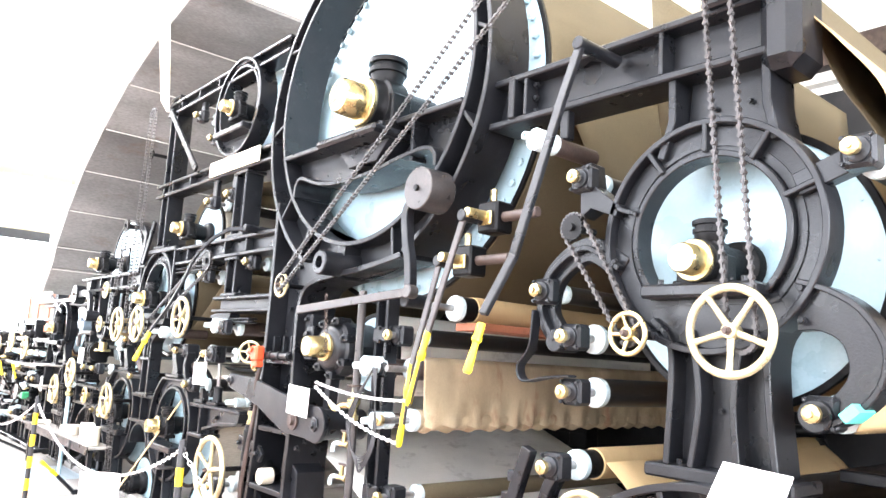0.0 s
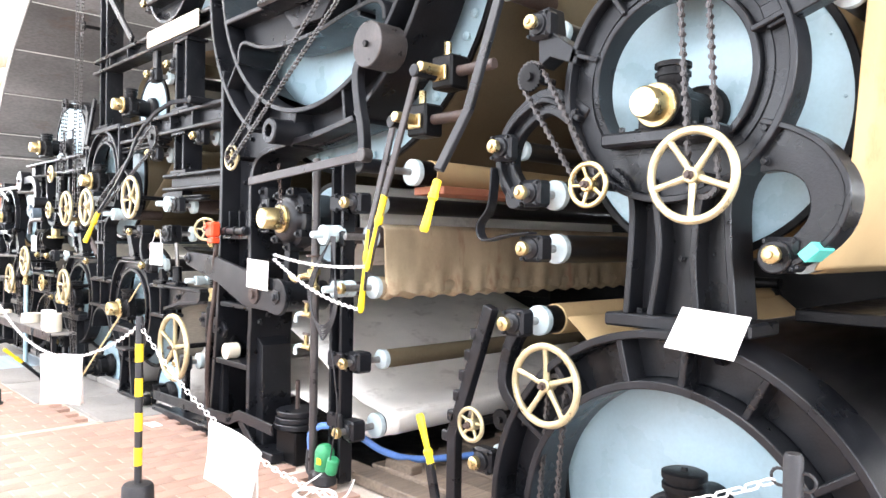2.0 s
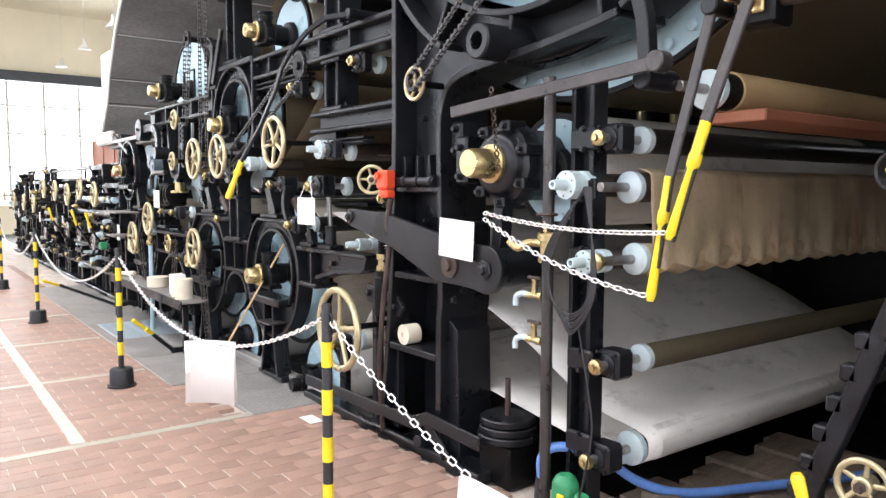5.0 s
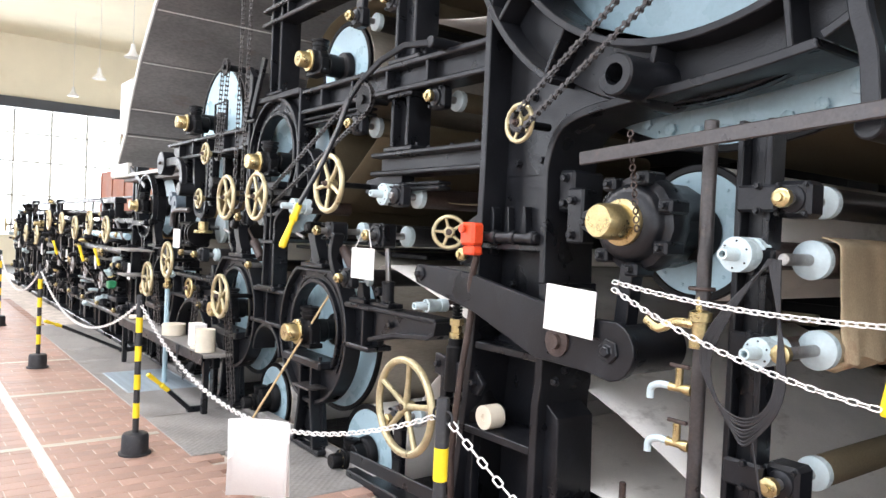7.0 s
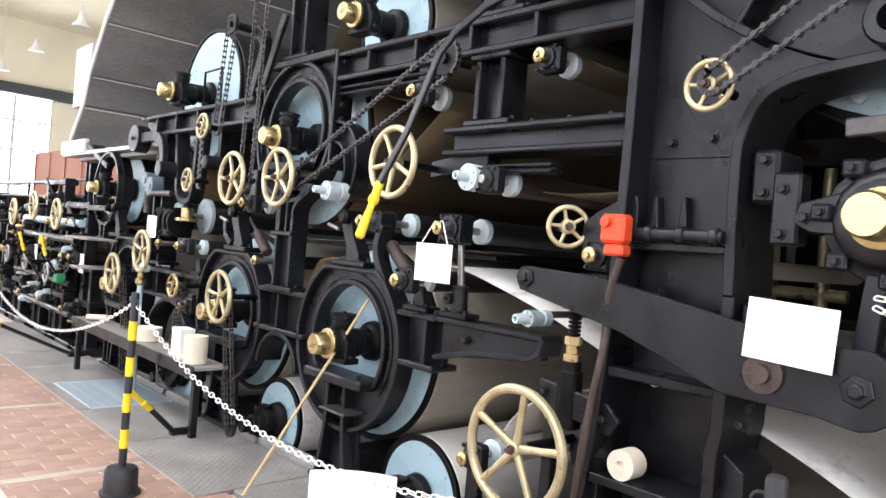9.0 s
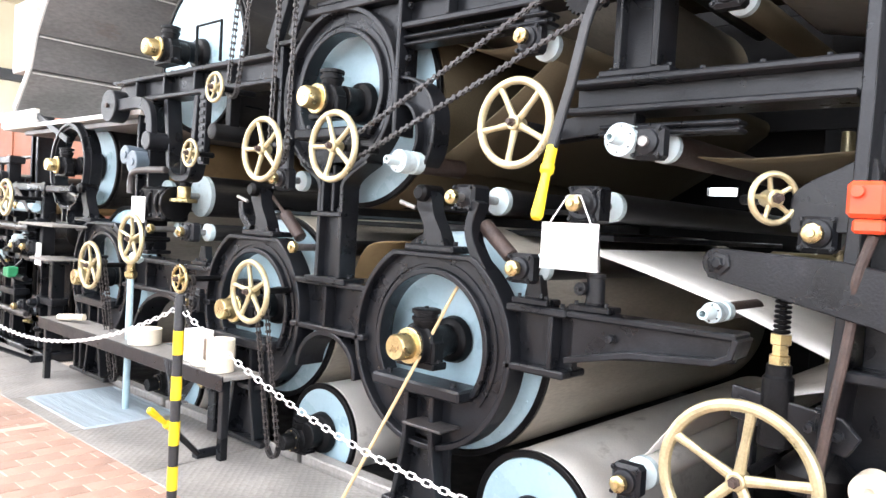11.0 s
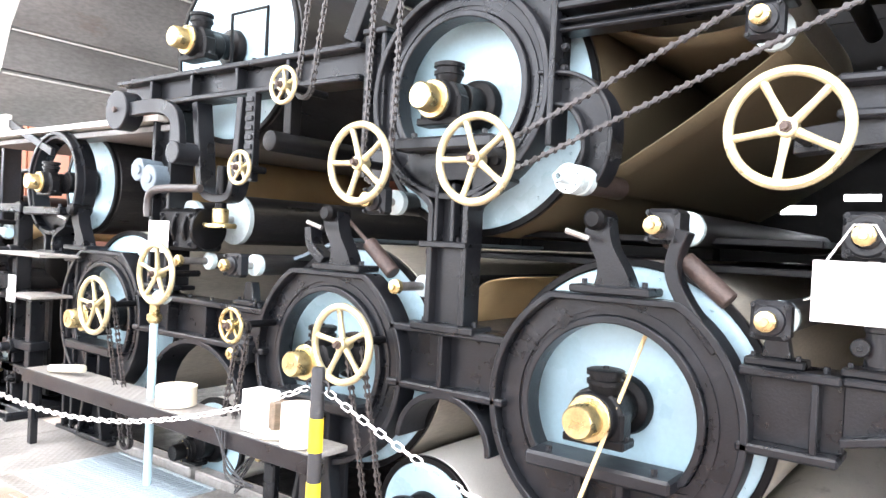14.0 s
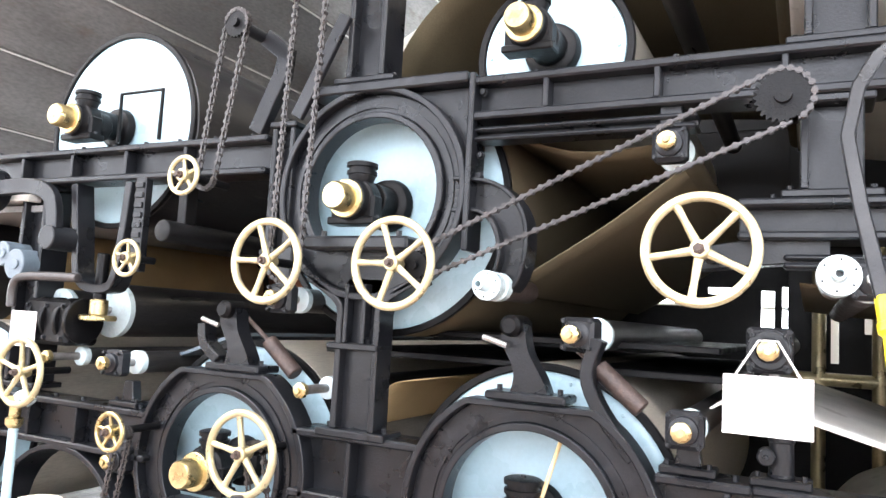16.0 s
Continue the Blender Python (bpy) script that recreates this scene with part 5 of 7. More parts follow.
paper_roll(0.07, 0.1, 0.705, 0.064, 0.1, "roll of cream paper lying on the column's shelf").rotation_euler = (radians(90), 0, 0)
# horizontal bar with clamp and the red switch box
t = thing("clamp_bar", (0.2, -0.03, 1.665), "black iron clamp bar across the column", "bar")
part("bar", Geo().cyl((-0.2, 0, 0), (0.25, 0, 0), 0.026, n=16), IRON, t)
for x in (-0.08, 0.06, 0.2):
    part("collar", Geo().cyl((x, 0, 0), (x + 0.035, 0, 0), 0.036, n=16), IRON, t)
t = thing("switch_box", (0.02, -0.1, 1.62), "bright orange-red emergency switch box", "switch")
part("box", Geo().box(-0.055, 0.06, -0.035, 0.045, -0.005, 0.115, 0.014), RED, t)
part("lower_box", Geo().box(-0.035, 0.06, -0.03, 0.04, -0.055, -0.008, 0.01), RED, t)
part("button", Geo().cyl((-0.02, -0.055, 0.08), (-0.02, -0.04, 0.08), 0.022, n=16), RED, t)
single("red_conduit", (-0.0, -0.07, 1.56), Geo().sweep(bez([(0.04, 0, 0), (0.0, 0.0, -0.15), (-0.01, 0.02, -0.3), (-0.06, 0.0, -0.7), (-0.1, 0.0, -1.1), (-0.14, 0.05, -1.52)], 24), 0.018, 10), RUST, "red-brown conduit running down the column", "pipe")
# bracket that holds the small wheel
single("wheel_bracket", (-0.05, 0.05, 1.62), Geo().prism(bez_xz([(-0.2, -0.06), (-0.2, 0.08), (-0.08, 0.16), (0.06, 0.2), (0.06, -0.05)]), 0, 0.06), IRON, "curved black bracket for a small handwheel", "bracket")

# the long weighted lever with its card
t = thing("press_lever", (0.96, -0.08, 1.2), "broad black iron press lever with rounded ends", "lever")
out = [(-1.45, 0.18)] + [(-1.42 + 0.055 * math.cos(radians(a)), 0.235 + 0.055 * math.sin(radians(a))) for a in range(230, 79, -25)] + [(-1.0, 0.27), (-0.2, 0.13)]
out += [(0.0 + 0.13 * math.cos(radians(a)), 0.0 + 0.13 * math.sin(radians(a))) for a in range(75, -106, -20)] + [(-0.12, -0.11), (-0.45, -0.1), (-0.9, 0.06)]
part("plate", Geo().prism(out, 0.0, 0.04), IRON, t)
for x, z, r in ((-1.41, 0.235, 0.045), (0.0, 0.0, 0.055), (-0.3, 0.0, 0.07)):
    part("pin", Geo().lathe((x, 0.0, z), (0, -1, 0), [(0, r), (0.012, r), (0.014, r * 0.5), (0.035, r * 0.45)], 6 if r < 0.06 else 24), IRON if r < 0.06 else RUST, t)
part("boss", Geo().cyl((0.0, 0.04, 0.0), (0.0, 0.4, 0.0), 0.11, n=28), IRON, t)
sign(0.745, -0.105, 1.35, 0.3, 0.21, ry=3, label="white information card fixed to the press lever")
t = thing("lever_spring", (-0.255, 0.05, 0.78), "threaded rod with brass collar under the press lever", "spring")
part("rod", Geo().cyl((0, 0, 0.3), (0, 0, 0.62), 0.014, n=10), IRON_DARK, t)
for k in range(10):
    part("coil", Geo().ring((0, 0, 0.42 + k * 0.018), (0, 0, 1), 0.024, 0.007, 16, 6), IRON_DARK, t)
part("collar", Geo().lathe((0, 0, 0.3), (0, 0, 1), [(0, 0.04), (0.03, 0.04), (0.035, 0.03), (0.07, 0.03), (0.075, 0.04), (0.11, 0.04)], 6), BRASS, t)
part("socket", Geo().lathe((0, 0, 0.0), (0, 0, 1), [(0, 0.06), (0.02, 0.06), (0.25, 0.055), (0.26, 0.045), (0.3, 0.045)], 20), IRON_DARK, t)
# lower wheel stand with gear casing
t = thing("wheel_stand", (-0.25, 0.05, 0.0), "black iron stand with a gear casing for the large handwheel", "stand")
part("post", Geo().box(-0.14, -0.08, 0, 0.06, 0, 0.95, 0.006).box(0.12, 0.18, 0, 0.06, 0, 0.95, 0.006), IRON, t)
part("top_plate", Geo().prism([(-0.16, 0.86), (-0.16, 0.98), (0.22, 0.93), (0.28, 0.87), (0.24, 0.8)], -0.03, 0.0), IRON, t)
bolts(t, [(-0.12, -0.031, 0.92), (0.12, -0.031, 0.88), (0.21, -0.031, 0.87)], 0.05)
part("gear_case", Geo().lathe((0.12, 0.1, 0.6), (0, 0, 1), [(0, 0.07), (0.03, 0.13), (0.1, 0.14), (0.16, 0.08), (0.25, 0.06)], 24), IRON_DARK, t)
part("base", Geo().box(-0.3, 0.3, -0.05, 0.3, -0.02, 0.06, 0.01), IRON, t)
# low foot linkage and weights on the floor
t = thing("foot_linkage", (-0.3, -0.05, 0.0), "low black iron floor linkage with bolted joints", "linkage")
part("bar", Geo().sweep([(-0.9, 0, 0.16), (0.55, 0, 0.2), (0.7, 0, 0.26), (1.2, 0, 0.24)], 0.02, flat=(0.02, 0.08), up=(0, 1, 0)), IRON, t)
part("link", Geo().sweep([(0.65, 0.03, 0.22), (0.86, 0.03, 0.06)], 0.02, flat=(0.02, 0.07), up=(0, 1, 0)), IRON, t)
part("shaft", Geo().cyl((0.62, -0.02, 0.1), (0.62, 0.3, 0.1), 0.04, n=16), IRON, t)
part("base", Geo().box(-1.0, 1.15, 0.02, 0.2, -0.02, 0.05, 0.008), IRON, t)
bolts(t, [(0.55, -0.012, 0.2), (0.86, 0.0, 0.07)], 0.045)
t = thing("stacked_weights", (0.87, 0.17, 0.17), "stack of round black iron weights on a rod", "weights")
for k in range(3):
    part("weight", Geo().cyl((0, 0, 0.06 + k * 0.045), (0, 0, 0.1 + k * 0.045), 0.17 - 0.008 * k, n=36), IRON, t)
part("rod", Geo().cyl((0, 0, -0.13), (0, 0, 0.4), 0.016, n=10), RUST, t)
part("base", Geo().box(-0.13, 0.13, -0.1, 0.1, -0.19, 0.05, 0.01), IRON_DARK, t)

# double standard with the pipe, valves, taps and cables
t = thing("roller_standard", (1.5, 0.05, 0.0), "black channel standard carrying felt roller bearings", "column")
for a, b in ((-0.07, -0.045), (0.045, 0.07)):
    part("flange", Geo().box(a, b, 0, 0.1, 0, 2.15, 0.004), IRON, t)
part("web", Geo().box(-0.045, 0.045, 0.06, 0.08, 0, 2.15, 0.002), IRON, t)
for z in (1.85, 1.62, 1.3, 0.82, 0.42):
    part("bracket", Geo().box(-0.05, 0.11, -0.03, 0.0, z - 0.05, z + 0.05, 0.01), IRON, t)
    bolts(t, [(0.04, -0.031, z - 0.045), (0.04, -0.031, z + 0.045)], 0.035)
single("drain_pipe", (1.36, -0.02, 0.0), Geo().cyl((0, 0, -0.02), (0, 0, 2.15), 0.028, n=18), WORN, "dark brown vertical pipe beside the standard", "pipe")
t = thing("pipe_valve", (1.36, -0.03, 1.33), "old brass stop valve on the vertical pipe", "valve")
part("body", Geo().lathe((0, 0, -0.06), (0, 0, 1), [(0, 0.04), (0.03, 0.04), (0.035, 0.03), (0.1, 0.032), (0.105, 0.045), (0.14, 0.045), (0.15, 0.02), (0.2, 0.018)], 16), BRASS, t)
part("side_arm", Geo().sweep(bez([(-0.22, -0.04, 0.03), (-0.16, -0.04, 0.0), (-0.1, -0.02, 0.03), (0, 0, 0.03)], 10), 0.02, 10), BRASS, t)
part("wheel", Geo().ring((0, 0, 0.17), (0, 0, 1), 0.045, 0.008, 18, 6), RUST, t)
for z in (1.12, 0.9):
    tap = thing("water_tap", (1.28, -0.03, z), "brass water tap with a pale blue curved spout", "tap", "water taps")
    part("body", Geo().lathe((0.06, 0, -0.02), (-1, 0, 0), [(0, 0.022), (0.03, 0.022), (0.04, 0.016), (0.09, 0.016), (0.1, 0.02)], 12).cyl((0.0, 0, -0.02), (0.0, 0, 0.06), 0.016, n=10), BRASS, tap)
    part("spout", Geo().sweep(bez([(-0.03, 0, -0.02), (-0.09, 0, -0.02), (-0.13, 0, -0.04), (-0.135, 0, -0.085)], 12), 0.015, 10), BLUE_WHITE, tap)
    part("handle", Geo().box(-0.045, 0.045, -0.008, 0.008, 0.06, 0.075, 0.003), RUST, tap)
t = thing("cable_bundle", (1.52, -0.02, 1.3), "bundle of looped black cables hanging on the standard", "cable")
for k in range(8):
    a = (k * 0.37) % 1.0
    g = Geo().sweep(bez([(0.15 + 0.02 * a, -0.09, 0.33), (0.02 - 0.05 * a, -0.1, 0.12), (-0.05 - 0.05 * a, -0.1, -0.06), (0.06 * a, -0.11, -0.2 - 0.09 * a), (0.12, -0.11, -0.23 - 0.1 * a), (0.2 + 0.04 * a, -0.1, -0.1), (0.19 - 0.05 * a, -0.09, 0.33)], 36), 0.0045, 6)
    part("cable", g, BLACK_PLASTIC, t)
g = Geo()
g.sweep(bez([(0.1, -0.06, -0.3), (0.16, -0.05, -0.6), (0.18, -0.05, -0.8), (0.1, -0.05, -1.15)], 18), 0.005, 6)
part("cable", g, BLACK_PLASTIC, t)
# felt rollers of the press
roller(1.64, 1.85, 0.06, 0.3, y_nut=-0.28)
roller(1.66, 1.63, 0.07, 0.2, nut=False, block=False, shell=RUST)
steam_joint(1.52, 1.64, -0.08, 0.065)
roller(1.7, 1.3, 0.07, 0.2, y_nut=-0.24, block=False, shell=FELT)
steam_joint(1.6, 1.29, -0.04, 0.055)
roller(1.65, 0.81, 0.062, 0.32, y_nut=-0.3, shell=FELT_OLIVE)
roller(1.62, 0.36, 0.08, 0.3, y_nut=-0.3, shell=IRON_DARK, wrap=CANVAS)
# wrinkled brown felt between the two rollers
n, m = 40, 150
vs, fs = [], []
for j in range(m + 1):
    y = 0.26 + 3.0 * j / m
    for i in range(n + 1):
        s = i / n
        if s < 0.12:
            a = radians(200 - s / 0.12 * 20 - 60)
            x, z = 1.66 + 0.078 * math.sin(s / 0.12 * 1.57), 1.70 + 0.02 * math.cos(s / 0.12 * 1.57) - 0.16 * s
        else:
            x, z = 1.738 + 0.05 * (s - 0.12) - 0.08 * max(0, s - 0.93) / 0.07, 1.68 - 0.455 * (s - 0.12) / 0.88
        k = max(0, s - 0.55) / 0.45
        fold = math.sin((y + 0.1 * s) * 33 + math.sin(y * 5) * 0.8)
        x += 0.019 * k * fold + 0.006 * math.sin(y * 9 + s * 4)
        z -= 0.013 * k * fold
        vs.append((x, y, z))
for j in range(m):
    for i in range(n):
        fs.append((j * (n + 1) + i, j * (n + 1) + i + 1, (j + 1) * (n + 1) + i + 1, (j + 1) * (n + 1) + i))
ob = single("press_felt", (0, 0, 0), Geo().add(vs, fs), FELT, "brown stained press felt with wrinkled lower edge", "felt")
ob.modifiers.new("thickness", "SOLIDIFY").thickness = 0.006
cloth("wire_cloth", [(0.0, 1.08), (0.7, 0.82), (1.3, 0.52), (1.62, 0.45), (1.7, 0.4), (1.68, 0.3), (1.58, 0.27)], 0.34, 3.3, CANVAS, "stained white wire cloth wrapped round the bottom roller")
cloth("wire_cloth", [(-0.2, 0.52), (0.7, 0.4), (1.58, 0.27)], 0.3, 3.3, CANVAS, "lower run of stained white wire cloth")
roller(2.03, 2.04, 0.08, 0.24, shell=IRON_DARK, wrap=FELT_TAN, nut=False, block=False)
single("press_board", (2.1, 0.3, 1.9), Geo().box(-0.12, 0.16, 0, 2.8, 0, 0.05, 0.006), RED_WALL, "red-brown painted board under a tan felt roller", "board")
# big journal bearing with long brass cap
t = thing("drum_bearing", (0.98, 0.0, 1.75), "large black bearing with a long worn brass cap", "bearing")
part("housing", Geo().lathe((0, -0.05, 0), (0, 1, 0), [(0, 0.12), (0.01, 0.15), (0.03, 0.165), (0.06, 0.17), (0.07, 0.205), (0.1, 0.215), (0.17, 0.215), (0.18, 0.19), (0.38, 0.19)], 14), IRON, t)
for k in range(7):
    a = 2 * math.pi * (k + 0.4) / 7
    part("clamp_lug", Geo().box(-0.035, 0.035, -0.03, 0.1, -0.03, 0.03, 0.01), IRON, t).location = (0.2 * math.cos(a), 0, 0.2 * math.sin(a))
bolts(t, [(0.2 * math.cos(2 * math.pi * (k + 0.4) / 7), -0.031, 0.2 * math.sin(2 * math.pi * (k + 0.4) / 7)) for k in range(7)], 0.04)
part("cap", Geo().lathe((0, -0.05, 0), (0, -1, 0), [(0, 0.1), (0.02, 0.1), (0.025, 0.078), (0.15, 0.074), (0.165, 0.066), (0.165, 0.01)], 32), BRASS, t, "long worn brass cap")
part("lug", Geo().prism([(-0.28, 0.05), (-0.3, -0.02), (-0.24, -0.05), (-0.1, -0.06), (-0.1, 0.1)], 0.0, 0.06).box(-0.38, -0.28, 0.0, 0.1, -0.1, 0.16, 0.01), IRON, t)
bolts(t, [(-0.26, 0.0, 0.0), (-0.34, 0.0, 0.1), (-0.34, 0.0, -0.06)], 0.05)
part("stay", Geo().sweep([(-0.02, 0.05, -0.18), (-0.05, 0.05, -0.5)], 0.04, flat=(0.08, 0.07), up=(0, 1, 0)), IRON, t)
g = Geo()
for k in range(12):
    p = Vector((0.08 + 0.005 * k, -0.13, 0.36 - 0.035 * k))
    g.ring(p, (1, 0, 0) if k % 2 else (0, 1, 0), 0.014, 0.004, 10, 5)
single("bearing_chain", (0.98, 0.0, 1.75), g, RUST, "short rusty chain hanging before the brass cap", "chain")
cylinder(1.1, 1.72, 0.3, 0.3, shell=CANVAS, label="lower press cylinder with light blue end cover")
# barrier chain and yellow stop bar come later

# ---- the great cylinder and its ring ----
BX, BZ = 1.15, 3.55
IC, IR = (0.02, 3.70), 1.18   # inner ring, relative to BX
OC, OR = (-0.01, 3.62), 1.385  # outer ring
t = thing("great_ring_frame", (BX, 0.0, 0.0), "huge black cast-iron ring frame with ribs and curved openings", "machine frame")


def on_ring(c, r, a):
    return (c[0] + r * math.cos(radians(a)), c[1] + r * math.sin(radians(a)))


n = 120
part("outer_flange", Geo().band([on_ring(OC, OR - 0.035, -63 + 304 * k / 119) for k in range(n)], [on_ring(OC, OR, -63 + 304 * k / 119) for k in range(n)], -0.02, 0.32, False), IRON, t)
part("inner_flange", Geo().band([on_ring(IC, IR, 3 * k) for k in range(n)], [on_ring(IC, IR + 0.035, 3 * k) for k in range(n)], -0.02, 0.32), IRON, t)
part("web", Geo().band([on_ring(IC, IR + 0.03, 3 * k) for k in range(n)], [on_ring(OC, OR - 0.03, 3 * k) for k in range(n)], 0.13, 0.17), IRON, t)
for a in (182, 217, 238, 265, 292, 313, 338, 5, 30, 60, 90, 120, 150):
    p, q = on_ring(IC, IR + 0.02, a), on_ring(OC, OR - 0.02, a)
    part("rib", Geo().sweep([(p[0], 0.065, p[1]), (q[0], 0.065, q[1])], 0.02, flat=(0.15, 0.026), up=(0, 1, 0)), IRON, t)
# the straight seat beam and the flanged eye below it
half = math.sqrt(IR ** 2 - (IC[1] - 3.32) ** 2)
part("seat_beam", Geo().box(IC[0] - half, IC[0] + half, -0.03, 0.32, 3.3, 3.34, 0.008), IRON, t)
EYE = [(x - BX, z) for x, z in ((0.27, 2.96), (0.28, 3.06), (0.36, 3.105), (0.6, 3.03), (0.9, 2.99), (1.33, 3.0), (1.7, 3.055), (1.95, 3.07), (2.04, 3.02), (2.06, 2.93))]
part("eye_flange", Geo().sweep(bez([(x, 0.14, z) for x, z in EYE], 45), 0.02, flat=(0.34, 0.03), up=(0, 1, 0)), IRON, t)
panel = [(v.x, v.z) for v in bez([(x, 0, z) for x, z in EYE[1:-1]], 36)]
panel += [on_ring(IC, IR + 0.01, a) for a in (-32, -27, -22)] + [(IC[0] + half, 3.31), (IC[0] - half, 3.31)] + [on_ring(IC, IR + 0.01, a) for a in (202, 207, 211)]
part("eye_panel", Geo().prism(panel, 0.13, 0.17), IRON, t)
for x in (-0.08, 0.62):
    part("rib", Geo().box(x - 0.014, x + 0.014, 0.0, 0.13, 3.02, 3.3, 0.004), IRON, t)
part("bearing_seat", Geo().box(-0.24, 0.5, -0.24, 0.32, 3.2, 3.26, 0.02).prism([(-0.18, 3.2), (0.44, 3.2), (0.3, 3.06), (-0.04, 3.06)], -0.06, 0.2), IRON, t)
bolts(t, [(x, -0.12, 3.262) for x in (-0.16, 0.42)], 0.07, NUT_UP, "nut")
bolts(t, [(on_ring(OC, OR - 0.1, a)[0], 0.13, on_ring(OC, OR - 0.1, a)[1]) for a in (-12, -15, -27, -30, -44, -47, 8, 12, 16)], 0.04)
part("boss", Geo().lathe((1.0 - BX, 0.0, 2.355), (0, -1, 0), [(-0.24, 0.11), (-0.02, 0.1), (0.0, 0.09), (0.17, 0.09), (0.18, 0.082), (0.18, 0.046), (0.05, 0.042)], 28), IRON, t)
part("boss_rib", Geo().prism([(1.08 - BX, 2.3), (1.08 - BX, 2.44), (1.3 - BX, 2.52), (1.36 - BX, 2.3)], 0.14, 0.2), IRON, t)
great = cylinder(BX, BZ, 1.46, 0.42, shell=FELT_OLIVE, label="great drying cylinder with a pale blue end cover", nb=24)
bolts(great, [(1.37 * math.cos(2 * math.pi * k / 60), -0.012, 1.37 * math.sin(2 * math.pi * k / 60)) for k in range(60)], 0.06, BOLT_BLUE)
bearing(1.37, 3.475, -0.36, 2.0, back=0.66)
# counterweight on its bent arm
t = thing("counterweight", (2.12, -0.14, 2.74), "grey iron counterweight drum on a bent arm", "counterweight")
part("disc", Geo().cyl((0, -0.06, 0), (0, 0.14, 0), 0.135, n=40), WORN, t)
part("pin", Geo().cyl((0, -0.08, 0), (0, -0.06, 0), 0.02, n=12), IRON_DARK, t)
part("arm", Geo().sweep(bez([(-0.12, 0.05, -0.02), (-0.22, 0.05, -0.1), (-0.2, 0.05, -0.3), (-0.16, 0.05, -0.45), (-0.14, 0.05, -0.68)], 20), 0.02, flat=(0.06, 0.06), up=(0, 1, 0)), IRON, t)
part("boss", Geo().cyl((-0.14, 0.0, -0.68), (-0.14, 0.2, -0.68), 0.045, n=20), IRON, t)
single("lever_bar", (0.93, -0.28, 2.0), Geo().sweep([(0, 0, 0), (1.2, 0.08, 0.1)], 0.02, flat=(0.02, 0.055), up=(0, 1, 0)).cyl((1.18, 0.05, 0.1), (1.18, 0.12, 0.1), 0.042, n=18), WORN, "long worn iron bar with a round eye", "lever")
drive_chain((0.43, 2.22), 0.045, (3.4, 4.0), 0.11, -0.17, y2=-0.36)

# ---- press end ----
girder(2.46, 4.2, 3.1, 3.4, 0.05, 0.26, (2.75, 3.65), 0.04, label="heavy black cast-iron girder above the press roll")
t = thing("girder_end", (4.2, 0.03, 3.02), "rounded black iron end casting on the press girder", "casting")
part("casting", Geo().box(-0.06, 0.12, 0.0, 0.3, 0.0, 0.46, 0.05), IRON, t)
part("lip", Geo().box(-0.3, 0.05, -0.02, 0.3, 0.36, 0.42, 0.015), IRON, t)
t = thing("joint_plate", (2.66, 0.05, 3.13), "black iron joint plate with bolts where girder meets ring", "plate")
part("plate", Geo().box(-0.025, 0.025, -0.02, 0.12, 0.0, 0.24, 0.006), IRON, t)
bolts(t, [(0.06, 0.08, z) for z in (0.04, 0.12, 0.2)] + [(0.12, 0.08, z) for z in (0.04, 0.12, 0.2)], 0.045)
t = thing("press_standard", (3.9, 0.1, 0.0), "black cast-iron press standard with flared sides", "column")
part("upper_web", Geo().prism([(-0.2, 2.7), (-0.16, 3.12), (0.26, 3.12), (0.24, 2.7)], 0.1, 0.15), IRON, t)
for s, x0, x1 in ((-1, -0.2, -0.26), (1, 0.26, 0.3)):
    part("upper_flange", Geo().sweep([(x0, 0.1, 3.12), (x0, 0.1, 2.9), (x1, 0.1, 2.72)], 0.02, flat=(0.24, 0.04), up=(0, 1, 0)), IRON, t)
part("web", Geo().box(-0.2, 0.24, 0.1, 0.15, 1.3, 1.9, 0.004), IRON, t)
for xs in ([(-0.3, 1.95), (-0.2, 1.8), (-0.22, 1.3)], [(-0.1, 1.9), (-0.06, 1.6), (-0.1, 1.3)], [(0.14, 1.9), (0.1, 1.6), (0.12, 1.3)], [(0.36, 1.98), (0.25, 1.8), (0.28, 1.3)]):
    part("flange", Geo().sweep(bez([(x, 0.09, z) for x, z in xs], 14), 0.02, flat=(0.2, 0.03), up=(0, 1, 0)), IRON, t)
part("foot", Geo().box(-0.32, 0.36, -0.03, 0.25, 1.24, 1.3, 0.01), IRON, t)
bolts(t, [(x, 0.03, 1.302) for x in (-0.17, 0.05, 0.2)], 0.04, NUT_UP, "nut")
bolts(t, [(0.0, 0.09, 1.55), (-0.03, 0.09, 2.95), (0.14, 0.09, 2.95)], 0.03)
ring_frame(3.88, 2.33, 0.54, 0.36, 0.06, -0.24, 0.15, ribs=5, label="black cast-iron ring frame of the press roll")
cylinder(3.87, 2.22, 0.67, 0.42, shell=FELT_TAN, label="press roll with light blue end cover and tan felt")
bearing(3.84, 2.21, -0.06, 1.1, back=0.4)
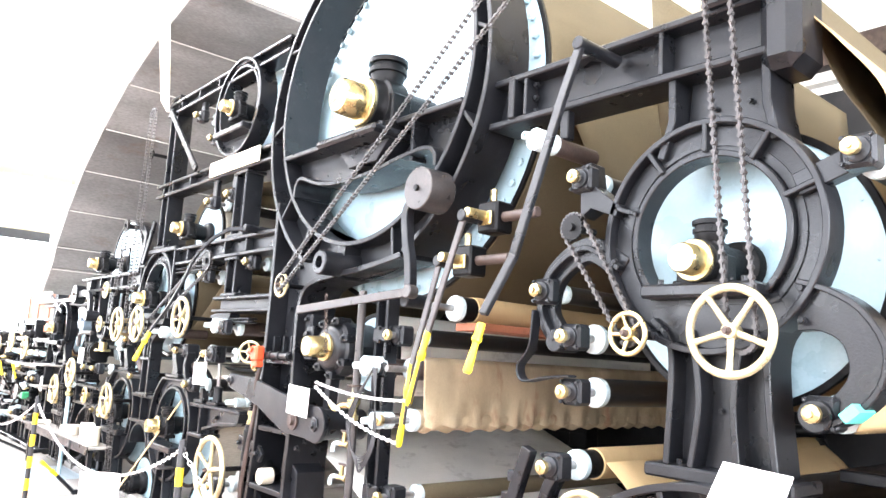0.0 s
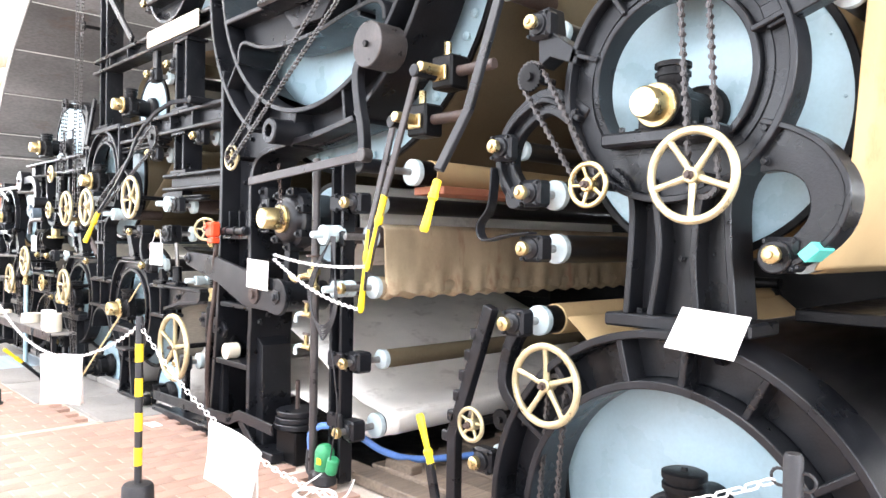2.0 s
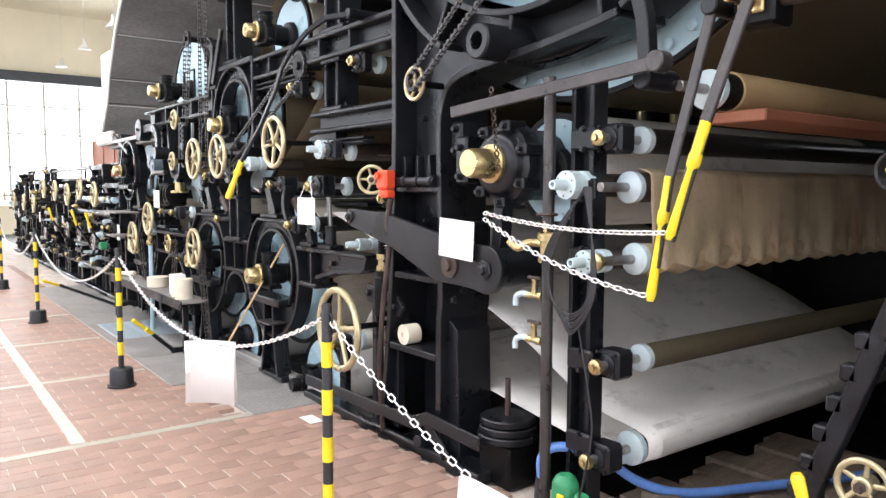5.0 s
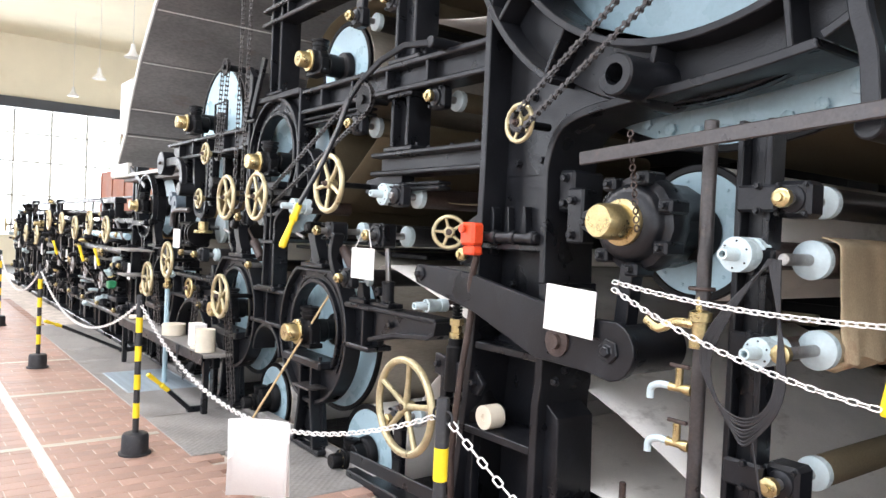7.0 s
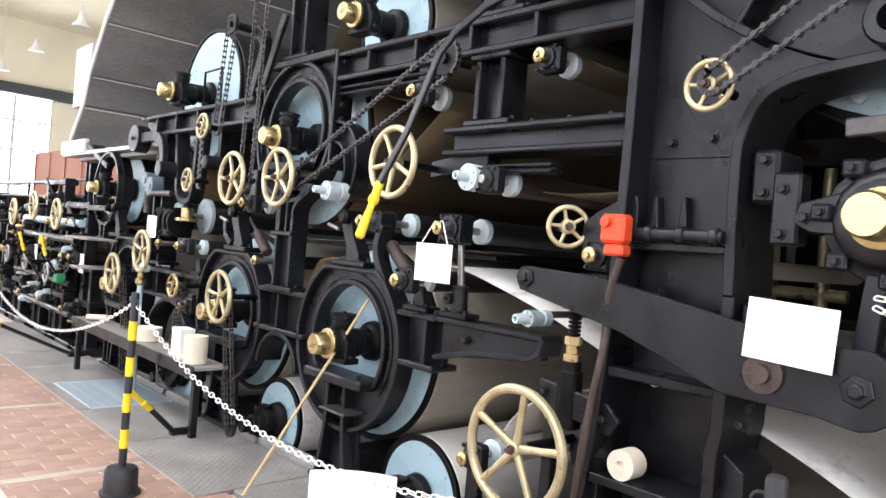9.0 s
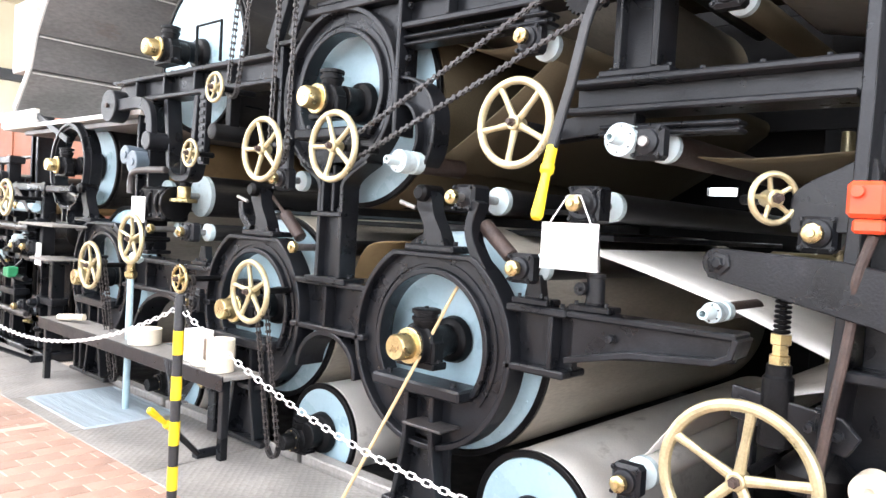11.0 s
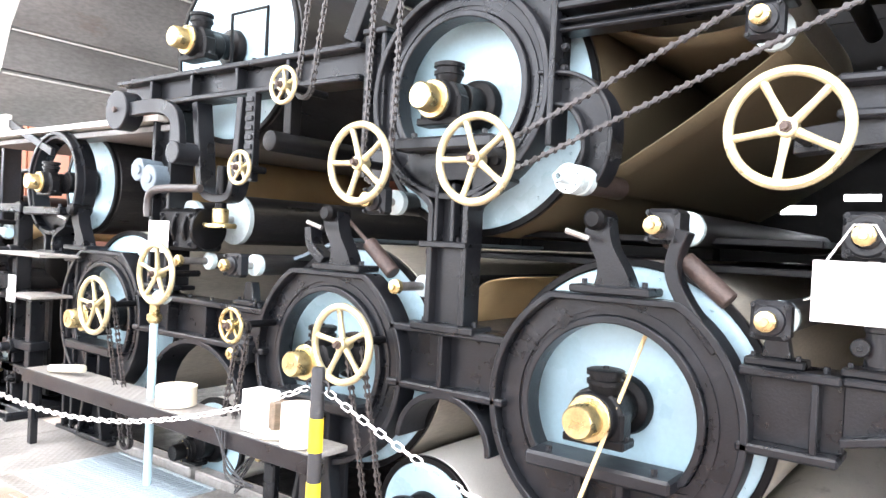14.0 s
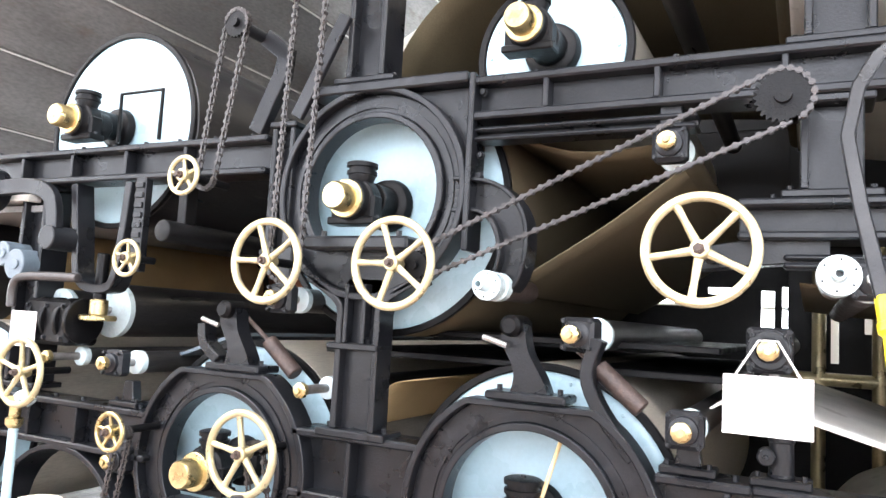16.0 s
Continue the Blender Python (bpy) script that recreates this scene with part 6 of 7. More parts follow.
# lower press cylinder
t = thing("lower_press_frame", (3.93, 0.0, 0.0), "black cast-iron half-ring frame with ribs over the lower press roll", "machine frame")
o, oi = circle(0, 0.3, 0.95, 90, 0, 180), circle(0, 0.3, 0.915, 90, 0, 180)
ii, ij = circle(0, 0.3, 0.7, 90, 0, 180), circle(0, 0.3, 0.735, 90, 0, 180)
part("outer_flange", Geo().band(oi, o, -0.02, 0.28, False), IRON, t)
part("inner_flange", Geo().band(ii, ij, -0.02, 0.28, False), IRON, t)
part("web", Geo().band(ij, oi, 0.13, 0.17, False), IRON, t)
for a in (35, 62, 84, 104, 128, 150):
    d = Vector((math.cos(radians(a)), 0, math.sin(radians(a))))
    part("rib", Geo().sweep([Vector((0, 0.07, 0.3)) + d * 0.72, Vector((0, 0.07, 0.3)) + d * 0.93], 0.02, flat=(0.15, 0.03), up=(0, 1, 0)), IRON, t)
for s in (-1, 1):
    part("leg", Geo().box(min(s * 0.7, s * 0.95), max(s * 0.7, s * 0.95), -0.02, 0.28, -0.02, 0.3, 0.006), IRON, t)
cylinder(3.95, 0.42, 0.8, 0.36, shell=SHELL_DARK, label="large lower press cylinder with black shell and light blue end")
bearing(3.98, 0.44, -0.2, 1.3, back=0.5)
card = sign(4.13, -0.03, 1.265, 0.29, 0.2, rx=-38, ry=4, label="white information card clipped to the press frame")
part("clip", Geo().box(-0.02, 0.02, 0.002, 0.2, -0.03, 0.03, 0.004), IRON, card, "black iron clip")
handwheel(4.09, -0.1, 1.885, 0.195, turn=35, shaft=0.3)
handwheel(3.6, -0.1, 1.87, 0.105, turn=20, shaft=0.25, mat=BRASS)
handwheel(3.32, -0.02, 0.93, 0.205, turn=1, shaft=0.25)
handwheel(2.83, -0.02, 0.65, 0.095, turn=-8, shaft=0.25)
drive_chain((4.12, 1.86), 0.06, (3.98, 3.75), 0.06, -0.06)
sprocket(3.24, -0.08, 2.4, 0.07)
drive_chain((3.24, 2.4), 0.07, (3.58, 1.87), 0.05, -0.06)
drive_chain((3.36, 0.93), 0.05, (3.3, 0.1), 0.05, 0.02)
sprocket(3.0, 0.02, 0.7, 0.055)
# C-shaped arms on both sides of the press ring
for pts, w in (([(3.42, 2.2), (3.2, 2.32), (2.98, 2.2), (2.92, 2.0), (3.02, 1.84)], 0.13),):
    p0 = Vector((pts[0][0], 0.08, pts[0][1]))
    line = [Vector((v.x - p0.x, 0.06, v.z - p0.z)) for v in bez([(x, 0, z) for x, z in pts], 24)]
    t = thing("c_arm", p0, "C-shaped black cast-iron arm carrying a felt roller", "bracket", "swinging arms")
    part("web", Geo().sweep(line, 0.02, flat=(0.06, w), up=(0, 1, 0)), IRON, t)
    part("flange", Geo().sweep(line, 0.02, flat=(0.15, w * 0.22), up=(0, 1, 0)), IRON, t)
    part("boss", Geo().cyl(line[-1] + Vector((0, -0.07, 0)), line[-1] + Vector((0, 0.1, 0)), 0.06, n=20), IRON, t)
    bolts(t, [line[1] + Vector((0, -0.06, 0.02)), line[2] + Vector((0.02, -0.06, -0.02))], 0.035)
t = thing("c_arm", (4.3, 0.08, 2.0), "broad C-shaped black cast-iron arm carrying a felt roller", "bracket", "swinging arms")
outer_c = bez_xz([(-0.02, 0.1), (0.1, 0.06), (0.22, -0.02), (0.3, -0.16), (0.28, -0.3), (0.2, -0.4), (0.08, -0.47)])
inner_c = bez_xz([(0.0, -0.42), (0.1, -0.35), (0.16, -0.26), (0.14, -0.15), (0.06, -0.1), (-0.03, -0.1)])
part("web", Geo().prism(outer_c + inner_c, 0.02, 0.09), IRON, t)
part("flange", Geo().sweep([(x, 0.06, z) for x, z in outer_c], 0.02, flat=(0.15, 0.025), up=(0, 1, 0)), IRON, t)
part("boss", Geo().cyl((0.05, -0.03, -0.43), (0.05, 0.14, -0.43), 0.065, n=20), IRON, t)
bolts(t, [(0.0, 0.0, 0.07), (0.0, 0.0, -0.06)], 0.04)
single("tape_strip", (4.5, 0.02, 1.6), Geo().sweep([(-0.03, 0.06, -0.03), (0.02, 0.06, 0.015)], 0.02, flat=(0.16, 0.04), up=(0, 1, 0)), TEAL, "strip of teal tape wound round an arm", "tape")
roller(3.12, 1.86, 0.075, 0.28, y_nut=-0.26)
roller(3.12, 1.58, 0.075, 0.3, y_nut=-0.26)
roller(4.36, 1.58, 0.075, 0.3, y_nut=-0.28, shell=IRON_DARK, wrap=FELT_TAN)
roller(3.05, 1.2, 0.075, 0.25, y_nut=-0.26, shell=IRON_DARK, wrap=FELT_TAN)
roller(2.95, 2.1, 0.05, 0.2, y_nut=-0.2)
roller(3.2, 2.68, 0.055, 0.2, y_nut=-0.22)
roller(4.55, 2.58, 0.065, 0.2, y_nut=-0.26)
steam_joint(3.0, 2.9, -0.12, 0.06)
single("joint_hanger", (3.03, 0.08, 2.92), Geo().box(-0.03, 0.03, 0, 0.06, 0.02, 0.2, 0.006), IRON, "small black hanger under the girder", "bracket")
roller(2.85, 0.45, 0.06, 0.2, y_nut=-0.2)
single("swing_bracket", (4.28, 0.08, 2.5), Geo().sweep([(0, 0.04, 0), (0.28, 0.04, 0.1)], 0.02, flat=(0.08, 0.1), up=(0, 1, 0)), IRON, "short black iron arm carrying a guide roller", "bracket", "roller arms")
single("roller_slide", (3.2, 0.06, 2.62), Geo().prism([(-0.02, -0.14), (-0.03, 0.14), (0.04, 0.15), (0.06, 0.02), (0.22, -0.1), (0.2, -0.16), (0.05, -0.1)], 0.0, 0.12), IRON, "black iron slide bracket on the press ring", "bracket", "roller arms")
# spring strip from arm to lower roller
line = bez([(2.9, 0.0, 2.0), (2.88, 0.0, 1.8), (2.8, 0.0, 1.7), (2.84, 0.0, 1.62), (3.0, 0.0, 1.645), (3.16, 0.0, 1.66)], 24)
single("spring_strip", (2.9, 0.06, 2.0), Geo().sweep([v - Vector((2.9, 0, 2.0)) for v in line], 0.02, flat=(0.07, 0.012), up=(0, 1, 0)), IRON, "bent black spring-steel strip holding a roller block", "bracket")
# slanted toothed bar beside the lower press frame
t = thing("felt_stretcher", (2.74, 0.02, 0.0), "slanted black iron bar with square blocks", "bar")
part("bar", Geo().sweep([(-0.12, 0.05, 0.0), (-0.12, 0.05, 0.55), (0.14, 0.05, 1.27)], 0.02, flat=(0.06, 0.07), up=(0, 1, 0)), IRON, t)
for k in range(6):
    s = k / 6
    part("block", Geo().box(-0.2 + 0.25 * s, -0.14 + 0.25 * s, 0.02, 0.09, 0.5 + 0.7 * s, 0.56 + 0.7 * s, 0.008), IRON, t)
single("support_arm", (3.03, 0.05, 0.7), Geo().sweep(bez([(0.1, 0.06, 0.0), (-0.06, 0.06, 0.15), (-0.04, 0.06, 0.35), (0.02, 0.06, 0.46)], 16), 0.02, flat=(0.09, 0.06), up=(0, 1, 0)), IRON, "curved black iron arm below a tan felt roller", "bracket", "roller arms")
# felts of the press end
cloth("press_felt", [(3.35, 1.0), (3.25, 1.12), (3.05, 1.28)], 0.4, 3.2, FELT_TAN, "tan felt led under the lower roller")
# tan felt in shadow: the darker olive colour carries the shade
cloth("press_felt", [(2.5, 3.9), (2.8, 3.2), (3.15, 2.5), (3.42, 2.1)], 0.45, 3.3, FELT_OLIVE, "tan press felt falling behind the girder, coloured darker for its shade")
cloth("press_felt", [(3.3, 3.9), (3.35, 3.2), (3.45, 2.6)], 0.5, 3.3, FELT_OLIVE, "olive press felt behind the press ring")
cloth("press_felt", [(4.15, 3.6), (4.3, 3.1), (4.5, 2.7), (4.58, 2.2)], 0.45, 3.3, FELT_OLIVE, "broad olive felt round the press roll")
cloth("press_felt", [(4.1, 3.55), (4.42, 3.14), (4.61, 2.8), (4.6, 2.3), (4.55, 1.75), (4.45, 1.52)], 0.2, 3.3, FELT_TAN, "broad tan felt stretched upright at the press end")
roller(5.05, 1.3, 0.26, 0.1, y_nut=-0.12, nut=False, block=False, shell=SHELL_DARK, label="black press roll with pale enamel end at the machine's end")
single("doctor_board", (4.4, 0.4, 1.3), Geo().box(-0.1, 0.6, 0, 2.8, 0, 0.05, 0.006), IRON_DARK, "black doctor board over the lower press cylinder", "doctor board")
# hand levers
lever([(3.36, -0.2, 3.3), (3.3, -0.26, 3.0), (3.2, -0.45, 2.2), (3.15, -0.58, 1.92)], 0.03, 0.05, (3.15, -0.585, 1.88), (3.125, -0.64, 1.65), "long black hand lever with a yellow grip")
lever([(2.565, -0.2, 2.515), (2.345, -0.23, 1.87), (2.21, -0.24, 1.43)], 0.02, 0.045, (2.345, -0.232, 1.86), (2.212, -0.24, 1.435), "long worn hand lever with a yellow painted end", "worn_lever", 0.017)
lever([(2.283, -0.122, 2.283), (2.172, -0.2, 1.66), (2.12, -0.2, 1.32)], 0.02, 0.042, (2.174, -0.2, 1.67), (2.1, -0.2, 1.19), "second worn hand lever beside the yellow one", "worn_lever", 0.015)
lever([(-0.42, -0.08, 2.76), (-0.54, -0.2, 2.74), (-0.66, -0.28, 2.66), (-0.79, -0.34, 2.54), (-0.84, -0.38, 2.44), (-0.87, -0.42, 2.28), (-0.84, -0.54, 2.04), (-0.8, -0.7, 1.79)], 0.02, 0.04, (-0.803, -0.69, 1.8), (-0.775, -0.8, 1.555), "cranked black hand lever with a yellow grip")
lever([(2.88, -0.25, 0.05), (2.82, -0.3, 0.5)], 0.03, 0.05, (2.83, -0.29, 0.46), (2.76, -0.32, 0.74), "short floor lever with a yellow grip beside the press")
lever([(-3.45, -0.38, 0.02), (-3.333, -0.617, 0.24)], 0.03, 0.045, (-3.338, -0.605, 0.23), (-3.28, -0.8, 0.4), "low black pedal lever with a yellow grip")
lever([(-6.8, -0.16, 0.03), (-6.95, -0.83, 0.34)], 0.03, 0.045, (-6.95, -0.82, 0.335), (-6.85, -1.03, 0.42), "low black pedal lever with a yellow grip")
# bearing blocks under the great ring
for x, z in ((2.6, 2.53), (2.4, 2.29)):
    t = thing("slide_block", (x, -0.06, z), "black slide block with brass liners below the great ring", "bearing", "slide blocks")
    part("block", Geo().box(-0.08, 0.08, 0, 0.14, -0.09, 0.09, 0.012), IRON_DARK, t)
    part("liner", Geo().box(-0.05, 0.05, -0.02, 0.0, -0.05, 0.03, 0.006), BRASS, t)
    part("pin", Geo().cyl((0, -0.16, 0), (0, -0.02, 0), 0.03, n=14), BRASS, t)
    part("screw", Geo().cyl((0, 0.05, 0.09), (0, 0.05, 0.17), 0.02, n=6), BRASS, t)
    part("spindle", Geo().cyl((0.08, 0.06, 0), (0.34, 0.06, 0), 0.03, n=14), RUST, t)

# ---- hood over the drying section ----
PROFILE = [(-8.0, 2.45), (-7.6, 2.85), (-7.45, 3.2), (-7.0, 3.75), (-6.4, 4.3), (-5.6, 4.8), (-4.7, 5.25), (-3.6, 5.6), (-2.4, 5.85)]
HY = 0.0
t = thing("exhaust_hood", (-7.6, HY, 2.4), "huge grey board-lined exhaust hood sloping up over the dryers", "hood")
for (xa, za), (xb, zb) in zip(PROFILE, PROFILE[1:]):
    d = Vector((xb - xa, 0, zb - za)).normalized()
    nrm = Vector((-d.z, 0, d.x))
    a = Vector((xa, 0, za)) - t.location * 1 + Vector((0, HY, 0))
    b = Vector((xb, 0, zb)) - t.location * 1 + Vector((0, HY, 0))
    vs = []
    for y in (0.0, 4.4):
        for p, o in ((a, -0.035), (b, 0.0), (b, 0.05), (a, 0.05)):
            q = p + nrm * o + d * (0.012 if p is a else -0.012)
            vs.append((q.x, y, q.z))
    part("panel", Geo().add(vs, [(0, 1, 2, 3), (7, 6, 5, 4), (0, 4, 5, 1), (1, 5, 6, 2), (2, 6, 7, 3), (3, 7, 4, 0)]), HOOD, t)
line = [Vector((x, 0, z)) - Vector((t.location.x, 0, t.location.z)) for x, z in PROFILE]
for q in line[1:-1]:
    part("seam_strip", Geo().sweep([q + Vector((0, 0.02, -0.035)), q + Vector((0, 4.3, -0.035))], 0.02, flat=(0.012, 0.02), up=(0, 0, 1)), HOOD_EDGE, t)
part("edge_strip", Geo().sweep([p + Vector((0, -0.01, 0.02)) for p in line], 0.02, flat=(0.02, 0.07), up=(0, 1, 0)), HOOD_EDGE, t, "off-white sheet-metal edge strip")
part("lip", Geo().box(-0.75, 0.2, -0.02, 0.03, -0.12, 0.04, 0.004).box(-0.75, 2.4, 0.0, 4.0, -0.14, -0.1, 0.004), HOOD_EDGE, t, "off-white hood lip")
part("strut", Geo().sweep([(0.1, 0.02, 0.0), (0.95, 0.02, -0.3)], 0.02, flat=(0.03, 0.06), up=(0, 1, 0)), IRON, t)
single("hood_underside", (-6.5, 0.06, 2.2), Geo().box(-1.4, 1.4, 0, 3.8, 0, 0.04, 0.004), HOOD, "dark board underside of the exhaust hood", "hood")
single("vent_duct", (-8.15, 0.1, 2.9), Geo().box(-0.3, 0.3, 0, 0.5, 0, 0.75, 0.01), HOOD_EDGE, "pale sheet-metal duct box beside the hood lip", "duct")
t = thing("hood_stay", (-3.05, -0.06, 4.6), "cream painted sheet-metal hood stay", "duct")
part("plate", Geo().prism([(-0.1, 0.0), (0.16, -0.2), (-0.05, 0.6), (-0.35, 1.6), (-0.75, 1.6), (-0.35, 0.7)], 0.0, 0.03), CREAM, t)

# ---- second machine section at the far end ----
rng = random.Random(7)


def far_stand(x, h, w=0.7):
    t = thing("far_press_stand", (x, 0.0, 0.0), "black iron roller stand of the far machine section", "machine frame", "far roller stands")
    for s in (-1, 1):
        part("upright", Geo().box(s * w / 2 - 0.04, s * w / 2 + 0.04, 0.02, 0.14, 0, h, 0.006), IRON, t)
    for z in (0.35, h * 0.55, h - 0.05):
        part("rail", Geo().box(-w / 2 - 0.1, w / 2 + 0.1, 0.0, 0.16, z - 0.035, z + 0.035, 0.008), IRON, t)
    part("foot", Geo().box(-w / 2 - 0.12, w / 2 + 0.12, -0.05, 0.3, -0.02, 0.06, 0.01), IRON, t)
    if w > 0.5:
        part("bed", Geo().box(-w / 2 - 0.05, w / 2 + 0.05, 0.3, 1.2, 0.06, 0.95, 0.02), IRON_DARK, t)
        part("cover", Geo().lathe((-w / 2, 0.5, h - 0.5), (1, 0, 0), [(0, 0.2), (0.02, 0.23), (w - 0.02, 0.23), (w, 0.2)], 20), IRON_DARK, t)
    return t


for k, x in enumerate((-7.6, -8.6, -9.6, -10.7, -11.9, -13.2, -14.6, -16.2, -18.0)):
    h = 1.55 + 0.5 * rng.random()
    fs_ob = far_stand(x, h, 0.75)
    for _ in range(12):
        r = rng.uniform(0.025, 0.08)
        dx, z = rng.uniform(-0.45, 0.5), rng.uniform(0.2, h)
        mat = rng.choice([IRON, IRON_DARK, IRON, BLUE_WHITE, BRASS, IRON, IRON_DARK])
        l = rng.uniform(0.05, 0.22)
        part("fitting", Geo().lathe((dx, 0.04, z), (0, -1, 0), [(0, r), (l * 0.5, r), (l * 0.52, r * 0.7), (l, r * 0.62), (l + 0.02, r * 0.3)], 14), mat, fs_ob)
    for _ in range(3):
        z, dx = rng.uniform(0.3, h), rng.uniform(-0.4, 0.2)
        part("tie_rod", Geo().sweep([(dx, -0.06, z), (dx + rng.uniform(0.2, 0.5), -0.06, z + rng.uniform(-0.25, 0.25))], rng.uniform(0.012, 0.025), 8), rng.choice([IRON, IRON_DARK, WORN]), fs_ob)
    far_stand(x + 0.5, 1.0, 0.3)
    roller(x - 0.1, h - 0.25, 0.07, 0.15, 2.4, shell=SHELL_DARK if k % 2 else FELT_TAN)
    roller(x + 0.28, h * 0.55 + 0.12, 0.09, 0.1, 2.4, shell=SHELL_DARK)
    roller(x + 0.1, 0.45, 0.08, 0.1, 2.4, shell=CANVAS if k % 2 else SHELL_DARK)
    handwheel(x + 0.35, -0.3, 1.25 + 0.5 * rng.random(), 0.18, turn=rng.random() * 70, shaft=0.4)
    if k < 5:
        handwheel(x - 0.2, -0.22, 0.7 + 0.3 * rng.random(), 0.12, turn=rng.random() * 70, shaft=0.3, mat=STEEL)
        bearing(x + 0.1, h * 0.55 + 0.1, -0.15, 0.8, cap=BRASS if k % 2 else IRON_DARK)
    if k in (0, 1, 3):
        lever([(x + 0.1, -0.1, 0.7), (x + 0.05, -0.3, 1.05)], 0.025, 0.04, (x + 0.05, -0.3, 1.05), (x + 0.03, -0.36, 1.28), "black hand lever with a yellow grip on the far section")
    if k % 2 == 0:
        sign(x + 0.4, -0.01, 1.0, 0.16, 0.22, label="small white card hung on the far machine section")
for z, y in ((1.95, 0.05), (1.78, 0.3), (2.05, 0.6)):
    single("hand_rail", (-12.5, y, z), Geo().cyl((-4.2, 0, 0), (4.2, 0, 0), 0.022, n=10).cyl((-4, 0, 0), (-4, 0, -z), 0.02, n=10).cyl((0, 0, 0), (0, 0, -z), 0.02, n=10).cyl((4, 0, 0), (4, 0, -z), 0.02, n=10), IRON, "long black tubular rail above the far section", "rail", "far rails")
for z, y, m in ((1.45, -0.02, BLUE), (1.25, -0.06, IRON), (0.75, -0.1, IRON_DARK), (0.4, -0.08, WORN)):
    single("service_pipe", (-8.6, y, z), Geo().cyl((-1.2, 0, 0), (1.35, 0, 0), 0.045 if z > 1 else 0.03, n=14), m, "long service pipe along the far section", "pipe", "service pipes")
single("steel_column", (-8.3, 0.3, 0.0), Geo().box(-0.06, 0.06, 0, 0.18, 0, 3.2, 0.006).box(-0.1, 0.1, 0, 0.02, 0, 3.2, 0.004), DARK_BEAM, "slender dark steel column beside the hood", "column")
single("valve_box", (-7.5, -0.2, 0.75), Geo().box(-0.07, 0.07, 0, 0.1, 0, 0.1, 0.01), GREEN, "small green painted valve box on the pipes", "valve")
# steel platform shelf on the far unit
single("side_shelf", (-6.5, -0.28, 1.3), Geo().box(-0.45, 0.35, 0, 0.3, 0, 0.02, 0.004), PLATE, "thin steel shelf beside the small cylinder", "shelf")
single("side_shelf", (-6.25, -0.3, 1.0), Geo().box(-0.35, 0.05, 0, 0.3, 0, 0.02, 0.004), PLATE, "thin steel shelf on the far frame", "shelf")
post(-6.35, -6.2, 0.0, 1.3)

# ---- far side of the machine, seen through the gaps ----
for x in (-6.4, -4.7, -2.8, -1.0, 0.3, 1.5, 3.9):
    t = thing("rear_standard", (x, 3.7, 0.0), "dark iron standard on the machine's rear side", "column", "rear standards")
    part("upright", Geo().box(-0.12, 0.12, 0, 0.2, -0.02, 3.4, 0.006), IRON_DARK, t)
for x0, x1, z in ((-6.6, 0.4, 1.0), (-5.7, 0.4, 2.45), (-3.1, 4.2, 3.4)):
    single("rear_girder", ((x0 + x1) / 2, 3.68, z), Geo().box((x0 - x1) / 2, (x1 - x0) / 2, 0, 0.02, 0, 0.22, 0.004), IRON_DARK, "dark girder on the machine's rear side", "girder", "rear girders")
for x, z in ((-0.9, 1.4), (-0.5, 1.1), (2.4, 1.3), (2.7, 0.9)):
    single("rear_pipe", (x, 3.5, 0), Geo().cyl((0, 0, -0.02), (0, 0, 2.4), 0.05, n=14).cyl((-0.5, 0, z), (0.6, 0, z), 0.05, n=14), BRASS_PALE if x < 0 else IRON_DARK, "steam pipe on the rear side of the machine", "pipe", "rear pipes")

# ---- barrier posts and plastic chain ----
POSTS = [(8.4, -1.05), (4.86, -1.06), (1.15, -1.1), (-2.45, -1.1), (-6.1, -1.2), (-9.8, -1.2), (-13.5, -1.2)]


def barrier_post(x, y):
    t = thing("barrier_post", (x, y, 0.0), "black and yellow striped barrier post on a round black foot", "barrier post", "barrier posts")
    part("foot", Geo().lathe((0, 0, 0), (0, 0, 1), [(0, 0.11), (0.014, 0.112), (0.018, 0.094), (0.135, 0.09), (0.15, 0.08), (0.156, 0.03)], 36), BLACK_PLASTIC, t)
    part("pole", Geo().lathe((0, 0, 0.12), (0, 0, 1), [(0, 0.022), (1.01, 0.022), (1.02, 0.018)], 18), BLACK_PLASTIC, t)
    for k in range(4):
        z = 0.26 + k * 0.204
        part("band", Geo().lathe((0, 0, z), (0, 0, 1), [(0, 0.0235), (0.107, 0.0235)], 18), YELLOW, t, "yellow band")
    part("hook", Geo().ring((0.03, 0, 1.08), (0, 1, 0), 0.02, 0.004, 12, 6).ring((-0.03, 0, 1.08), (0, 1, 0), 0.02, 0.004, 12, 6), BLACK_PLASTIC, t)
    return t


for x, y in POSTS:
    barrier_post(x, y)


def oval_link():
    pts = []
    for i in range(16):
        a = 2 * math.pi * i / 16
        pts.append((0.017 * (1 if math.cos(a) > 0 else -1) * (abs(math.cos(a)) > 0.01) + 0.008 * math.cos(a), 0, 0.013 * math.sin(a)))
    return mesh("link", Geo().sweep(pts, 0.0042, 6, closed=True), WHITE_PLASTIC)


LINK = oval_link()


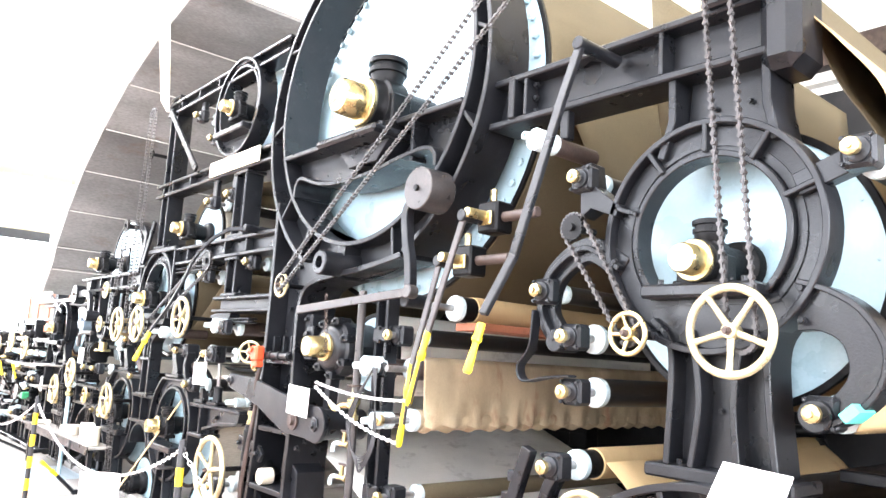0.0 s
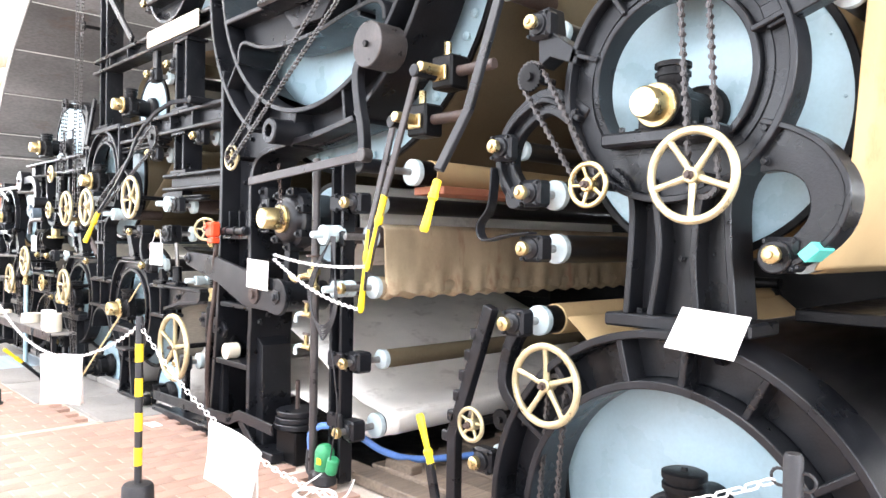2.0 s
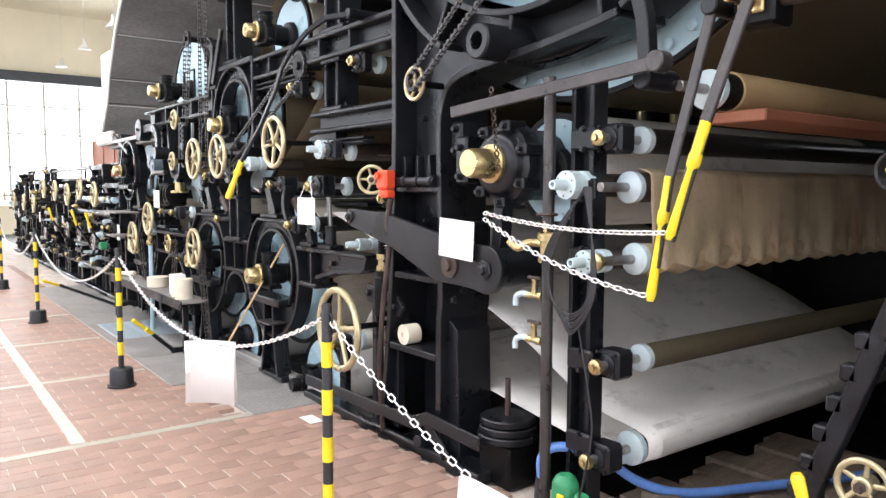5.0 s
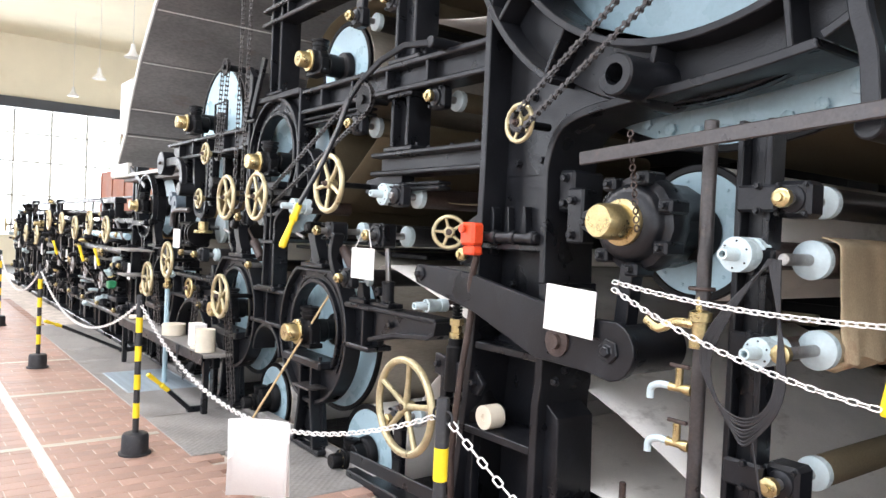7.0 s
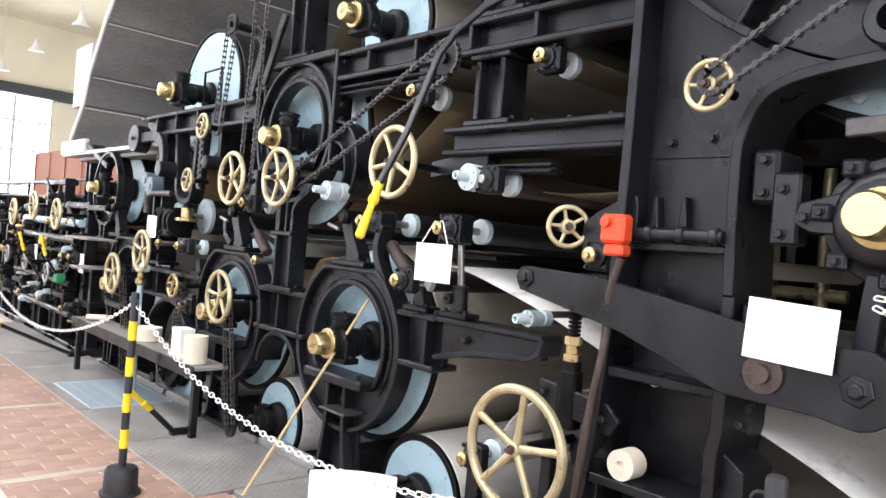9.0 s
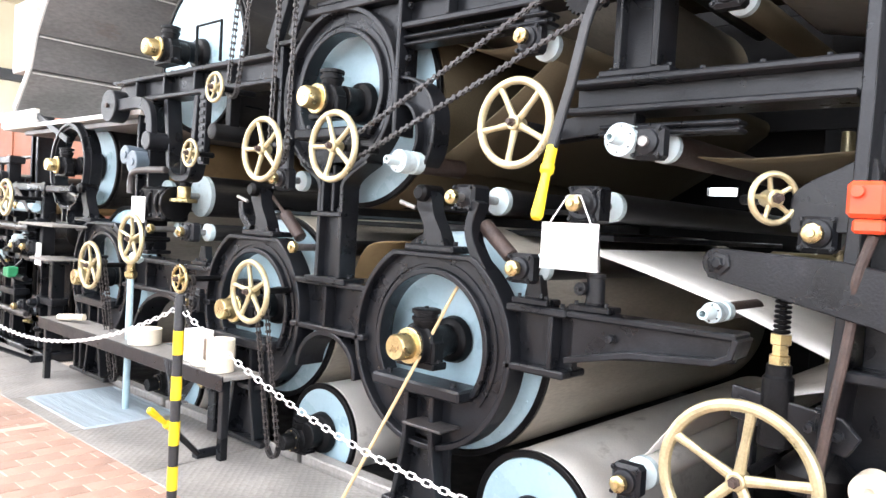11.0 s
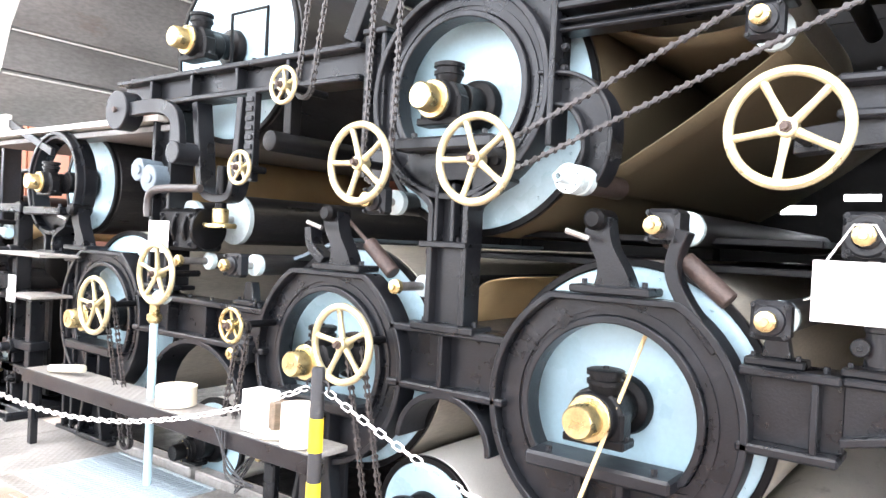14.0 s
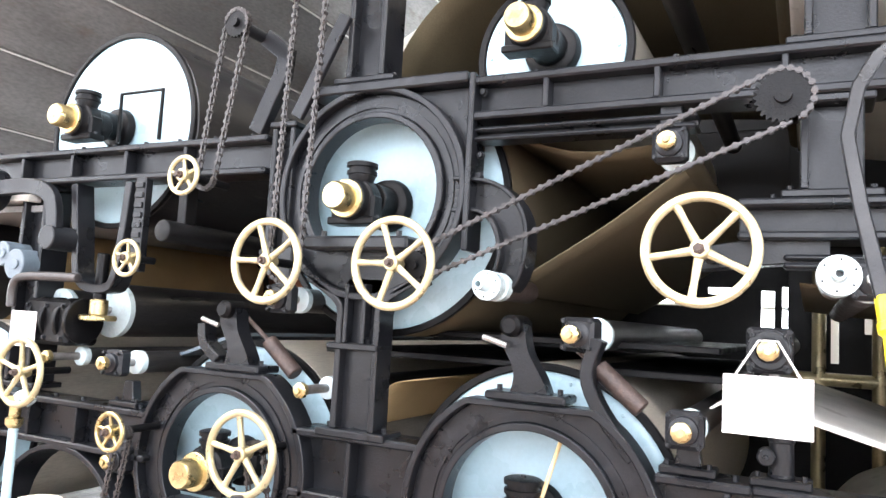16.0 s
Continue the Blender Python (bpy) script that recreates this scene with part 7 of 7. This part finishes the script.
def barrier_chain(a, b, sag, label="white plastic barrier chain hung in a curve"):
    a, b = Vector(a), Vector(b)
    t = thing("barrier_chain", a, label, "chain", "barrier chains")
    fine = [a.lerp(b, i / 200) - Vector((0, 0, sag * 4 * (i / 200) * (1 - i / 200))) for i in range(201)]
    total, k, pos = 0.0, 0, [fine[0]]
    for p, q in zip(fine, fine[1:]):
        total += (q - p).length
        if total >= 0.029:
            pos.append(q)
            total = 0.0
    for p, q in zip(pos, pos[1:]):
        ob = new("link", LINK)
        ob.parent = t
        d = (q - p).normalized()
        up = Vector((0, 0, 1))
        y = up.cross(d).normalized()
        z = d.cross(y)
        m = Matrix((d, y, z)).transposed().to_4x4()
        m = Matrix.Translation((p + q) / 2 - a) @ m @ Matrix.Rotation(radians(45 if k % 2 else -45), 4, "X") @ Matrix.Scale(0.72, 4)
        ob.matrix_basis = m
        k += 1
    return t


for (x0, y0), (x1, y1) in zip(POSTS[1:], POSTS[2:]):
    barrier_chain((x0 - 0.04, y0, 1.07), (x1 + 0.04, y1, 1.07), 0.5 if x1 > 1 else 0.36)
barrier_chain((1.0, -0.12, 1.5), (2.2, -0.25, 1.46), 0.03, "white plastic chain from the bearing to the yellow lever")
barrier_chain((1.0, -0.12, 1.47), (2.1, -0.22, 1.21), 0.05, "second white plastic chain to the lever's tip")


def chain_card(x, y, z, w, h, rz, label):
    vs, fs = [], []
    n = 10
    for s in (0, 1):
        for i in range(n + 1):
            for j in (0, 1):
                u = i / n
                vs.append((-w / 2 + w * u, (0.02 if s else -0.0) + 0.03 * math.sin(u * 3.2) - 0.04 * j * (0.5 + 0.5 * u) * (1 if s else -1), -h * j))
    for s in (0, 1):
        o = s * 2 * (n + 1)
        for i in range(n):
            fs.append((o + 2 * i, o + 2 * i + 1, o + 2 * i + 3, o + 2 * i + 2))
    for i in range(n):
        fs.append((2 * i, 2 * i + 2, 2 * (n + 1) + 2 * i + 2, 2 * (n + 1) + 2 * i))
    ob = single("folded_card", (x, y, z), Geo().add(vs, fs), PAPER_CREAM if h > 0.5 else PAPER, label, "sign", "cards on the barrier chain")
    ob.rotation_euler = (0, 0, radians(rz))
    ob.modifiers.new("thickness", "SOLIDIFY").thickness = 0.002
    return ob


chain_card(-0.25, -1.12, 0.74, 0.3, 0.36, 48, "folded white card hung over the barrier chain")
chain_card(2.28, -1.09, 0.655, 0.44, 0.3, 0, "folded white card hung askew over the barrier chain").rotation_euler = (0, radians(9.5), radians(4))
single("bamboo_cane", (-2.05, -0.55, 0.02), Geo().sweep([(0, 0, 0), (0.19, 0.67, 1.2)], 0.009, 8), BAMBOO, "thin pale bamboo cane leaning on the machine", "cane")
# hanging card with its string
t = thing("hanging_card", (-1.09, -0.09, 1.455), "white card hung on a string from a roller journal", "sign", "information cards")
part("card", Geo().box(-0.14, 0.14, -0.003, 0.003, -0.1, 0.1, 0.001), PAPER, t)
part("string", Geo().sweep([(-0.1, 0, 0.1), (-0.03, 0.02, 0.218), (0.0, 0.022, 0.218), (0.03, 0.02, 0.218), (0.1, 0, 0.1)], 0.004, 6), WHITE_PLASTIC, t)

# ---- submersible pump, hose and flex ----
t = thing("submersible_pump", (1.5, -0.02, 0.0), "green and black submersible pump standing on the floor", "pump")
part("base", Geo().lathe((0, 0, 0), (0, 0, 1), [(0, 0.07), (0.01, 0.078), (0.07, 0.078), (0.08, 0.066), (0.1, 0.064)], 28), BLACK_PLASTIC, t)
part("motor", Geo().lathe((0, 0, 0.1), (0, 0, 1), [(0, 0.065), (0.01, 0.068), (0.12, 0.064), (0.15, 0.05), (0.165, 0.03)], 28), GREEN, t, "bright green motor housing")
part("elbow", Geo().sweep(bez([(-0.08, 0, 0.05), (-0.16, 0, 0.05), (-0.17, 0, 0.12), (-0.16, 0, 0.2)], 12), 0.03, 12), BLACK_PLASTIC, t)
part("float", Geo().lathe((0.1, -0.02, 0.1), (0.3, 0, 1), [(0, 0.03), (0.01, 0.04), (0.1, 0.04), (0.11, 0.03)], 16), GREEN, t)
part("label_plate", Geo().box(0.01, 0.05, -0.072, -0.06, 0.15, 0.19, 0.002), YELLOW, t)
single("water_hose", (1.34, -0.02, 0.2), Geo().sweep(bez([(0, 0, 0), (0.0, 0, 0.1), (0.06, 0.05, 0.16), (0.18, 0.2, 0.12), (0.3, 0.38, -0.02), (0.42, 0.6, -0.09), (0.6, 1.05, -0.1), (0.85, 1.6, -0.09)], 60), 0.024, 12), HOSE_BLUE, "translucent blue hose leading from the pump", "hose")
g = Geo().sweep(bez([(0, 0, 0.24), (0.05, -0.02, 0.12), (-0.02, -0.16, 0.01), (0.1, -0.26, 0.01), (0.28, -0.2, 0.01), (0.2, -0.08, 0.01), (0.04, -0.14, 0.02), (0.1, -0.3, 0.02), (0.32, -0.24, 0.02), (0.36, -0.1, 0.03), (0.3, 0.02, 0.1)], 90), 0.006, 6)
g.sweep(bez([(0.05, -0.1, 0.012), (0.2, -0.3, 0.012), (0.34, -0.16, 0.012), (0.15, -0.05, 0.012), (0.03, -0.22, 0.012), (0.22, -0.34, 0.012)], 60), 0.006, 6)
single("white_flex", (1.5, -0.02, 0.0), g, WHITE_PLASTIC, "tangled white electric flex on the floor", "cable")
single("paper_scrap", (-0.72, -0.25, 0.004), Geo().box(-0.09, 0.09, -0.05, 0.05, 0, 0.004, 0.001), PAPER, "scrap of white paper lying on the floor", "paper")

# ---- brick tiles of the floor ----
TL, TW, GAP = 0.125, 0.25, 0.006
TILE_MESH = mesh("tile", Geo().box(-TL / 2 + GAP / 2, TL / 2 - GAP / 2, -TW / 2 + GAP / 2, TW / 2 - GAP / 2, -0.03, 0.0, 0.002), TILE)
paving = structure("pavement", Geo().box(-26, 12.7, -6.9, -0.78, -0.031, -0.003, 0), MORTAR, "mortar joints of the red clay tile floor", "floor")
rest = Geo()
count = 0
for i in range(-208, 102):
    x = i * TL
    for j in range(-28, 2):
        y = (j + (0.5 if i % 2 else 0)) * TW - 0.08
        if y > 0.02 or y < -6.8 or (x < -1.05 and y > PLATE_EDGE + 0.1):
            continue
        if -4.2 < x < 2.6 and -1.55 < y and count < 300:
            ob = new("tile", TILE_MESH)
            ob.parent = paving
            ob.location = (x, y, rng.uniform(-0.001, 0.001))
            count += 1
        elif x > -14 and y > -4.5:
            rest.box(x - TL / 2 + GAP / 2, x + TL / 2 - GAP / 2, y - TW / 2 + GAP / 2, y + TW / 2 - GAP / 2, -0.03, rng.uniform(-0.001, 0.001), 0.002)
        elif i % 2 == 0 and x > -26 and x < 12.4:
            rest.box(x - TL / 2 + GAP / 2, x + 1.5 * TL - GAP / 2, y - TW / 2 + GAP / 2, y + TW / 2 - GAP / 2, -0.03, 0.0, 0.003)
ob = part("tile_field", rest, TILE, paving)
tagged(ob, "red clay floor tiles farther off", kind="stuff")
